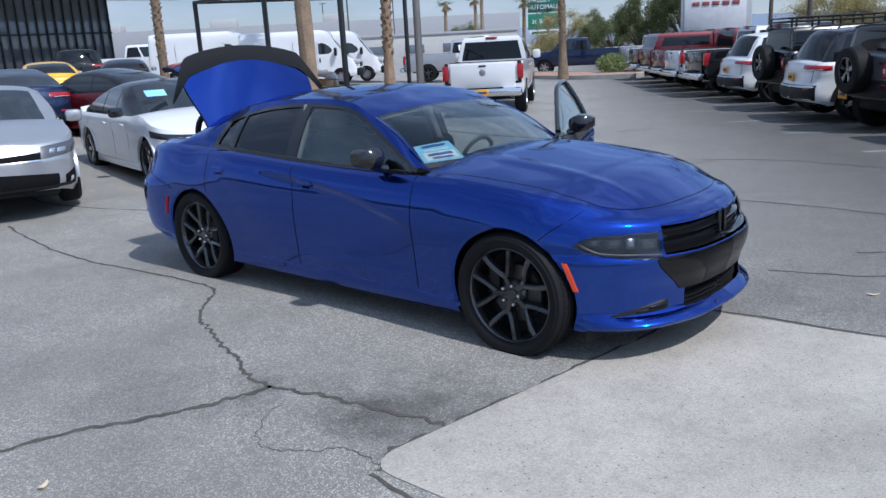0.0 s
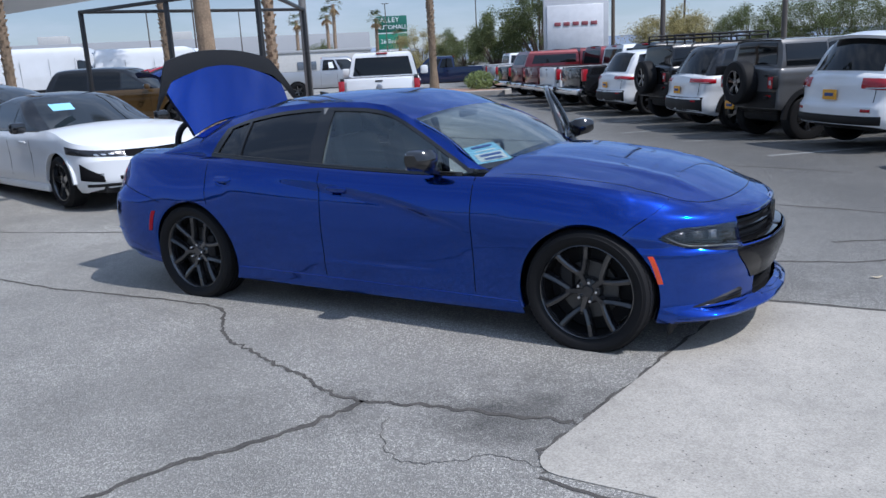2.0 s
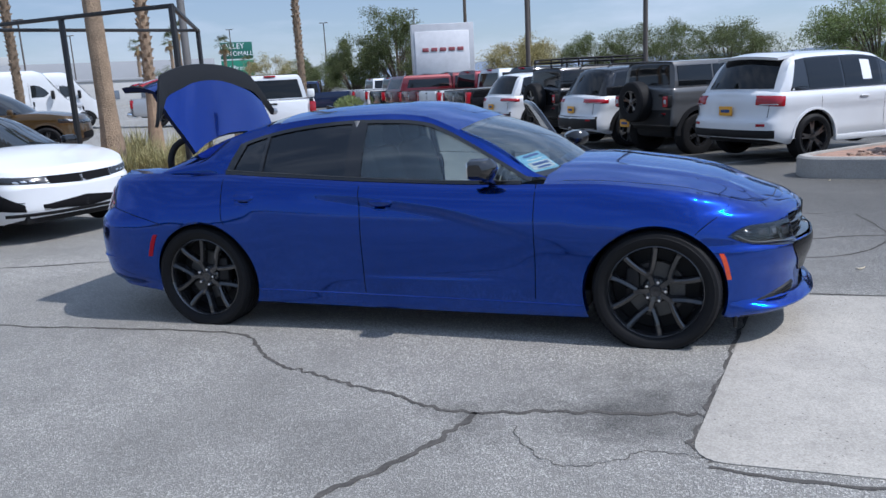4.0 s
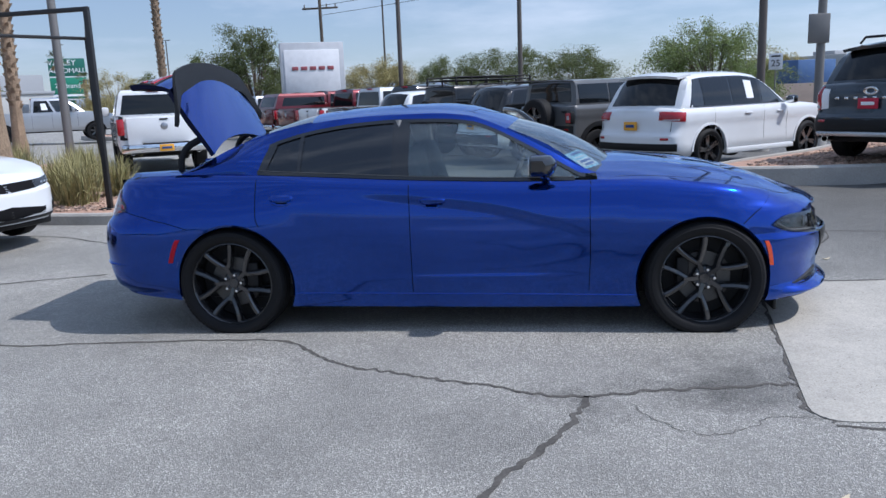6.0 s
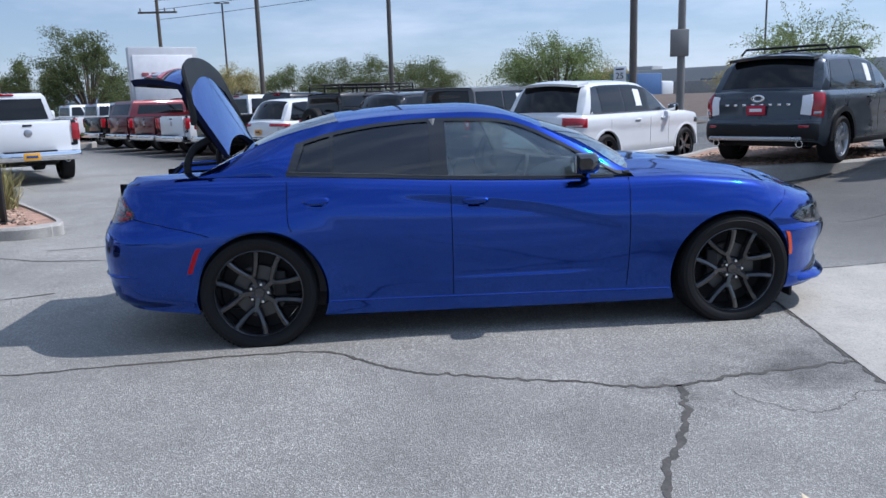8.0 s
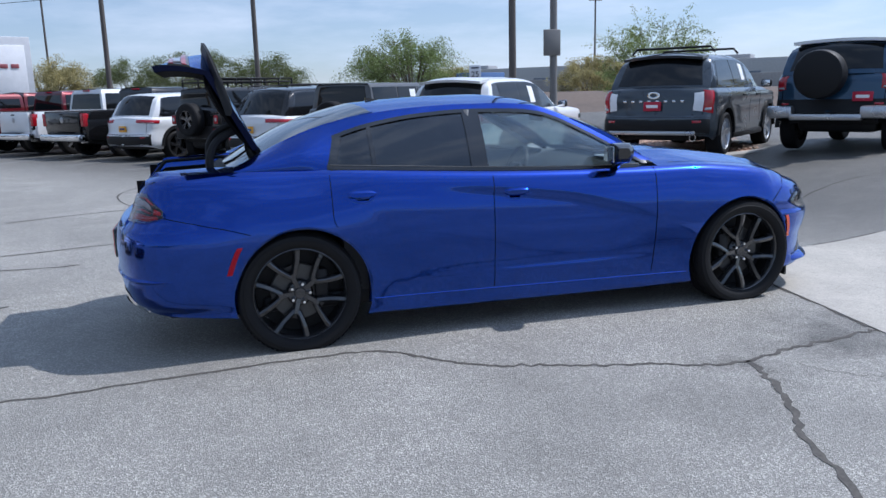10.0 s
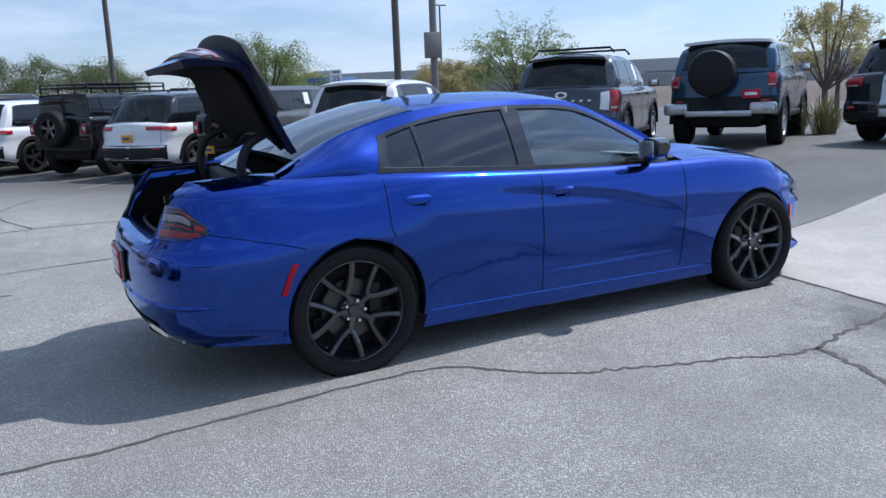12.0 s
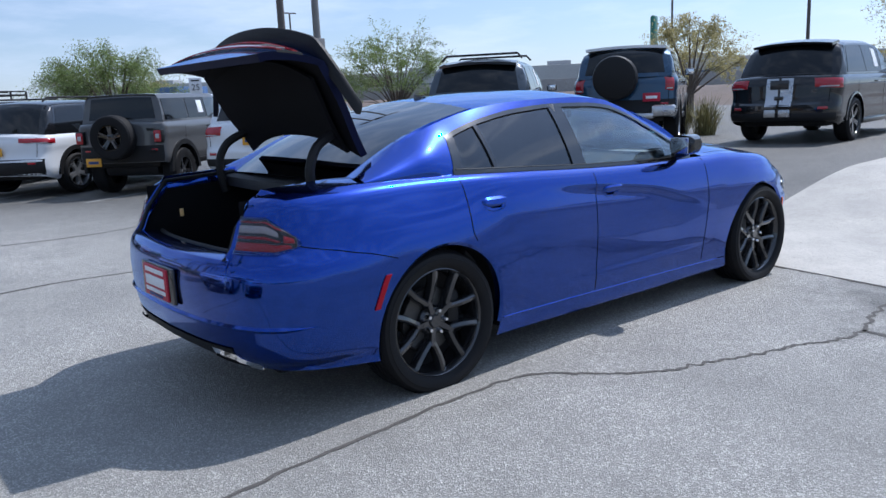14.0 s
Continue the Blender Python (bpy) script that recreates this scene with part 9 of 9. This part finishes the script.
wall_far = thing("warehouse", "long pale grey warehouse across the street", "building", pose(95, 95, 0, 0, 0, -48))
part("wall", B().box((0, 0, 2.7), (150, 25, 5.4), 0.05), TILT, wall_far)
for k in range(9):
    part("window", B().box((-60 + k * 15, -12.6, 2.9), (7, 0.2, 1.2), 0.02), STORE, wall_far)
for k in range(6):
    part("roof_unit", B().box((-65 + k * 24, 0, 5.9), (4, 4, 1.0), 0.1), STUCCO, wall_far)
fence = thing("block_wall", "long low grey block wall beyond the street", "wall", pose(40, 48, 0, 0, 0, -46))
part("wall", B().box((0, 0, 1.2), (120, 0.25, 2.4), 0.02), BLOCK, fence)
bank = B().grid([[(x, y, 0.02 + 1.3 * step(8, 26, d) ) for d, (x, y) in ((d, (14 + 0.69 * u + 0.72 * d * 0.9, 26 - 0.72 * u + 0.69 * d * 0.9)) for d in np.linspace(4, 34, 14))] for u in np.linspace(-30, 60, 30)])
solid("earth_bank", bank, DIRT, "bare brown earth bank beyond the street", "earth bank", kind="structure")

HILL = mat("hazy blue hills", (0.2, 0.25, 0.33), 1.0, var=0.1, scale=0.004, fine=0.02)
hill = B()
rows = []
for k in range(121):
    a = -0.6 + k / 120 * 3.9
    h = 26 + 40 * abs(noise.noise((a * 2.3, 0.3, 0))) + 14 * noise.noise((a * 9, 2, 0))
    rows.append([(2100 * math.cos(a), 2100 * math.sin(a), -5), (2150 * math.cos(a), 2150 * math.sin(a), max(6, h))])
solid("hill_backdrop", hill.grid(rows), HILL, "low hazy desert hills on the horizon", "hills", kind="structure")

CABLE = mat("black overhead cable", (0.02, 0.02, 0.02), 0.7)
for k, (zz, off) in enumerate(((10.6, 0), (9.9, 0.8), (11.2, -0.8))):
    pts = [(-18.5 + 48 * u, 64 + off - 26 * u, zz - 1.0 - 2.0 * u * (1 - u) + 3.0 * u) for u in np.linspace(0, 1, 16)]
    solid("power_line", B().tube(pts, 0.02, 5), CABLE, "thin black overhead power line", "cable", "power lines")
util = thing("utility_pole", "dark wooden utility pole with a cross arm", "utility pole", pose(-18.5, 64, 0))
part("shaft", B().tube([(0, 0, 0), (0, 0, 10.5)], [0.18, 0.13], 10), WOOD, util)
part("cross_arm", B().box((0, 0, 9.4), (3.2, 0.14, 0.16), 0.02), WOOD, util)
for x in (-1.4, 0.6, 1.4):
    part("insulator", B().tube([(x, 0, 9.48), (x, 0, 9.75)], 0.06, 8), GALV, util)

# behind the walk: a low pale bank, and a wall towards the showroom
# both unseen, added to shape what the blue paint mirrors
BANK = mat("pale gravel bank", (0.4, 0.36, 0.31), 0.95, var=0.25, scale=0.5, fine=14, bump=0.01)
bank_rows = [[(x, -22.0 - 4.0 * f, 1.25 * step(0, 1, f) * (1 + 0.25 * noise.noise((x * 0.13, 2.0, 0))) - 0.03) for f in np.linspace(0, 1, 7)] for x in np.linspace(-60, 60, 61)]
solid("bank_south", B().slab(bank_rows, (0, 0, -0.1)), BANK, "unseen low pale gravel bank added for the flank reflections", "earth bank", kind="structure")
wall_top = lambda x: 1.7 + 0.6 * step(-14.0, -26.0, x) + 0.4 * noise.noise((x * 0.11, 4.0, 0))
solid("wall_west", B().slab([[(x, -27.5, -0.1), (x, -27.5, wall_top(x))] for x in np.linspace(-80, -10, 41)], (0, -0.3, 0)), mat("brown earth wall", (0.2, 0.17, 0.14), 0.9, var=0.2, scale=0.4, fine=14, bump=0.01), "unseen plain brown earth wall added for the flank reflections", "wall", kind="structure")

# ---- small things on the ground ----
WORN_PAINT = mat("worn white line paint", (0.27, 0.27, 0.26), 0.85, var=0.5, scale=5, fine=30)
STONE = mat("reddish gravel stones", (0.34, 0.23, 0.17), 0.9, island=0.45, fine=40)
LITTER = mat("dry pale leaf", (0.6, 0.5, 0.35), 0.8)


def painted_line(a, b, w):
    """A worn painted line between two places of the lot."""
    p, q = Vector((*a, 0)), Vector((*b, 0))
    d = (q - p).normalized()
    s = Vector((-d.y, d.x, 0)) * w / 2
    n = max(2, int((q - p).length / 0.5))
    pts = [p.lerp(q, i / n) for i in range(n + 1)]
    rows = [[Vector((v.x, v.y, rise(v.x, v.y) + 0.004)) for v in (c + s, c - s)] for c in pts]
    solid("painted_line", B().grid(rows), WORN_PAINT, "worn white parking line on the asphalt", "parking line", "parking lines", "structure")


for k in range(9):
    x, y = 2.0 - 1.75 * k, 8.2 + 2.08 * k
    painted_line((x - 0.6, y - 0.5), (x + 3.4, y + 2.9), 0.1)


def stones(outline, n, seed, z0):
    """Loose stones strewn over a bed."""
    rnd = random.Random(seed)
    b = B()
    xs, ys = [p[0] for p in outline], [p[1] for p in outline]
    made = 0
    while made < n:
        x, y = rnd.uniform(min(xs), max(xs)), rnd.uniform(min(ys), max(ys))
        inside = False
        for (x0, y0), (x1, y1) in zip(outline, outline[1:] + outline[:1]):
            if (y0 > y) != (y1 > y) and x < (x1 - x0) * (y - y0) / (y1 - y0) + x0:
                inside = not inside
        if not inside:
            continue
        r, zg = rnd.uniform(0.012, 0.045), z0 + (rise(x, y) if x < 0 else 0)
        top = [(x + r * math.cos(a * 1.257 + rnd.uniform(-0.3, 0.3)), y + r * math.sin(a * 1.257), zg + r * rnd.uniform(0.3, 0.6)) for a in range(5)]
        foot = [(x + (u - x) * 1.25, y + (v - y) * 1.25, zg - 0.02) for u, v, w in top]
        b.grid([foot, top], wrap=True)
        b.add(top + [(x, y, zg + r * 0.8)], [(i, (i + 1) % 5, 5) for i in range(5)])
        made += 1
    tagged(part("gravel_stones", b, STONE, weld=0), "loose reddish gravel stones on the bed", "gravel", "", "stuff")


stones([(-5.0, 4.3), (-6.5, 6.8), (-8.1, 9.2), (-10.5, 8.6), (-9.8, 5.6), (-7.5, 4.4)], 2600, 3, 0.13)
stones([(3.6, 6.75), (5.6, 6.5), (8.0, 7.2), (10.0, 8.7), (9.6, 10.4), (7.2, 10.4), (5.4, 8.9)], 2200, 4, 0.28)
stones([(-13.6, 29.6), (-14.4, 31.2), (-20.0, 33.3), (-21.0, 31.4), (-16.6, 29.2)], 500, 5, 0.12)

rnd = random.Random(9)
for x, y, a in ((2.95, 1.15, 0.4), (-1.3, -3.55, 1.0), (0.75, -3.2, 2.0), (4.3, 3.1, 0.2), (1.6, -3.0, 0.7), (3.4, 6.1, 1.2)):
    z = rise(x, y) + 0.004
    L, w = rnd.uniform(0.03, 0.05), rnd.uniform(0.008, 0.016)
    d, s = Vector((math.cos(a), math.sin(a), 0)), Vector((-math.sin(a), math.cos(a), 0))
    c = Vector((x, y, z))
    rows = [[c + d * L * u + s * w * e * math.sqrt(max(0.02, 1 - u * u)) + Vector((0, 0, 0.006 + 0.012 * u * u)) for e in (-1, 0, 1)] for u in np.linspace(-1, 1, 6)]
    solid("fallen_leaf", B().slab(rows, (0, 0, -0.004)), LITTER, "small dry curled leaf lying on the asphalt", "leaf", "fallen leaves")
crack([(2.25, -0.75), (2.6, -0.95), (2.9, -1.2), (3.2, -1.35)], 0.008, 31)
